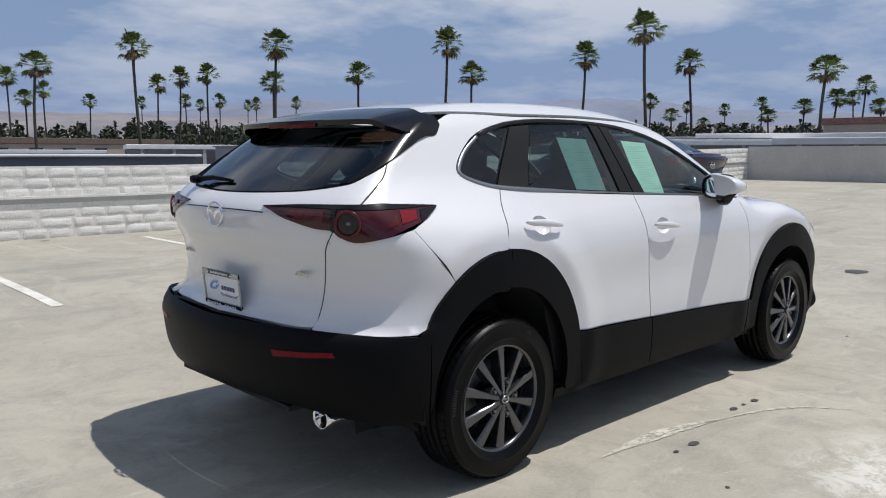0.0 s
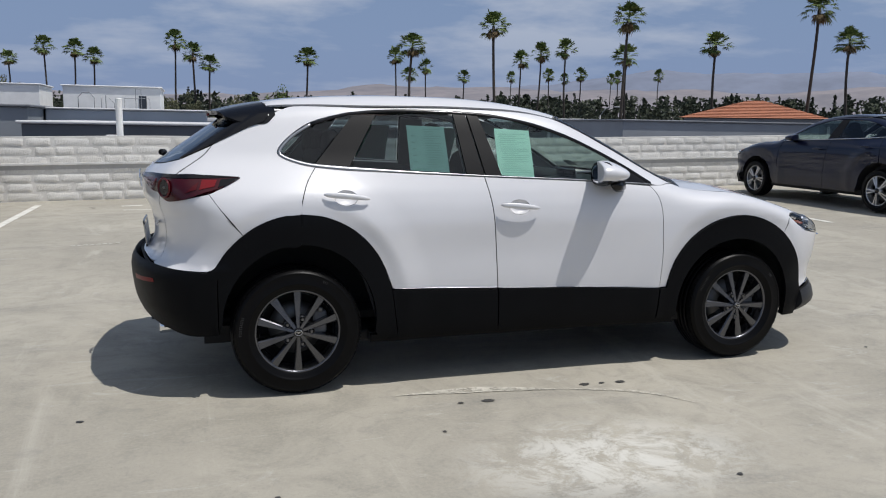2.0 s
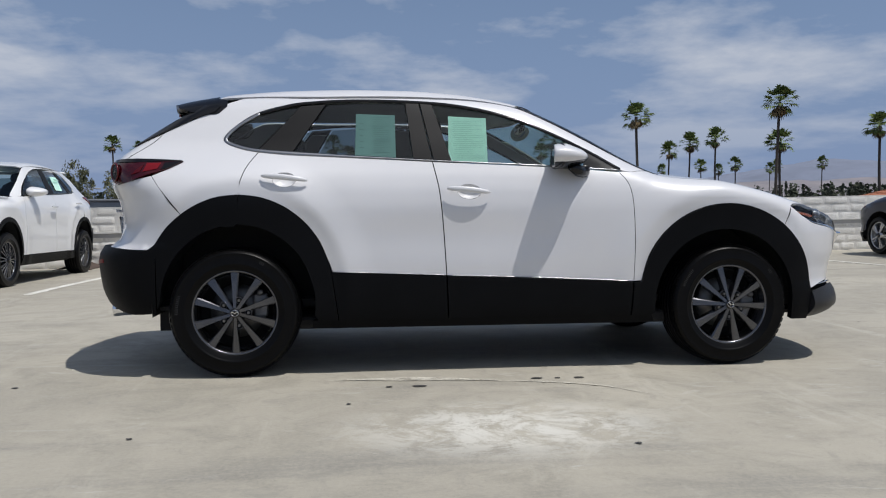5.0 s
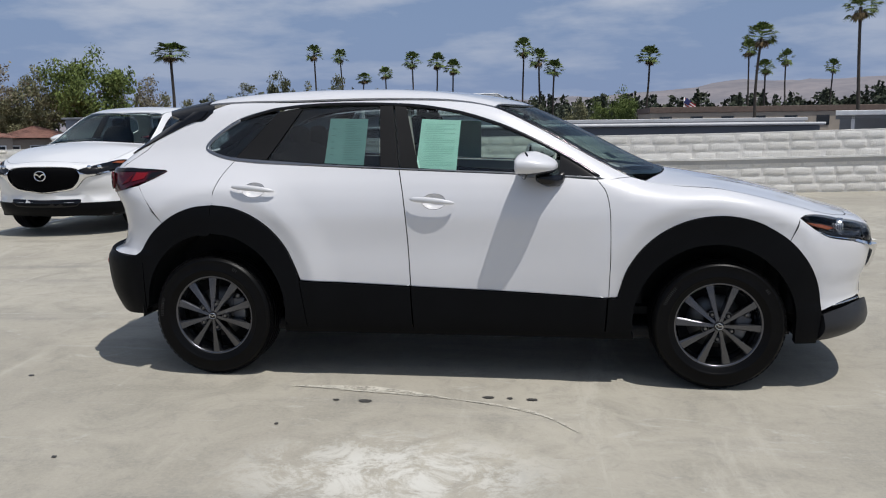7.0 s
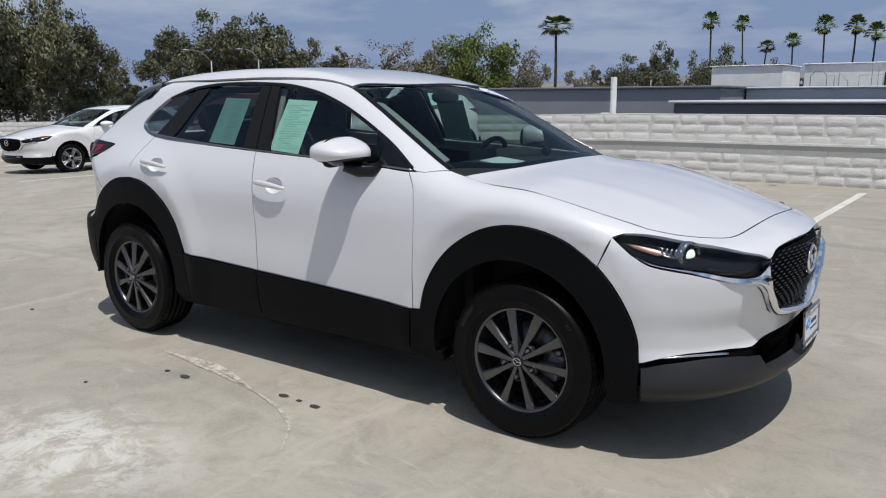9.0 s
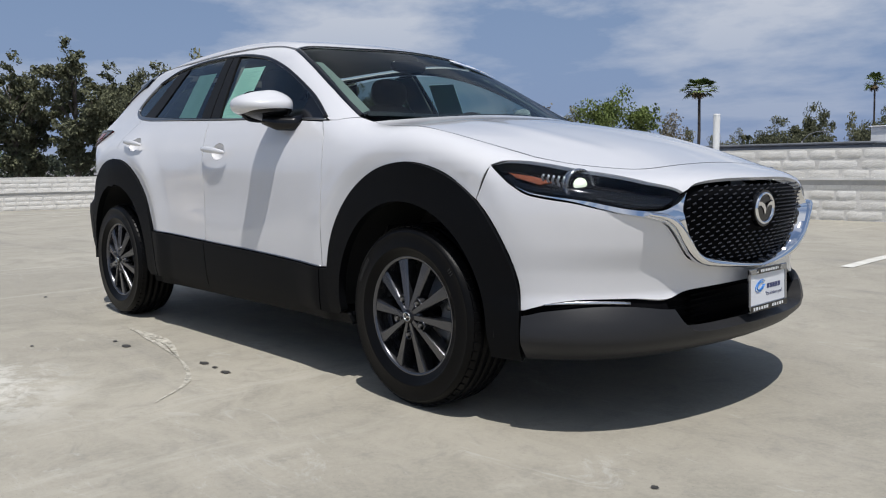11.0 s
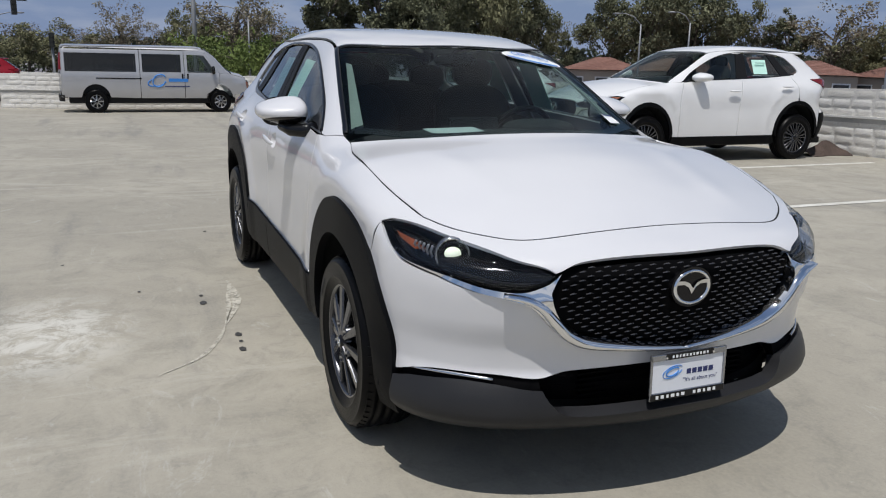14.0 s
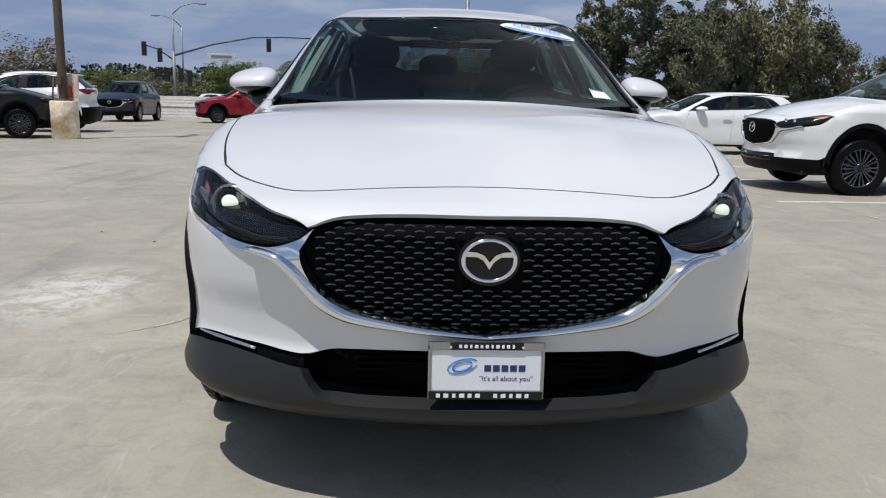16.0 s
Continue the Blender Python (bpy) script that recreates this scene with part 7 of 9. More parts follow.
    P("front_bumper", [*arch(**fe, a0=10, a1=48, n=5), *B_TOP[6:], *B_UNDER, *M(B_UNDER[:-1]), *M(B_TOP[6:]), *[("S", u, v) for _, u, v in reversed(arch(**fe, a0=10, a1=48, n=5))], ("S", 1.80, 0.40), ("f", 0.6, 0.40), ("f", 0, 0.40), ("f", -0.6, 0.40), ("s", 1.80, 0.40)], "f", paint, c, sharp=(4, 5, 6, 29, 30, 31, 32, 36, 37, 41), both=False)
    P("lower_bumper", [("s", 1.80, 0.40), ("f", -0.6, 0.395), ("f", 0, 0.395), ("f", 0.6, 0.395), ("S", 1.80, 0.40), ("S", 1.74, 0.26), ("f", 0.6, 0.25), ("f", 0, 0.24), ("f", -0.6, 0.25), ("s", 1.74, 0.26)], "f", CLAD, c, "black lower bumper", sharp=(0, 4, 5, 9), both=False, lift=0.008, depth=0.04)
    P("lower_intake", [("f", -0.45, 0.435), ("f", 0, 0.43), ("f", 0.45, 0.435), ("f", 0.40, 0.36), ("f", 0, 0.35), ("f", -0.40, 0.36)], "f", GLOSSK, c, "dark lower intake", both=False, lift=0.011, depth=0.004)
    if arches:
        P("front_arch_trim", [*arch(**fo, a0=176, a1=4, n=12), *arch(**fi, a0=-6, a1=186, n=12)], "s", CLAD, c, "black wheel arch trim", sharp=(0, 11, 12, 23), lift=0.012, depth=0.03)
        P("rear_arch_trim", [*arch(**ro, a0=176, a1=4, n=12), *arch(**ri, a0=-6, a1=186, n=12)], "s", CLAD, c, "black wheel arch trim", sharp=(0, 11, 12, 23), lift=0.012, depth=0.03)
        P("sill_trim", [("s", -0.89, LOW - 0.002), ("s", 0.885, LOW - 0.002), ("s", 0.93, 0.25), ("s", -0.94, 0.25)], "s", CLAD, c, "black sill trim", sharp="all", lift=0.008, depth=0.04)
    for k in (1, -1):
        shell = superblob((0.49, -0.882, 1.128), (0.125, 0.112, 0.075), 2.8, 16, 10, cut=mirror_shape)
        for v in shell.verts:
            v.co = Vector((v.co.x * sx, v.co.y * k * sy, v.co.z * sz))
        bmesh.ops.recalc_face_normals(shell, faces=shell.faces[:])
        part("wing_mirror", shell, paint, c)
        for cx in axles:
            bm = bmesh.new()
            prev = None
            for a in np.linspace(-5, 185, 16):
                q = [bm.verts.new((cx * sx + 0.42 * sx * math.cos(radians(a)), k * yy * sy, 0.36 * sz + 0.42 * sz * math.sin(radians(a)))) for yy in (0.45, 0.86)]
                if prev:
                    bm.faces.new((prev[0], prev[1], q[1], q[0])).smooth = True
                prev = q
            add_box(bm, (0.95 * sx, 0.01, 0.7 * sz), Matrix.Translation((cx * sx, k * 0.45, 0.55 * sz)))
            part("wheel_well", bm, DARKIN, c)
    part("underbody", box((3.9 * sx, 1.5 * sy, 0.10), Matrix.Translation((0, 0, 0.27 * sz)), 0.02), DARKIN, c)
    part("cabin", box((2.2 * sx, 1.3 * sy, 0.72 * sz), Matrix.Translation((-0.3 * sx, 0, 0.66 * sz)), 0.08), SEAT, c)
    for k in (-1, 1):
        back = superblob((0, 0, 0), (0.09, 0.25, 0.30), 3, 14, 8)
        back.transform(pose(-0.20 * sx, 0.37 * sy * k, 1.02 * sz, 0, -15))
        part("seat_back", back, SEAT, c)
        part("head_rest", superblob((-0.28 * sx, 0.37 * sy * k, 1.33 * sz), (0.05, 0.12, 0.08), 2.6, 12, 8), SEAT, c)
    part("core", box((3.7 * sx, 1.2 * sy, 0.36 * sz), Matrix.Translation((0, 0, 0.56 * sz)), 0.05), DARKIN, c)
    put_wheels(c, (axles[0] * sx, axles[1] * sx), 0.775 * sy, tyre, tyre + 0.002, 0.215, rim_r, rim[0], rim[1] or RIMM, rim[2], detail=False)
    return c


def window_sticker(c, x, y, z, w, h, tilt):
    s = part("window_sticker", box((w, 0.002, h), pose(x, y, z, tilt)), PAPER, c, "pale price sheet inside the window")
    part("sticker_bars", box((w * 0.7, 0.001, h * 0.12), pose(x, y - math.copysign(0.002, -y), z + h * 0.25, tilt)), INK, s)


def at(x, y, heading):
    return pose(x, y, deck_z(x, y), 0, -1.2 if abs(heading) < 45 else 0, heading)


white_suv = parked_car("suv_car", "white compact SUV with black arch trim parked by the wall", WHITE2, at(-5.8, 6.53, -90), size=(1.035, 1.03, 1.075), rim=(20, RIMM, True))
window_sticker(white_suv, -0.68, 0.735, 1.37, 0.26, 0.22, 24)
parked_car("hatchback_car", "white hatchback with dark windows parked by the wall", WHITE2, at(-14.55, 7.0, -90), size=(1.02, 1.0, 0.925), arches=False, rim=(10, RIMB, True), tyre=0.32, rim_r=0.225)
sedan = parked_car("sedan_car", "dark blue sedan parked nose to the wall", NAVY, at(8.9, 5.85, 88), "sedan", size=(1.075, 1.03, 0.95), arches=False, rim=(10, RIMB, True), tyre=0.32, rim_r=0.225)
parked_car("suv_car", "bright red SUV with black arch trim parked beyond the wall", RED, at(-31.0, -6.9, -78), size=(1.035, 1.03, 1.075), rim=(20, RIMM, True))
parked_car("suv_car", "dark slate blue SUV parked beyond the lamp post", SLATE, at(-30.9, -12.1, 2), size=(1.07, 1.04, 1.09), arches=False, rim=(5, RIMB, False), roof_rack=True)
parked_car("suv_car", "white compact SUV parked behind the lamp post", WHITE2, at(-18.75, -11.0, -76), size=(1.0, 1.02, 1.06), rim=(5, RIMB, False))
parked_car("suv_car", "black SUV parked beside the lamp post", BLACKP, at(-14.9, -10.62, 112), size=(1.03, 1.03, 1.07), rim=(20, RIMM, True))
parked_car("suv_car", "white car on the street beyond the far wall", WHITE2, pose(-66, -16.0, -1.3, 0, 0, 80), size=(1.03, 1.03, 1.05), arches=False)
parked_car("suv_car", "dark red car on the street beyond the far wall", RED, pose(-62, -26.5, -1.3, 0, 0, 86), size=(1.03, 1.03, 1.0), arches=False)


plate = part("number_plate", box((0.006, 0.31, 0.155), pose(-2.275, 0, 0.60, 0, 6), 0.002), PLATEW, sedan, "white plate with dark bars")
part("plate_bar", box((0.004, 0.22, 0.055), pose(-2.280, 0, 0.60, 0, 6)), NAVYINK, plate)
part("rear_emblem", wing_badge(0.065, Matrix.Translation((-2.262, 0, 0.93)) @ Matrix.Rotation(radians(-90), 4, "Z") @ Matrix.Rotation(radians(90), 4, "X")), CHROME, sedan)
for k in (-1, 1):
    part("exhaust_tip", add_cyl(bmesh.new(), 0.045, 0.045, 0.14, pose(-2.16, k * 0.58, 0.30, 0, 90), 20), CHROME, sedan)
    part("bumper_reflector", box((0.02, 0.22, 0.03), pose(-2.19, k * 0.60, 0.46, 0, 0, k * -16), 0.004), LENSR, sedan)


def passenger_van():
    """A long silver passenger van, nose at +x."""
    B = Body(
        flank=[(0.2, 0.86), (0.4, 0.94), (0.8, 0.985), (1.1, 0.98), (1.3, 0.95), (1.7, 0.87), (1.95, 0.82), (2.2, 0.72)],
        low=[(-3.2, -0.01), (2.2, 0.0), (2.8, -0.04), (3.3, -0.15)], high=[(-3.2, -0.01), (1.0, 0.0), (2.2, -0.03), (3.2, -0.1)],
        top=[(-3.3, 2.06), (1.2, 2.075), (1.55, 2.03), (1.75, 1.93), (2.35, 1.38), (2.5, 1.30), (2.95, 1.18), (3.2, 1.02)],
        nose=[(0.2, 3.0), (0.4, 3.08), (0.7, 3.10), (0.95, 3.08), (1.2, 2.9)], tail=[(0.2, -2.95), (0.45, -3.02), (1.2, -3.02), (1.9, -2.95), (2.1, -2.9)],
        nose_bow=(0.12, 0.15), tail_bow=(0.03, 0.02), rake=0.12, crown=0.08, belt=(1.1, 1.3), round_top=0.14, round_end=0.10, grid=0.10)
    v = thing("passenger_van", "silver long passenger van with dark windows and a blue oval sign", "van", pose(-23.4, -0.2, deck_z(-23.4), 0, 0, 90) @ Matrix.Diagonal((0.93, 1, 1, 1)))
    P = B.panel
    fo, ro = dict(cx=2.02, cz=0.42, rx=0.44, rz=0.46), dict(cx=-1.92, cz=0.42, rx=0.44, rz=0.46)
    belt, top = 1.26, 1.80
    P("rear_side", [("s", -2.95, 0.48), ("s", -2.36, 0.48), *arch(**ro, a0=172, a1=8, n=8), ("s", -0.55, 0.46), ("s", -0.55, 1.92), ("s", -2.92, 1.92)], "s", SILVER, v, sharp=(0, 1, 2, 9, 10, 11, 12), gap=0.004,
      holes=[([("s", -2.80, belt), ("s", -0.66, belt), ("s", -0.66, top), ("s", -2.80, top)], "all")])
    P("side_door", [("s", -0.54, 0.46), ("s", 0.86, 0.46), ("s", 0.86, 1.92), ("s", -0.54, 1.92)], "s", SILVER, v, sharp="all", gap=0.004, holes=[([("s", -0.46, belt), ("s", 0.76, belt), ("s", 0.76, top), ("s", -0.46, top)], "all")])
    P("front_door", [("s", 0.87, 0.46), ("s", 1.56, 0.46), ("s", 1.60, 0.60), ("s", 1.98, 0.92), ("s", 2.02, 1.24), ("s", 1.55, 1.86), ("s", 1.3, 1.92), ("s", 0.87, 1.92)], "s", SILVER, v, sharp=(0, 1, 4, 7), gap=0.004, holes=[([("s", 0.97, belt), ("s", 1.90, belt), ("s", 1.52, 1.78), ("s", 0.97, top)], "all")])
    P("front_wing", [("s", 1.57, 0.46), *arch(**fo, a0=172, a1=8, n=8), ("s", 2.95, 0.48), ("s", 2.93, 0.98), ("t", 2.9, -0.80), ("t", 2.42, -0.86), ("s", 2.03, 1.24), ("s", 1.99, 0.92), ("s", 1.61, 0.60)], "c", SILVER, v, sharp=(0, 1, 8, 9, 10, 11, 12, 13), gap=0.004)
    P("rear_glass", [("s", -2.79, belt), ("s", -0.67, belt), ("s", -0.67, top), ("s", -2.79, top)], "s", GLASSV, v, "dark side window", sharp="all", lift=-0.004, depth=0.003)
    P("side_glass", [("s", -0.45, belt), ("s", 0.75, belt), ("s", 0.75, top), ("s", -0.45, top)], "s", GLASSV, v, "dark side window", sharp="all", lift=-0.004, depth=0.003)
    P("door_glass", [("s", 0.98, belt), ("s", 1.89, belt), ("s", 1.515, 1.775), ("s", 0.98, top)], "s", GLASSF, v, sharp="all", lift=-0.004, depth=0.003)
    P("roof_panel", [("t", -2.92, -0.74), ("t", 1.45, -0.74), ("t", 1.55, 0), ("t", 1.45, 0.74), ("t", -2.92, 0.74)], "t", SILVER, v, sharp=(0, 1, 3, 4), both=False)
    P("roof_side", [("s", -2.92, 1.92), ("s", 1.3, 1.92), ("s", 1.55, 1.86), ("s", 2.03, 1.24), ("t", 2.42, -0.86), ("t", 1.95, -0.74), ("t", 1.45, -0.74), ("t", -2.92, -0.74)], "c", SILVER, v, sharp="all", gap=0.003)
    P("windscreen", [("t", 1.55, -0.70), ("t", 2.36, -0.82), ("t", 2.42, 0), ("t", 2.36, 0.82), ("t", 1.55, 0.70), ("t", 1.62, 0)], "t", GLASSW, v, sharp=(0, 1, 3, 4), both=False, lift=-0.004, depth=0.003)
    P("bonnet", [("t", 2.43, -0.84), ("t", 2.9, -0.79), ("t", 3.0, 0), ("t", 2.9, 0.79), ("t", 2.43, 0.84), ("t", 2.47, 0)], "t", SILVER, v, sharp=(0, 1, 3, 4), both=False)
    P("front_face", [("s", 2.93, 0.98), ("s", 2.95, 0.62), ("f", -0.6, 0.60), ("f", 0.6, 0.60), ("S", 2.95, 0.62), ("S", 2.93, 0.98), ("f", 0.7, 1.02), ("f", -0.7, 1.02)], "f", GLOSSK, v, sharp="all", both=False)
    P("head_lamp", [("s", 2.90, 0.98), ("s", 2.93, 0.78), ("f", -0.62, 0.78), ("f", -0.62, 0.98)], "f", AMBER, v, "clear and amber headlamp", sharp="all", lift=0.01)
    P("front_bumper", [("s", 2.50, 0.60), ("f", -0.6, 0.60), ("f", 0.6, 0.60), ("S", 2.50, 0.60), ("S", 2.50, 0.36), ("f", 0.6, 0.36), ("f", -0.6, 0.36), ("s", 2.50, 0.36)], "f", SATIN, v, sharp="all", both=False, lift=0.03, depth=0.06)
    P("back_face", [("r", -0.9, 0.48), ("r", 0.9, 0.48), ("r", 0.72, 1.95), ("r", -0.72, 1.95)], "r", SILVER, v, sharp="all", both=False)
    P("tail_lamp", [("s", -2.90, 1.80), ("s", -2.90, 1.30), ("r", -0.86, 1.30), ("r", -0.78, 1.80)], "r", LENSR, v, sharp="all", lift=0.012)
    P("rear_bumper", [("s", -2.85, 0.56), ("r", -0.9, 0.56), ("r", 0.9, 0.56), ("S", -2.85, 0.56), ("S", -2.85, 0.38), ("r", 0.9, 0.38), ("r", -0.9, 0.38), ("s", -2.85, 0.38)], "r", CLADG, v, sharp="all", both=False, lift=0.05, depth=0.08)
    B.ribbon("door_track", [("s", -1.9, 1.06), ("s", -0.5, 1.055)], GLOSSK, v, width=0.035, rise=0.012, n=12)
    part("chassis", box((5.5, 1.6, 0.25), Matrix.Translation((0, 0, 0.42)), 0.05), DARKIN, v)
    part("cabin", box((4.6, 1.6, 0.6), Matrix.Translation((-0.4, 0, 0.85)), 0.08), SEAT, v)
    for k in (-1, 1):
        for hx in (0.80, 0.97):
            part("door_handle", box((0.05, 0.03, 0.16), Matrix.Translation((hx, k * 0.985, 1.14)), 0.01), GLOSSK, v)
        part("wing_mirror", superblob((1.80, k * 1.10, 1.34), (0.06, 0.12, 0.13), 3, 14, 8), GLOSSK, v)
    q = B.place([("s", 0.05 + 0.20 * math.cos(a) + 0.05 * math.sin(a), 1.0 + 0.19 * math.sin(a)) for a in np.linspace(0.6, 6.2, 24)])
    sign = part("sign_swirl", add_tube(bmesh.new(), [(x, y - 0.006, z) for x, y, z in q], 0.022, 6), BLUEP, v, "blue swirl sign")
    q = B.place([("s", 0.02 + 0.33 * math.cos(a), 0.98 + 0.13 * math.sin(a) + 0.08 * math.cos(a)) for a in np.linspace(1.2, 5.6, 24)])
    part("sign_swirl_outer", add_tube(bmesh.new(), [(x, y - 0.005, z) for x, y, z in q], [0.006] * 6 + [0.018] * 12 + [0.006] * 6, 6), BLUEP, sign)
    part("sign_word_bar", box((0.62, 0.006, 0.10), Matrix.Translation((0.66, -0.989, 1.02))), BLUEP, sign)
    part("sign_bar", box((0.80, 0.006, 0.03), Matrix.Translation((0.62, -0.994, 0.83))), NAVYINK, sign)
    put_wheels(v, (-1.92, 2.02), 0.86, 0.36, 0.362, 0.235, 0.205, 8, RIMB, False, detail=False)
    return v


passenger_van()


# ---- palms, trees, buildings and street furniture round the deck ----
EYE0 = (3.3, -2.2, 1.3)
EYE1 = (-3.0, -3.4, 1.3)


def out_at(az, dist, elev=0.0, eye=EYE0):
    """A place seen from the deck at a bearing (degrees from +y towards +x), a distance and an elevation."""
    a = radians(az)
    return Vector((eye[0] + dist * math.sin(a), eye[1] + dist * math.cos(a), eye[2] + dist * math.tan(radians(elev))))


def land_z(x, y):
    return -5.5 + 3.6 * float(step(-24, -44, np.array([x]))[0])


BARK = mat("palm_bark", (0.055, 0.046, 0.038), 0.9, vary=0.4, scale=3, bump=0.4, fine=14)
GUMBARK = mat("gum_bark", (0.15, 0.125, 0.10), 0.85, vary=0.5, scale=2.5, bump=0.3, fine=12, dark=(0.06, 0.05, 0.04))


def leaf_mat(name, color, dark, back=0.25):
    m = mat(name, color, 0.7, vary=0.3, scale=0.4, dark=dark, fine=1.7, spec=0.14)
    n, l = m.node_tree.nodes, m.node_tree.links
    b = n["Principled BSDF"]
    geo = n.new("ShaderNodeNewGeometry")
    hs = n.new("ShaderNodeHueSaturation")
    r = n.new("ShaderNodeMapRange"); r.inputs[3].default_value, r.inputs[4].default_value = 0.66, 1.3
    l.new(geo.outputs["Random Per Island"], r.inputs[0]); l.new(r.outputs[0], hs.inputs["Value"])
    src = b.inputs["Base Color"].links[0].from_socket
    l.new(src, hs.inputs["Color"]); l.new(hs.outputs[0], b.inputs["Base Color"])
    return m


FROND = leaf_mat("palm_frond", (0.15, 0.19, 0.06), (0.075, 0.11, 0.035))
DRYF = leaf_mat("dry_frond", (0.20, 0.15, 0.085), (0.12, 0.09, 0.05))
GUMLEAF = leaf_mat("gum_leaf", (0.22, 0.215, 0.12), (0.11, 0.115, 0.065))
GUMDARK = leaf_mat("dark_gum_leaf", (0.165, 0.17, 0.10), (0.08, 0.088, 0.055))
GREENLEAF = leaf_mat("fresh_leaf", (0.16, 0.20, 0.06), (0.08, 0.115, 0.035))
PALELEAF = leaf_mat("pale_leaf", (0.24, 0.215, 0.15), (0.13, 0.115, 0.08))


def make_palm(seed, label):
    """A tall fan palm, 18 m to the crown's middle, its foot at the origin."""
    rnd = random.Random(seed)
    palm = thing("palm_tree", label, "palm tree", group="palms")
    lean = rnd.uniform(-0.5, 0.5)
    H = 18.0
    bm = add_tube(bmesh.new(), [(lean * (k / 8) ** 2, 0.25 * math.sin(k * 0.7 + seed), H * k / 8) for k in range(9)], [0.34, 0.24, 0.20, 0.185, 0.175, 0.165, 0.155, 0.15, 0.17], 8)
    part("trunk", bm, BARK, palm)
    top = Vector((lean, 0.25 * math.sin(8 * 0.7 + seed), H))
    for name, material, count, lo, hi, reach in (("crown", FROND, 58, -38, 85, 1.45), ("dry_skirt", DRYF, 12, -78, -45, 0.8)):
        bm = bmesh.new()
        for k in range(count):
            az = rnd.uniform(0, 2 * math.pi)
            el = radians(lo + (hi - lo) * ((k + rnd.random()) / count) ** (0.8 if name == "crown" else 1))
            d = Vector((math.cos(az) * math.cos(el), math.sin(az) * math.cos(el), math.sin(el)))
            sd = d.cross(Vector((0, 0, 1)))
            sd = (sd if sd.length > 0.01 else Vector((1, 0, 0))).normalized()
            up = sd.cross(d)
            stem = reach * rnd.uniform(0.55, 0.95)
            root = top + d * 0.1
            hub = root + d * stem + Vector((0, 0, -0.10 * stem))
            w = 0.02
            bm.faces.new([bm.verts.new(p) for p in (root - sd * w, root + sd * w, hub + sd * w, hub - sd * w)])
            fan = rnd.uniform(0.75, 1.1) * (1.0 if name == "crown" else 0.8)
            for j in range(9):
                a = radians(-72 + 18 * j + rnd.uniform(-4, 4))
                q = (d * math.cos(a) + sd * math.sin(a)).normalized()
                ln = fan * (0.75 + 0.25 * math.cos(a))
                tip = hub + q * ln + Vector((0, 0, -0.30 * ln * rnd.uniform(0.5, 1.3)))
                mid = hub + q * ln * 0.55 + up * 0.02
                n = q.cross(up).normalized() * 0.095 * ln
                bm.faces.new([bm.verts.new(p) for p in (hub, mid - n, tip, mid + n)])
        part(name, bm, material, palm)
    return palm


PALMS = [make_palm(k, "tall fan palm with a slim dark trunk beyond the deck") for k in range(4)]
# where each crown stands
NEAR_PALMS = [(63, 39, 13.1), (77, 28, 9.5), (46, 78, 13.8), (62, 66, 14.3), (33, 85, 13.0), (24, 91, 10.8), (-39.6, 76.3, 9.25), (81, 60, 13.9), (72, 71, 11.7), (61, 81, 11.7), (89, 49, 12.9), (54, 91, 10.8), (15, 119, 11.1), (59, 119, 14.2), (125, 45, 10.0), (-1, 133, 12.2), (1, 133, 10.5)]
MID_PALMS = [(128, 39, 8.5), (-4, 140, 14.6), (58, 128, 14.3), (-18, 147, 12.0), (-25, 146, 13.3), (141, 46, 12.9), (-43, 142, 14.8), (-21, 147, 13.2), (138, 55, 9.6), (136, 60, 8.2), (58, 137, 13.7), (36, 145, 14.1), (136, 79, 8.9), (41, 153, 11.2), (142, 88, 12.3), (-34, 164, 12.3), (-39, 163, 11.2)]
FAR_PALMS = [(-46, 173, 16.8), (50, 173, 14.3), (62, 182, 13.0), (182, 62, 13.5), (182, 98, 9.3), (95, 184, 14.7), (88, 188, 14.5), (189, 86, 13.7), (201, 101, 13.4), (123, 213, 16.4), (133, 207, 16.8), (119, 243, 17.1), (236, 133, 16.9), (103, 251, 17.6), (148, 263, 19.1)]
rnd = random.Random(11)
first = {}
for k, spot in enumerate(NEAR_PALMS + MID_PALMS + FAR_PALMS):
    p = Vector(spot)
    g = land_z(p.x, p.y)
    s = (p.z - g) / 18.0
    i = k % 4
    wide = 1.0 if k < len(NEAR_PALMS) else 0.95
    m = Matrix.Translation((p.x, p.y, g)) @ Matrix.Rotation(rnd.uniform(0, 6.28), 4, "Z")
    ob = PALMS[i] if i not in first else copy_thing(PALMS[i], m)
    first[i] = 1
    ob.matrix_basis = m @ Matrix.Diagonal((wide, wide, s, 1))


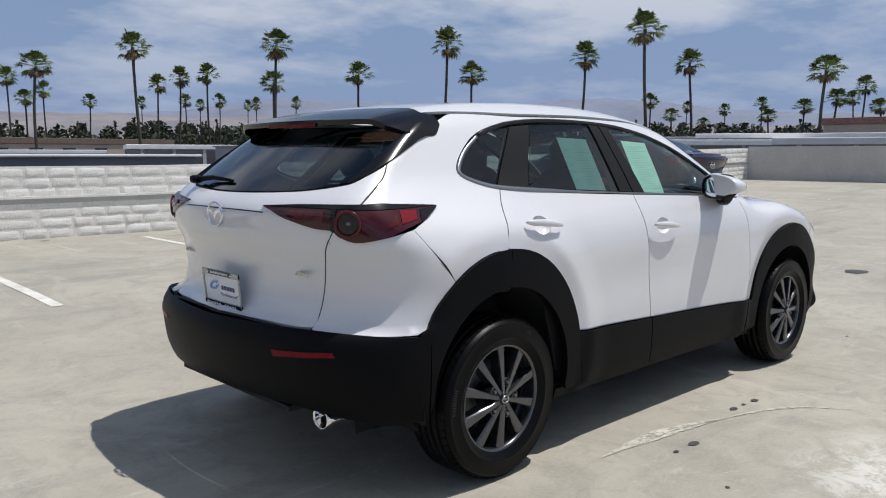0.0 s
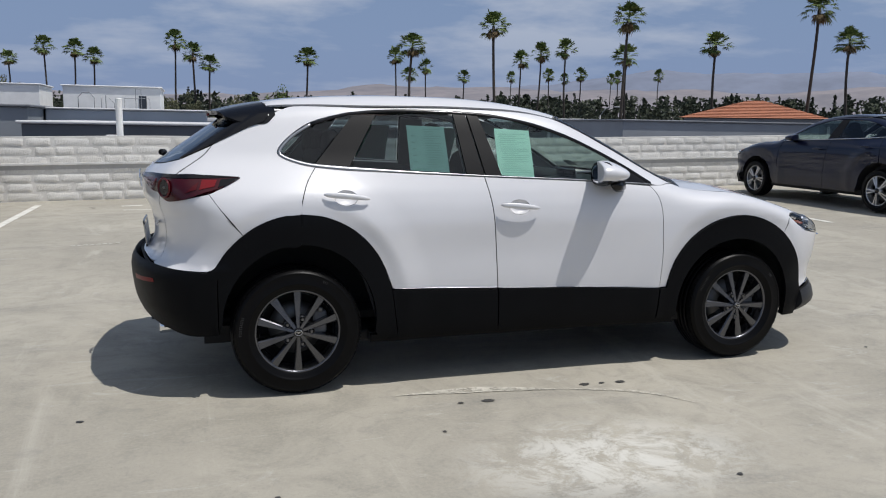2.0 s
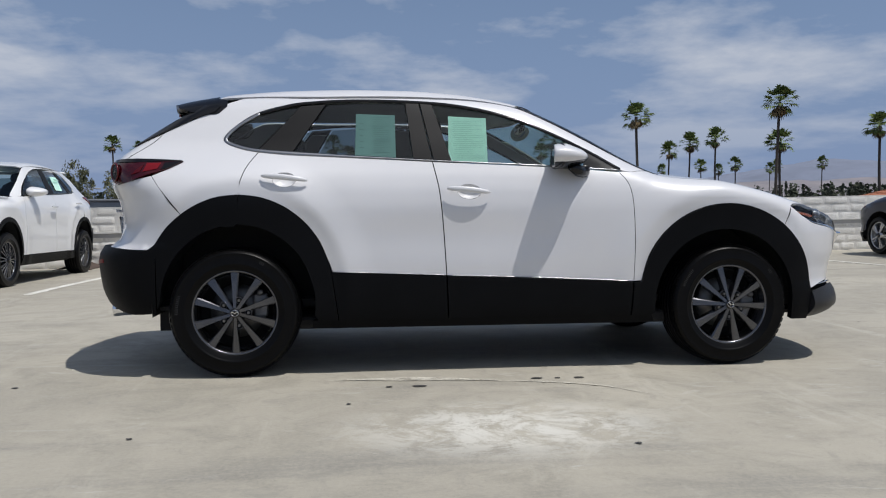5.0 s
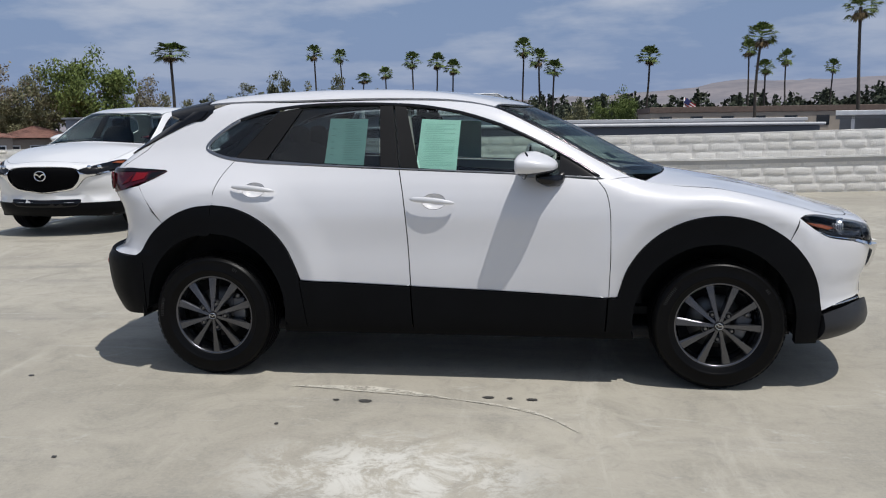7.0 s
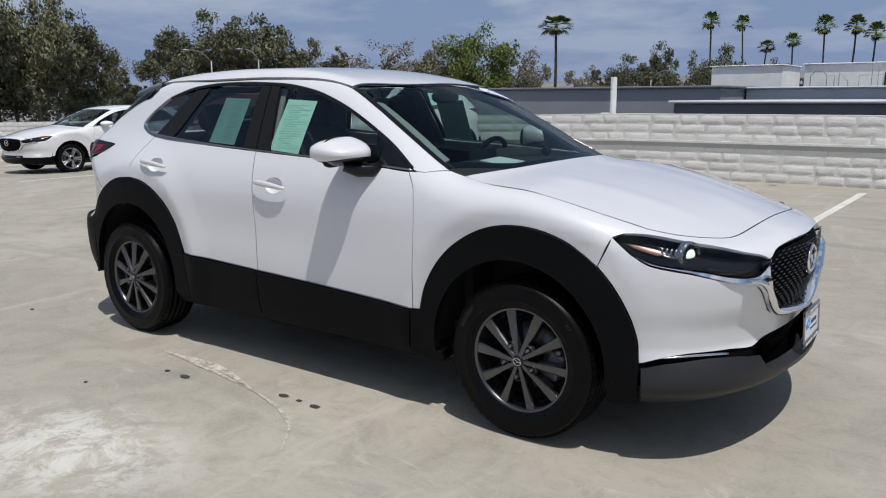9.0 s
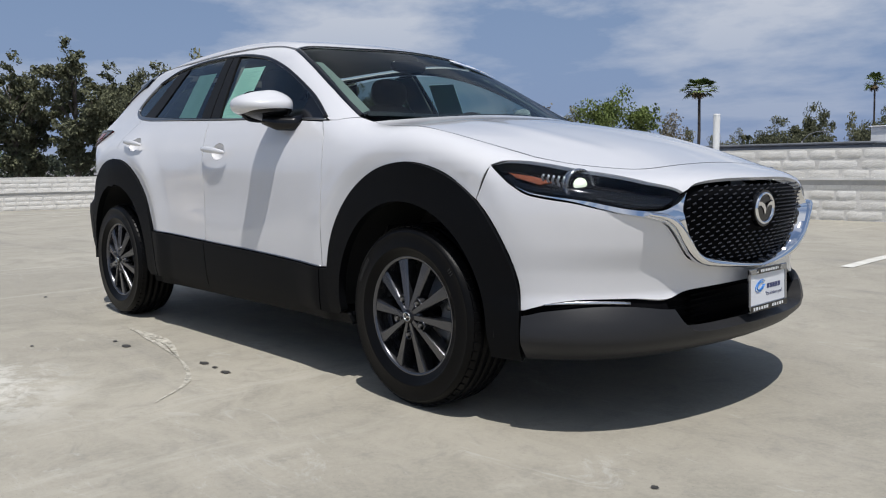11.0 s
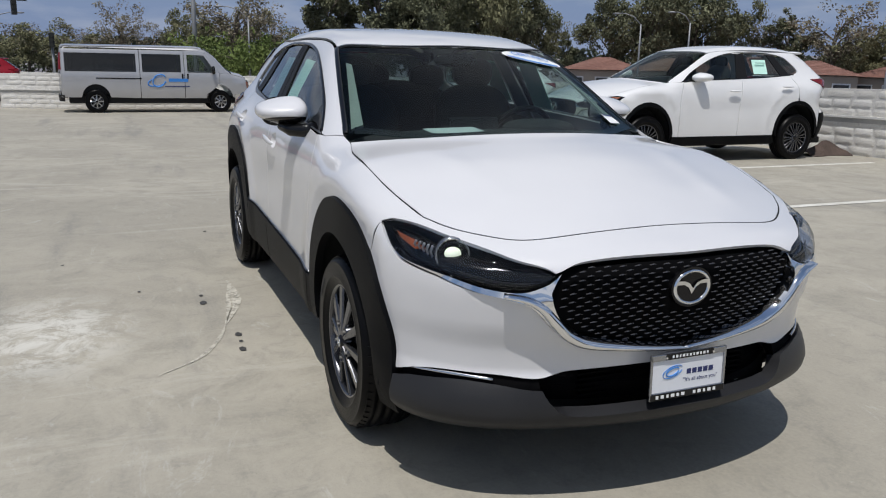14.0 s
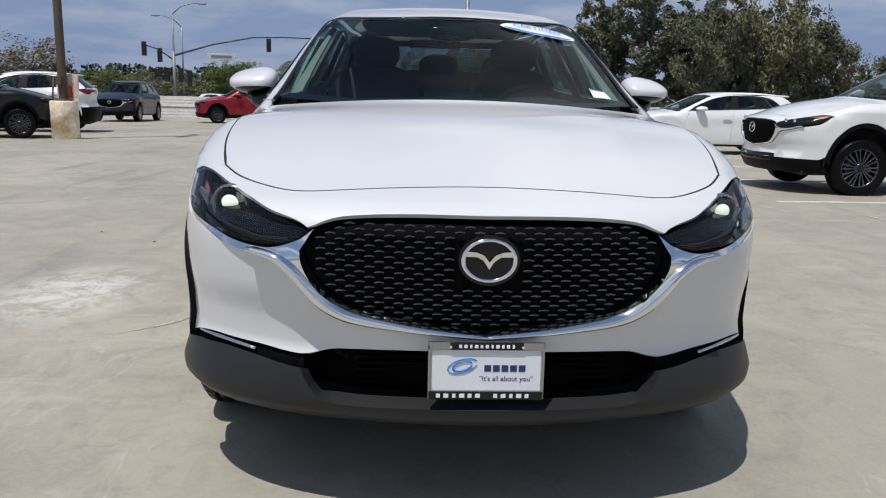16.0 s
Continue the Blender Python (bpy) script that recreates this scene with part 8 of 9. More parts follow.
def make_tree(seed, height, width, leafm, count, leaf, name, label, trunk_show=0.3, gaps=0.5, limbs=9):
    """A broadleaf tree: a tapered trunk, forking limbs, and a crown of small leaves in uneven clumps."""
    rnd = random.Random(seed)
    tree = thing(name, label, "tree", group="trees")
    bm = bmesh.new()
    add_tube(bm, [(0.15 * math.sin(k + seed) * k / 5, 0.15 * math.cos(1.3 * k + seed) * k / 5, height * 0.75 * k / 5) for k in range(6)], [height * q for q in (0.022, 0.018, 0.014, 0.010, 0.006, 0.003)], 7)
    tips = []
    for k in range(limbs):
        z0 = height * (trunk_show + (0.75 - trunk_show) * k / limbs * 0.8)
        a = k * 2.4 + rnd.uniform(-0.5, 0.5)
        out = width * 0.5 * rnd.uniform(0.45, 1.0) * math.sin(math.pi * min(1.0, 0.25 + 0.8 * (1 - k / limbs)))
        rise = height * rnd.uniform(0.10, 0.28)
        pts = [(0, 0, z0), (out * 0.4 * math.cos(a), out * 0.4 * math.sin(a), z0 + rise * 0.5), (out * math.cos(a + 0.2), out * math.sin(a + 0.2), min(z0 + rise, height * 0.95))]
        add_tube(bm, pts, [height * 0.008, height * 0.005, height * 0.0015], 5)
        for j in range(3):
            b = a + rnd.uniform(-0.9, 0.9)
            e = Vector(pts[2]) + Vector((math.cos(b), math.sin(b), rnd.uniform(-0.2, 0.6))) * width * 0.16
            add_tube(bm, [pts[1 + j % 2], e], [height * 0.003, height * 0.001], 4)
            tips.append(e)
        tips += [Vector(pts[2]), Vector(pts[1]) * 0.5 + Vector(pts[2]) * 0.5]
    tips += [Vector((rnd.uniform(-0.1, 0.1) * width, rnd.uniform(-0.1, 0.1) * width, height * q)) for q in (0.78, 0.86, 0.93)]
    part("trunk", bm, GUMBARK, tree)
    verts, faces = [], []
    clumps = []
    for t in tips:
        for _ in range(3):
            if rnd.random() < gaps:
                clumps.append((t + Vector((rnd.gauss(0, 1), rnd.gauss(0, 1), rnd.gauss(0, 0.8))) * width * 0.07, width * rnd.uniform(0.06, 0.15)))
    per = max(1, count // max(1, len(clumps)))
    for c, r in clumps:
        for _ in range(int(per * rnd.uniform(0.6, 1.4))):
            d = Vector((rnd.gauss(0, 1), rnd.gauss(0, 1), rnd.gauss(0, 1))).normalized() * r * rnd.random() ** 0.4
            p = c + Vector((d.x, d.y, d.z * 0.85))
            if p.z < height * 0.12:
                continue
            u = Vector((rnd.gauss(0, 1), rnd.gauss(0, 1), rnd.gauss(-0.5, 1))).normalized()
            v = u.cross(Vector((rnd.gauss(0, 1), rnd.gauss(0, 1), rnd.gauss(0, 1)))).normalized()
            s = leaf * rnd.uniform(0.6, 1.4)
            k = len(verts)
            verts += [p - u * s, p + v * s * 0.45, p + u * s, p - v * s * 0.45]
            faces.append((k, k + 1, k + 2, k + 3))
    mesh_part("crown", verts, faces, leafm, tree, smooth=False)
    return tree


KINDS = {
    "dark": [make_tree(1, 14, 9.5, GUMDARK, 15000, 0.20, "gum_tree", "tall dark olive gum tree with a ragged crown", 0.08, 1.0, 15), make_tree(2, 14, 8.0, GUMDARK, 14000, 0.20, "gum_tree", "tall dark olive gum tree with a ragged crown", 0.08, 1.0, 14)],
    "slim": [make_tree(3, 15, 5.0, GUMDARK, 11000, 0.19, "gum_tree", "tall narrow gum tree with dark drooping leaves", 0.08, 1.0, 16)],
    "olive": [make_tree(4, 12, 8.5, GUMLEAF, 12000, 0.19, "gum_tree", "olive green gum tree with an open crown", 0.10, 0.95, 14)],
    "sparse": [make_tree(5, 12, 7.5, PALELEAF, 2200, 0.16, "gum_tree", "thin pale gum tree with bare branches", 0.25, 0.5, 12)],
    "green": [make_tree(6, 10, 8.5, GREENLEAF, 12000, 0.18, "leafy_tree", "rounded bright green leafy tree", 0.2, 0.9, 12)],
    "bush": [make_tree(7, 5, 7.0, GREENLEAF, 6000, 0.16, "leafy_bush", "dense green leafy bush beyond the wall", 0.05, 1.0, 12)],
}
# bearing, distance, elevation of the top, kind, crown width
SPOTS = [
    (-75.0, 82, 7.6, "slim", 4.6), (-73.9, 86, 6.3, "slim", 4.0), (-71.4, 80, 8.6, "slim", 5.4), (-69.2, 84, 7.2, "slim", 5.0), (-67.6, 78, 6.6, "dark", 5.5), (-66.0, 82, 7.3, "slim", 6.0), (-63.6, 80, 7.8, "olive", 6.5), (-61.2, 82, 5.9, "dark", 6.5), (-60.0, 86, 3.9, "olive", 4.0), (-68.4, 92, 4.6, "olive", 6.0), (-64.8, 92, 4.8, "dark", 6.0),
    (-58.2, 96, 2.3, "slim", 2.2),
    (-55.2, 84, 4.9, "dark", 6.0), (-52.6, 80, 6.1, "dark", 7.0), (-49.6, 82, 6.0, "dark", 7.5), (-47.4, 84, 4.7, "olive", 5.0), (-51.0, 90, 4.4, "olive", 6.0),
    (-45.2, 84, 3.7, "sparse", 4.0), (-43.8, 82, 3.9, "slim", 3.6), (-41.0, 80, 4.5, "sparse", 7.5), (-40.2, 82, 3.0, "olive", 5.0), (-38.6, 86, 2.7, "olive", 3.6),
    (-37.2, 82, 4.0, "olive", 5.2), (-34.3, 80, 4.7, "green", 7.2), (-31.2, 83, 3.9, "sparse", 6.0), (-30.6, 86, 2.7, "olive", 4.0),
    (-26.0, 96, 2.3, "olive", 4.6), (-23.4, 96, 3.1, "dark", 5.5), (-21.4, 98, 4.0, "dark", 5.2), (-19.0, 100, 3.1, "olive", 5.2), (-17.2, 98, 3.7, "dark", 5.2), (-13.8, 120, 2.6, "olive", 5.0),
    (-77.4, 88, 1.7, "green", 5.5), (-78.8, 84, 3.2, "sparse", 6.0), (-81.2, 80, 5.0, "sparse", 8.5), (-80.6, 84, 3.6, "olive", 4.6), (-82.4, 66, 1.5, "bush", 6.5), (-80.3, 62, 1.3, "bush", 6.0), (-84.2, 84, 3.5, "olive", 5.0), (-83.2, 88, 3.0, "sparse", 5.0), (-86.6, 86, 2.4, "sparse", 4.6), (-88.6, 84, 3.7, "sparse", 4.6), (-90.4, 86, 2.0, "sparse", 6.0), (-92.4, 86, 2.1, "olive", 6.0), (-94.2, 88, 2.0, "sparse", 6.0), (-96.5, 84, 1.6, "olive", 6.5),
    (-99.0, 88, 1.8, "sparse", 6.0), (-101.2, 86, 1.5, "green", 4.6), (-102.6, 88, 1.0, "sparse", 4.6), (-104.4, 84, 0.4, "olive", 5.0), (-106.6, 82, 0.75, "olive", 4.6), (-108.9, 84, 0.7, "green", 5.0), (-111.0, 78, 0.4, "olive", 5.0), (-113.2, 82, 2.9, "sparse", 7.0), (-115.2, 76, 3.1, "sparse", 7.0), (-116.2, 82, 1.4, "olive", 5.0), (-118.0, 74, 3.0, "sparse", 7.5), (-119.5, 82, 2.0, "olive", 6.0), (-123.0, 80, 3.2, "olive", 8.0),
    (3.5, 128, 2.0, "green", 6.0), (1.0, 135, 1.8, "olive", 6.0), (-2.5, 125, 2.1, "slim", 3.5), (-4.5, 130, 1.9, "olive", 6.0),
]
used = {}
for az, dist, el, kind, wide in SPOTS:
    p = out_at(az, dist, el)
    g = land_z(p.x, p.y)
    kinds = KINDS[kind]
    i = used.get(kind, 0)
    used[kind] = i + 1
    base = kinds[i % len(kinds)]
    hh = {"dark": 14, "slim": 15, "olive": 12, "sparse": 12, "green": 10, "bush": 5}[kind]
    s = (p.z - g) / hh
    m = Matrix.Translation((p.x, p.y, g)) @ Matrix.Rotation(rnd.uniform(0, 6.28), 4, "Z")
    ob = base if i < len(kinds) else copy_thing(base, m)
    f = wide / {"dark": 8.8, "slim": 5.0, "olive": 8.5, "sparse": 7.5, "green": 8.5, "bush": 7.0}[kind]
    ob.matrix_basis = m @ Matrix.Diagonal((f, f, s, 1))

# the far line of woods, as one mass of small leaves: round crowns, and dark pointed conifers among them
gen = np.random.default_rng(3)
quads = []
for k in range(1150):
    east = k < 900
    az = gen.uniform(-12, 82) if k < 780 else gen.uniform(-36, 110) if east else gen.uniform(-135, -36)
    dist = gen.uniform(120, 330) if east else gen.uniform(105, 190)
    p = out_at(az, dist)
    g = land_z(p.x, p.y)
    point = east and gen.random() < 0.28
    low, high = (0.5, 2.0) if az < 20 else (0.9, 2.25)
    h = dist * math.tan(radians(gen.uniform(low, high) * (1.15 if point else 1) if east else gen.uniform(0.4, 1.1))) + 1.35 - g
    r = gen.uniform(1.2, 1.9) if point else gen.uniform(2.2, 5.2)
    n = 130
    up = gen.random(n) ** 0.6
    taper = (1.25 - 1.15 * up) if point else np.sqrt(np.clip(1.15 - up, 0.05, 1)) * 1.1
    lumps = gen.normal(0, 0.42, (9, 2))[gen.integers(0, 9, n)] + gen.normal(0, 0.2, (n, 2))
    q = np.stack([p.x + lumps[:, 0] * r * taper, p.y + lumps[:, 1] * r * taper, g + h * up], 1)
    u = gen.normal(0, 1, (n, 3)); u /= np.linalg.norm(u, axis=1)[:, None]
    v = np.cross(u, gen.normal(0, 1, (n, 3))); v /= np.linalg.norm(v, axis=1)[:, None]
    size = gen.uniform(0.35, 0.85, (n, 1)) * dist / 230 * (0.75 if point else 1)
    quads.append(np.stack([q - u * size, q + v * size * 0.7, q + u * size, q - v * size * 0.7], 1).reshape(-1, 3))
verts = np.vstack(quads).tolist()
faces = np.arange(len(verts)).reshape(-1, 4).tolist()
FARLEAF = leaf_mat("far_dark_leaf", (0.060, 0.068, 0.042), (0.030, 0.040, 0.030))
woods = mesh_part("far_woods", verts, faces, FARLEAF, None, smooth=False)
tagged(woods, "dark far line of woods at the foot of the hills", "woods", kind="stuff")

# ---- buildings ----
STUCCO = mat("white_stucco", (0.84, 0.84, 0.82), 0.85, vary=0.12, scale=1.2, bump=0.2, fine=30)
GREYW = mat("grey_painted_wall", (0.27, 0.29, 0.31), 0.75, vary=0.15, scale=0.5, bump=0.1, fine=20)
DARKBAND = mat("dark_roof_band", (0.13, 0.14, 0.155), 0.7, vary=0.2, scale=0.4)
PALEBAND = mat("pale_roof_edge", (0.6, 0.6, 0.6), 0.6, vary=0.15, scale=0.8)
BEIGE = mat("beige_stucco", (0.42, 0.36, 0.29), 0.9, vary=0.15, scale=0.8, bump=0.1, fine=20)
TILE = mat("terracotta_tiles", (0.30, 0.165, 0.13), 0.85, vary=0.35, scale=2.5, bump=0.4, fine=9)
ORANGET = mat("orange_roof_tiles", (0.42, 0.17, 0.09), 0.85, vary=0.25, scale=2.5, bump=0.3, fine=9)
PANE = mat("dark_window_pane", (0.03, 0.035, 0.04), 0.1, coat=0.5)
METALG = mat("galvanised_metal", (0.24, 0.25, 0.26), 0.5, 0.4, vary=0.2, scale=3)


def block_building(name, label, x0, x1, y0, y1, z1, wallm, parapet=PALEBAND, band=0.25, windows=0):
    b = thing(name, label, "building", pose((x0 + x1) / 2, (y0 + y1) / 2, -5.5))
    w, d, h = x1 - x0, y1 - y0, z1 + 5.5
    part("wall", box((w, d, h - band), Matrix.Translation((0, 0, (h - band) / 2)), 0.05), wallm, b)
    part("roof_edge", box((w + 0.3, d + 0.3, band), Matrix.Translation((0, 0, h - band / 2)), 0.04), parapet, b)
    for k in range(windows):
        part("window", box((1.6, 0.1, 1.3), Matrix.Translation((-w / 2 + (k + 0.5) * w / windows, -d / 2 - 0.03, h - 1.9)), 0.02), PANE, b)
    return b


BROWNR = mat("brown_roof_edge", (0.17, 0.125, 0.10), 0.85, vary=0.3, scale=2.5)
PALEBLUE = mat("pale_blue_grey_wall", (0.50, 0.53, 0.57), 0.8, vary=0.12, scale=0.6, bump=0.1, fine=20)
block_building("low_building", "long grey rendered building with a pale flat roof edge", -26.0, -9.0, 36, 44, 1.98, GREYW, METALG, 0.12)
block_building("low_building", "pale blue-grey rendered hall behind the dark roof band", -8.9, -1.0, 40, 66, 1.93, PALEBLUE, PALEBAND, 0.10)
block_building("low_building", "flat roofed hall with a dark grey edge band beyond the wall", -7.2, 9.9, 24.5, 38, 1.29, DARKBAND, PALEBAND, 0.10)
block_building("low_building", "grey office block behind the palms", 27, 44, 44.6, 56, 1.98, GREYW, METALG, 0.12, 6)
block_building("brown_building", "tan and brown block far beyond the palms", 98, 112, 24, 36, 5.8, BEIGE, TILE, 0.8, 4)
block_building("roof_house", "white stucco plant house on a flat roof", -20.0, -13.9, 69.5, 76, 4.2, STUCCO, STUCCO, 0.1)
pent2 = block_building("roof_house", "white stucco plant house on a flat roof", -12.0, -4.3, 68.5, 77, 4.15, STUCCO, STUCCO, 0.1)
part("louvre", box((0.6, 0.08, 1.1), Matrix.Translation((2.4, -4.28, 8.3))), PANE, pent2)
block_building("hall_roof", "white flat roofed hall among palms", -0.8, 22, 66, 90, 1.62, STUCCO, PALEBAND, 0.3)
block_building("hall_roof", "brown flat roofed shop row beyond the halls", 14, 46, 105, 120, 3.3, BEIGE, BROWNR, 0.75, 8)
for k, (az, dist, w, top) in enumerate(((58, 70, 26, 2.5), (64, 88, 30, 3.1), (70, 80, 26, 3.2), (50, 95, 22, 2.6), (27, 88, 18, 2.2), (75, 60, 20, 2.4))):
    p = out_at(az, dist, 0, EYE1)
    b = thing("carport", "long white flat carport roof on posts", "carport", Matrix.Translation((p.x, p.y, land_z(p.x, p.y))) @ Matrix.Rotation(radians(-az + 8), 4, "Z"), group="carports")
    h = top + 5.5
    part("canopy", box((w, 7, 0.45), Matrix.Translation((0, 0, h - 0.2)), 0.05), PALEBAND if k % 2 else STUCCO, b)
    part("canopy_beam", box((w, 0.3, 0.4), Matrix.Translation((0, -2.5, h - 0.6))), METALG, b)
    for j in range(6):
        part("post", box((0.3, 0.3, h - 0.4), Matrix.Translation((-w / 2 + (j + 0.5) * w / 6, -2.5, (h - 0.4) / 2))), STUCCO, b)
    part("wall", box((w * 0.96, 0.3, h - 0.6), Matrix.Translation((0, 3, (h - 0.6) / 2))), GREYW, b)


def tiled_house(name, label, p, turn, w, d, eave, ridge, wallm, tilem, windows=3):
    """A house with a hipped or gabled tiled roof whose courses are real ridges."""
    hs = thing(name, label, "house", Matrix.Translation((p.x, p.y, land_z(p.x, p.y))) @ Matrix.Rotation(radians(turn), 4, "Z"), group="houses")
    base = land_z(p.x, p.y)
    e, r = eave - base, ridge - base
    part("wall", box((w, d, e), Matrix.Translation((0, 0, e / 2)), 0.03), wallm, hs)
    bm = bmesh.new()
    n = 12
    ends = {}
    for s in (-1, 1):
        last = None
        for k in range(n):
            t0, t1 = k / n, (k + 1) / n
            rows = []
            for t, dz in ((t0, 0.07), (t1, 0.0)):
                hw = (w / 2 + 0.5) * (1 - t) + (w / 2 - d * 0.42) * t
                rows.append([bm.verts.new((-hw, s * (d / 2 + 0.5) * (1 - t), e + (r - e) * t + dz)), bm.verts.new((hw, s * (d / 2 + 0.5) * (1 - t), e + (r - e) * t + dz))])
            bm.faces.new((rows[0][0], rows[0][1], rows[1][1], rows[1][0]))
            if last:
                bm.faces.new((last[0], last[1], rows[0][1], rows[0][0]))
            else:
                ends[s] = rows[0]
            last = rows[1]
    for i in (0, 1):
        bm.faces.new((ends[-1][i], ends[1][i], bm.verts.new(((2 * i - 1) * (w / 2 - d * 0.42), 0, r))))
    bmesh.ops.recalc_face_normals(bm, faces=bm.faces[:])
    part("roof", bm, tilem, hs)
    for k in range(windows):
        win = part("window", box((1.3, 0.12, 1.1), Matrix.Translation((-w / 2 + (k + 0.5) * w / windows, -d / 2 - 0.02, e - 1.1))), STUCCO, hs)
        part("pane", box((1.1, 0.06, 0.9), Matrix.Translation((-w / 2 + (k + 0.5) * w / windows, -d / 2 - 0.09, e - 1.1))), PANE, win)
    return hs


for az, dist, w, ea, ri in ((-42.0, 72, 6.5, 0.75, 1.9), (-46.0, 74, 7.5, 0.85, 2.1), (-50.5, 72, 7.5, 0.75, 1.9), (-55.5, 78, 7, 0.7, 1.9), (-37.5, 80, 6, 0.6, 1.7), (-33.8, 76, 7, 0.6, 1.8)):
    tiled_house("house", "beige stucco house with a brown tiled roof behind the trees", out_at(az, dist), -az, w, 7, ea, ri, BEIGE, TILE)
tiled_house("tiled_pavilion", "low building with an orange tiled hip roof beyond the wall", out_at(40.0, 88, 0, EYE1), -40, 12.6, 13.4, 2.45, 4.35, GREYW, ORANGET, 4)

# pipes and rails on the flat roofs
rig = thing("roof_pipes", "galvanised pipes and access rails on a flat roof", "pipes", pose(-8.2, 60, 1.93))
for k, pts in enumerate(([(-1.6, 0, 0), (-1.6, 0, 1.0), (-1.3, 0, 1.35), (-0.8, 0, 1.35), (-0.5, 0, 1.0), (-0.5, 0, 0)], [(0, 0, 0), (0, 0, 1.15)], [(0.3, 0, 0), (0.3, 0, 1.2), (0.9, 0, 0.6), (0.9, 0, 0)], [(1.6, 0, 0), (1.6, 0, 1.0), (3.4, 0, 1.0), (3.4, 0, 0)], [(2.4, 0, 0), (2.4, 0, 1.7), (2.8, 0, 1.7), (2.8, 0, 0)])):
    part("pipe", add_tube(bmesh.new(), pts, 0.03 if k < 3 else 0.02, 6), METALG, rig)

# white post behind the wall
post = thing("white_post", "plain white round post behind the block wall", "post", pose(-2.98, 9.72, -0.64))
part("shaft", add_cyl(bmesh.new(), 0.055, 0.055, 2.36, Matrix.Translation((0, 0, 1.18)), 16), STUCCO, post)
part("bracket", box((0.17, 0.05, 0.05), Matrix.Translation((-0.13, -0.02, 1.74)), 0.006), STUCCO, post)
part("cap", add_cyl(bmesh.new(), 0.058, 0.05, 0.02, Matrix.Translation((0, 0, 2.37)), 16), STUCCO, post)

# ---- lamp post with its concrete foot on the deck ----
RUSTC = mat("rust_stained_white_paint", (0.80, 0.77, 0.70), 0.8, vary=0.6, scale=4.5, bump=0.3, fine=20, dark=(0.62, 0.36, 0.12))
BOARDW = mat("weathered_white_board", (0.72, 0.68, 0.63), 0.8, vary=0.3, scale=5.0, bump=0.2, fine=25, dark=(0.5, 0.36, 0.25))
RUSTP = mat("brown_painted_steel", (0.10, 0.062, 0.048), 0.6, vary=0.3, scale=3)
lp = thing("deck_lamp_post", "brown steel lamp post on a rust-stained round concrete foot", "lamp post", pose(-14.95, -8.15, deck_z(-14.95, -8.15)))
part("foot", lathe([(0.0001, 0.0), (0.31, 0.0), (0.305, 0.85), (0.29, 0.88), (0.0001, 0.88)], 32, "Z"), RUSTC, lp)
part("pole", add_cyl(bmesh.new(), 0.10, 0.075, 8.5, Matrix.Translation((0, 0, 5.1)), 12), RUSTP, lp)
part("equipment_board", box((0.05, 0.50, 0.62), Matrix.Translation((-0.13, 0.06, 1.18)), 0.01), BOARDW, lp, "weathered pale equipment board")
part("switch_box", box((0.09, 0.13, 0.2), pose(0.12, -0.03, 1.34), 0.012), RUSTP, lp)
part("pole_flange", add_cyl(bmesh.new(), 0.19, 0.17, 0.05, Matrix.Translation((0, 0, 0.905)), 20), RUSTP, lp)
part("cable_conduit", add_tube(bmesh.new(), [(0.2, -0.16, 0.85), (0.15, -0.17, 1.1), (0.12, -0.14, 1.42)], 0.02, 8), RUSTP, lp)
ex = part("fire_extinguisher", lathe([(0.0001, 0.0), (0.04, 0.0), (0.045, 0.02), (0.045, 0.24), (0.024, 0.28), (0.016, 0.32), (0.0001, 0.32)], 16, "Z"), RED, lp, "red fire extinguisher")
ex.matrix_basis = pose(0.1, 0.21, 0.95)
for s in (-1, 1):
    part("lamp_head", box((0.7, 0.3, 0.12), Matrix.Translation((s * 0.6, 0, 9.3)), 0.03), RUSTP, lp)

# ---- street lamps and signals ----


def street_lamp(az, dist, top, reach, side=1, label="grey steel street lamp with a curved arm"):
    p = out_at(az, dist)
    g = land_z(p.x, p.y)
    lamp = thing("street_lamp", label, "street lamp", Matrix.Translation((p.x, p.y, g)) @ Matrix.Rotation(radians(-az), 4, "Z"), group="street lamps")
    h = EYE0[2] + dist * math.tan(radians(top)) - g
    part("pole", add_tube(bmesh.new(), [(0, 0, 0), (0, 0, h * 0.5), (0, 0, h - 0.8)], [0.10, 0.08, 0.06], 8), METALG, lamp)
    part("arm", add_tube(bmesh.new(), [(0, 0, h - 0.85), (side * reach * 0.35, 0, h - 0.25), (side * reach * 0.75, 0, h - 0.02), (side * reach, 0, h)], [0.045, 0.04, 0.035, 0.03], 6), METALG, lamp)
    part("lamp_head", superblob((side * (reach + 0.25), 0, h - 0.02), (0.32, 0.14, 0.07), 2.4, 12, 8), METALG, lamp)
    return lamp


street_lamp(-104.15, 62, 5.2, 1.9, 1)
street_lamp(-103.75, 70, 4.3, 1.8, -1)
street_lamp(-49.8, 66, 3.5, 1.2, -1)
street_lamp(-96.1, 74, 2.4, 2.0, 1)
street_lamp(-80.2, 60, 3.3, 1.8, -1)
street_lamp(-53.0, 64, 3.4, 1.6, -1)
street_lamp(-22.0, 75, 1.95, 1.5, 1)
street_lamp(26.0, 70, 1.6, 1.2, 1)

SIGBLACK = mat("signal_black", (0.012, 0.014, 0.013), 0.5, vary=0.2)


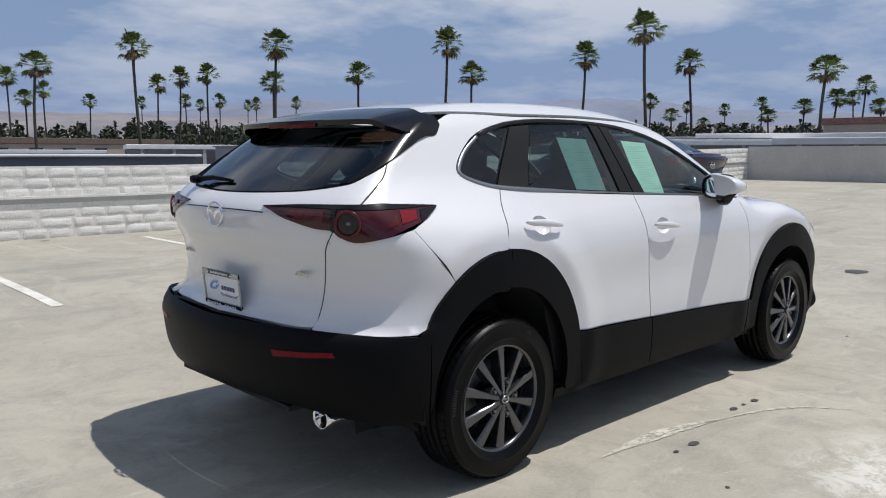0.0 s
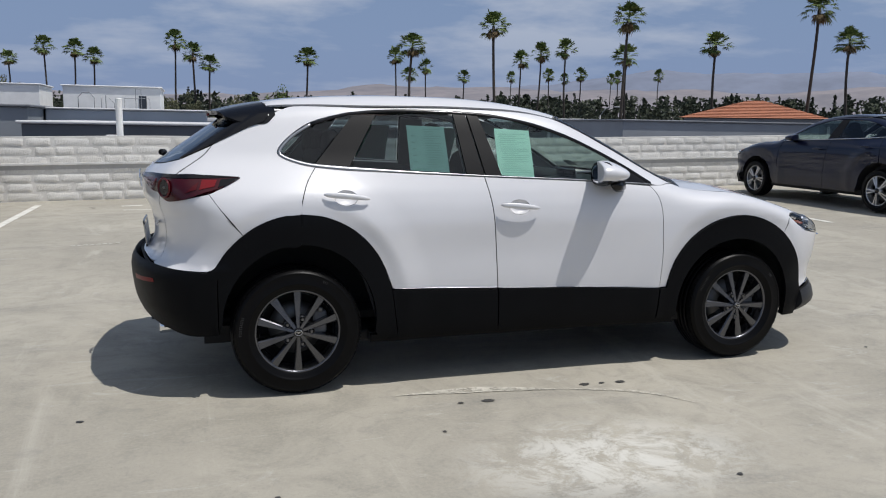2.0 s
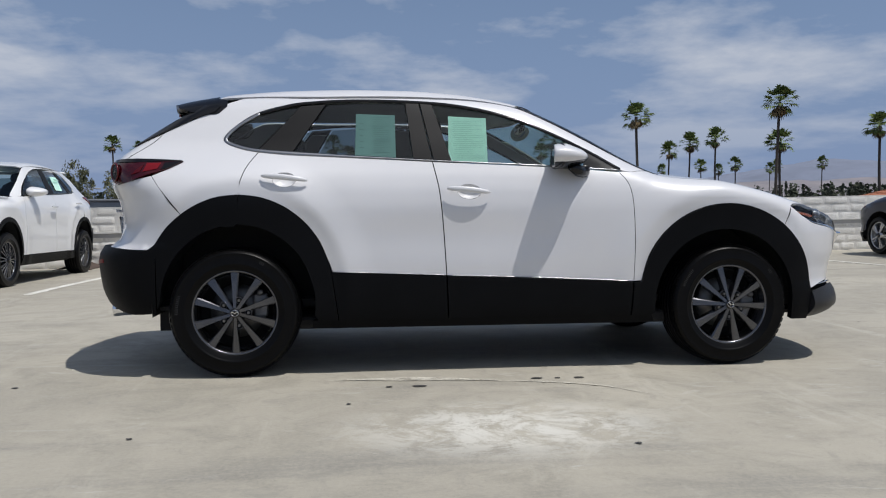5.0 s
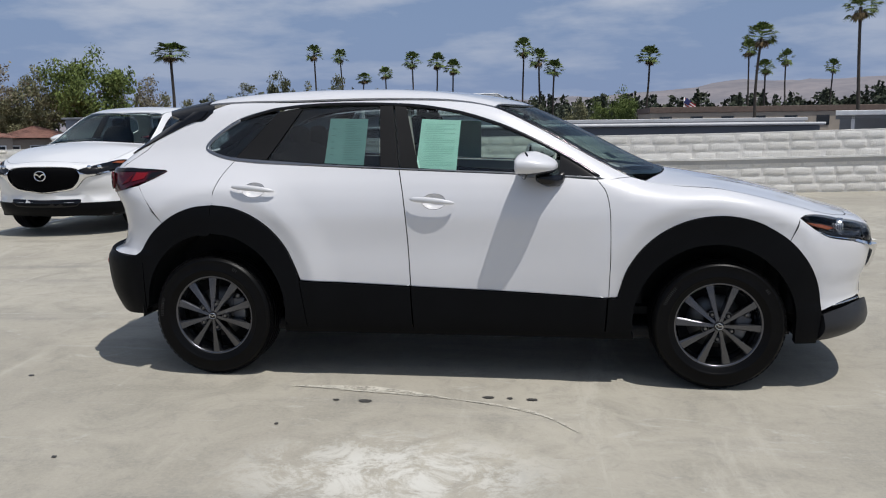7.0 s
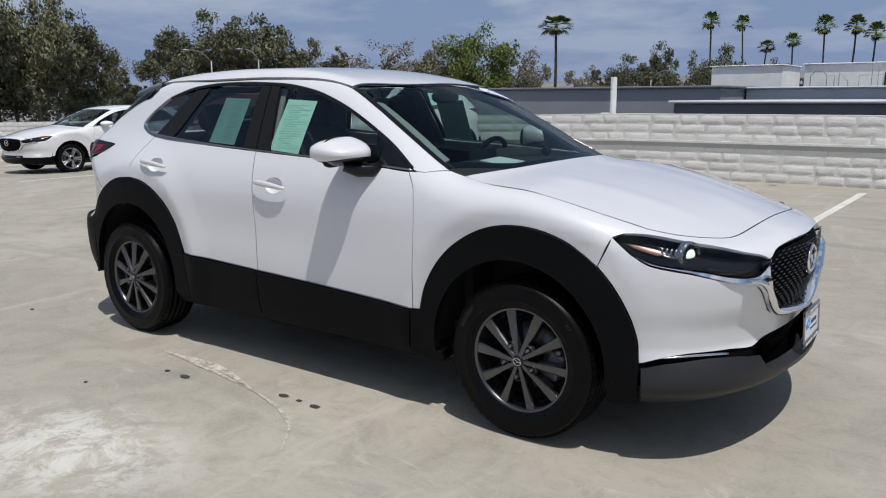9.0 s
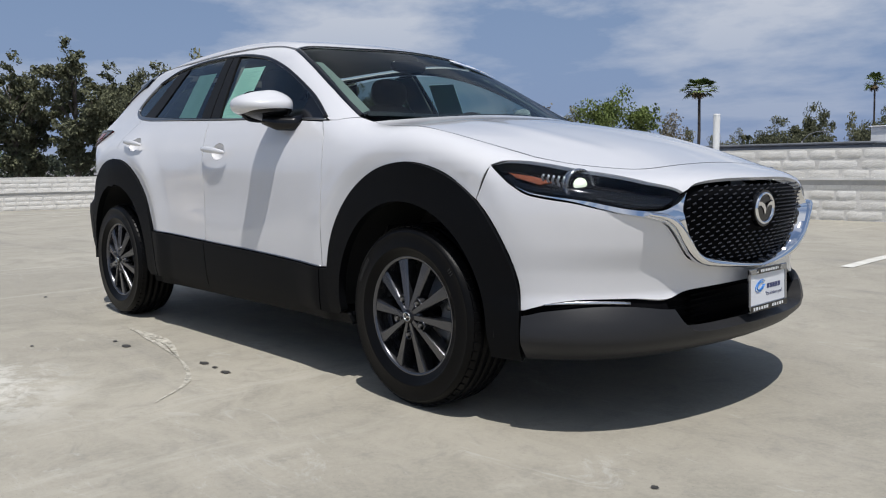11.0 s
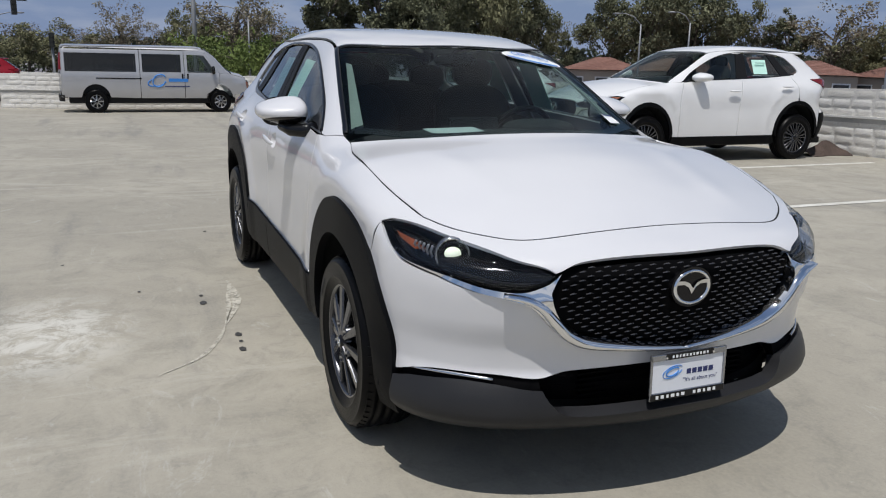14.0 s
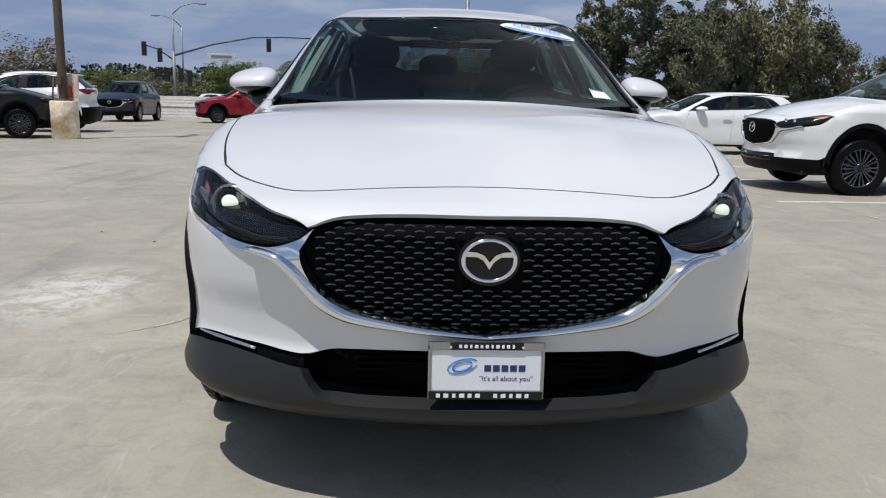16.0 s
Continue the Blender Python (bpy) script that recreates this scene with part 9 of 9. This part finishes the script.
def signal_head(parent, x, y, z, facing=0):
    head = part("signal_head", box((0.32, 0.28, 0.94), pose(x, y, z, 0, 0, facing), 0.03), SIGBLACK, parent, "black three-lamp signal head")
    for k in range(3):
        v = add_cyl(bmesh.new(), 0.13, 0.13, 0.22, pose(x, y, z, 0, 0, facing) @ pose(0, -0.2, 0.30 - 0.30 * k, 90), 14)
        part("visor", v, SIGBLACK, head)
    return head


ARMG = mat("dark_painted_mast", (0.07, 0.085, 0.085), 0.5, 0.3, vary=0.2, scale=3)
p = out_at(-104.05, 58)
g = land_z(p.x, p.y)
sig = thing("traffic_signal", "grey traffic signal mast with a long curved arm and black heads", "traffic signal", Matrix.Translation((p.x, p.y, g)) @ Matrix.Rotation(radians(104.9), 4, "Z"))
h0 = 3.6 - g
part("pole", add_tube(bmesh.new(), [(0, 0, 0), (0, 0, h0 - 0.3)], [0.13, 0.10], 10), METALG, sig)
part("mast_arm", add_tube(bmesh.new(), [(0, 0, h0 - 0.6), (2.6, 0, h0 + 0.25), (5.4, 0, h0 + 0.85), (7.5, 0, h0 + 0.95), (10.5, 0, h0 + 0.95)], [0.075, 0.065, 0.055, 0.05, 0.04], 8), ARMG, sig)
signal_head(sig, 6.5, 0, h0 + 0.35)
signal_head(sig, 9.7, 0, h0 + 0.5)
for x, z in ((-0.45, h0 - 1.9), (0.45, h0 - 1.9), (-1.9, h0 - 0.2), (-0.9, h0 - 0.6), (1.0, h0 - 2.2)):
    signal_head(sig, x, -0.2, z)
part("side_arm", add_tube(bmesh.new(), [(0, 0, h0 - 0.9), (-1.0, -0.1, h0 - 0.2), (-2.0, -0.1, h0 + 0.1)], 0.05, 6), ARMG, sig)
part("name_board", box((1.9, 0.05, 0.42), Matrix.Translation((3.2, -0.1, h0 - 0.55)), 0.02), PALEBAND, sig, "pale name board with plain bar")
part("name_bar", box((1.4, 0.02, 0.16), Matrix.Translation((3.2, -0.135, h0 - 0.55))), METALG, sig)
p = out_at(-92.6, 58)
sig2 = thing("traffic_signal", "short signal post with one black head beyond the wall", "traffic signal", Matrix.Translation((p.x, p.y, land_z(p.x, p.y))) @ Matrix.Rotation(radians(92.6), 4, "Z"))
part("pole", add_tube(bmesh.new(), [(0, 0, 0), (0, 0, 3.6)], 0.09, 8), METALG, sig2)
signal_head(sig2, 0, -0.2, 4.0)
p = out_at(-83.8, 62)
mast = thing("tall_pole", "tall grey steel pole beyond the wall", "pole", Matrix.Translation((p.x, p.y, land_z(p.x, p.y))))
part("shaft", add_tube(bmesh.new(), [(0, 0, 0), (0, 0, 10.5)], [0.2, 0.14], 10), METALG, mast)

# flag
p = out_at(8.0, 110)
flag = thing("flag_pole", "white flag pole with a drooping striped flag", "flag", Matrix.Translation((p.x, p.y, land_z(p.x, p.y))))
hz = EYE0[2] + 110 * math.tan(radians(1.75)) - land_z(p.x, p.y)
part("pole", add_tube(bmesh.new(), [(0, 0, 0), (0, 0, hz)], 0.06, 6), STUCCO, flag)
STRIPR, CANT = mat("flag_red", (0.35, 0.03, 0.04), 0.8, vary=0.1), mat("flag_blue", (0.03, 0.04, 0.15), 0.8, vary=0.1)
for k in range(7):
    z = hz - 0.1 - k * 0.19
    bm = bmesh.new()
    rows = [[bm.verts.new((0.06 + 0.25 * i, 0.08 * math.sin(i * 1.1 + k * 0.2), z - 0.16 * i + dz)) for i in range(7)] for dz in (0, -0.19)]
    for i in range(6):
        bm.faces.new((rows[0][i], rows[0][i + 1], rows[1][i + 1], rows[1][i]))
    part("stripe", bm, STRIPR if k % 2 == 0 else STUCCO, flag)
part("canton", box((0.75, 0.03, 0.7), pose(0.42, -0.09, hz - 0.62, 0, 33)), CANT, flag)

# a crumpled brown sheet left at the foot of the wall
SHEETB = mat("dirty_brown_sheet", (0.075, 0.052, 0.042), 0.9, vary=0.4, scale=6.0, bump=0.4, fine=30)
rnd = random.Random(12)
bm = bmesh.new()
grid = []
for lift in (0.012, 0.0):
    for i in range(15):
        u = i / 14
        for j in range(8):
            w = j / 7
            ridge = max(0.0, 1 - abs(w - 0.55) * 2.2) * (0.05 + 0.17 * math.sin(math.pi * min(1.0, u * 0.75 + 0.12)) ** 2)
            fold = 0.018 * math.sin(9 * u + 5 * w) * math.sin(math.pi * w)
            edge = 0.05 * math.sin(6 * u + 1.0)
            z = max(0.0, ridge + fold + rnd.uniform(-0.006, 0.006)) + lift + 0.004
            grid.append(bm.verts.new((-5.62 + (0.52 + edge) * w + 0.1 * u, 8.54 + 0.76 * u + 0.06 * math.sin(4 * w), deck_z(-5.4, 9.0) + z)))
cell = lambda k, i, j: grid[k * 120 + i * 8 + j]
for i in range(14):
    for j in range(7):
        bm.faces.new((cell(0, i, j), cell(0, i + 1, j), cell(0, i + 1, j + 1), cell(0, i, j + 1)))
        bm.faces.new((cell(1, i, j), cell(1, i, j + 1), cell(1, i + 1, j + 1), cell(1, i + 1, j)))
rim_ring = [(i, 0) for i in range(15)] + [(14, j) for j in range(1, 8)] + [(i, 7) for i in range(13, -1, -1)] + [(0, j) for j in range(6, 0, -1)]
for a, b in zip(rim_ring, rim_ring[1:] + rim_ring[:1]):
    bm.faces.new((cell(0, *b), cell(0, *a), cell(1, *a), cell(1, *b)))
bmesh.ops.recalc_face_normals(bm, faces=bm.faces[:])
tagged(part("crumpled_sheet", bm, SHEETB, None), "crumpled dirty brown sheet on concrete at the wall's foot", "sheet")


# ---- blocks of the walls: the nearest as pieces, the rest joined ----
for wall, a, d, out, length, height, near in BLOCK_JOBS:
    turn = Matrix((( d.x, -out.x, 0), (d.y, -out.y, 0), (0, 0, 1))).to_4x4()
    verts, faces = [], []
    rnd = random.Random(5)
    flat = {me.name: ([v.co.copy() for v in me.vertices], [tuple(p.vertices) for p in me.polygons]) for me in BLOCKS}
    count = 0
    for c in range(int(height / COURSE + 0.5)):
        s = (0.5 if c % 2 else 0.0) * LONG + rnd.uniform(-0.04, 0.04)
        while s < length:
            pick = rnd.randrange(len(BLOCKS))
            me, long = BLOCKS[pick], LENGTHS[pick]
            s += long / 2
            p = a + d * s
            m = Matrix.Translation((p.x, p.y, deck_z(p.x, p.y) + c * COURSE + 0.006)) @ turn
            pos = p.x if abs(d.x) > 0.5 else p.y
            if near[0] < pos < near[1] and count < 300:
                ob = new("block", me)
                ob.parent = wall
                ob.matrix_basis = m
                count += 1
            else:
                vs, fs = flat[me.name]
                k = len(verts)
                verts += [m @ v for v in vs]
                faces += [tuple(i + k for i in f) for f in fs]
            s += long / 2
    ob = mesh_part("blocks", verts, faces, WALLM, wall, "rough painted wall blocks")
    tagged(ob, kind="stuff")
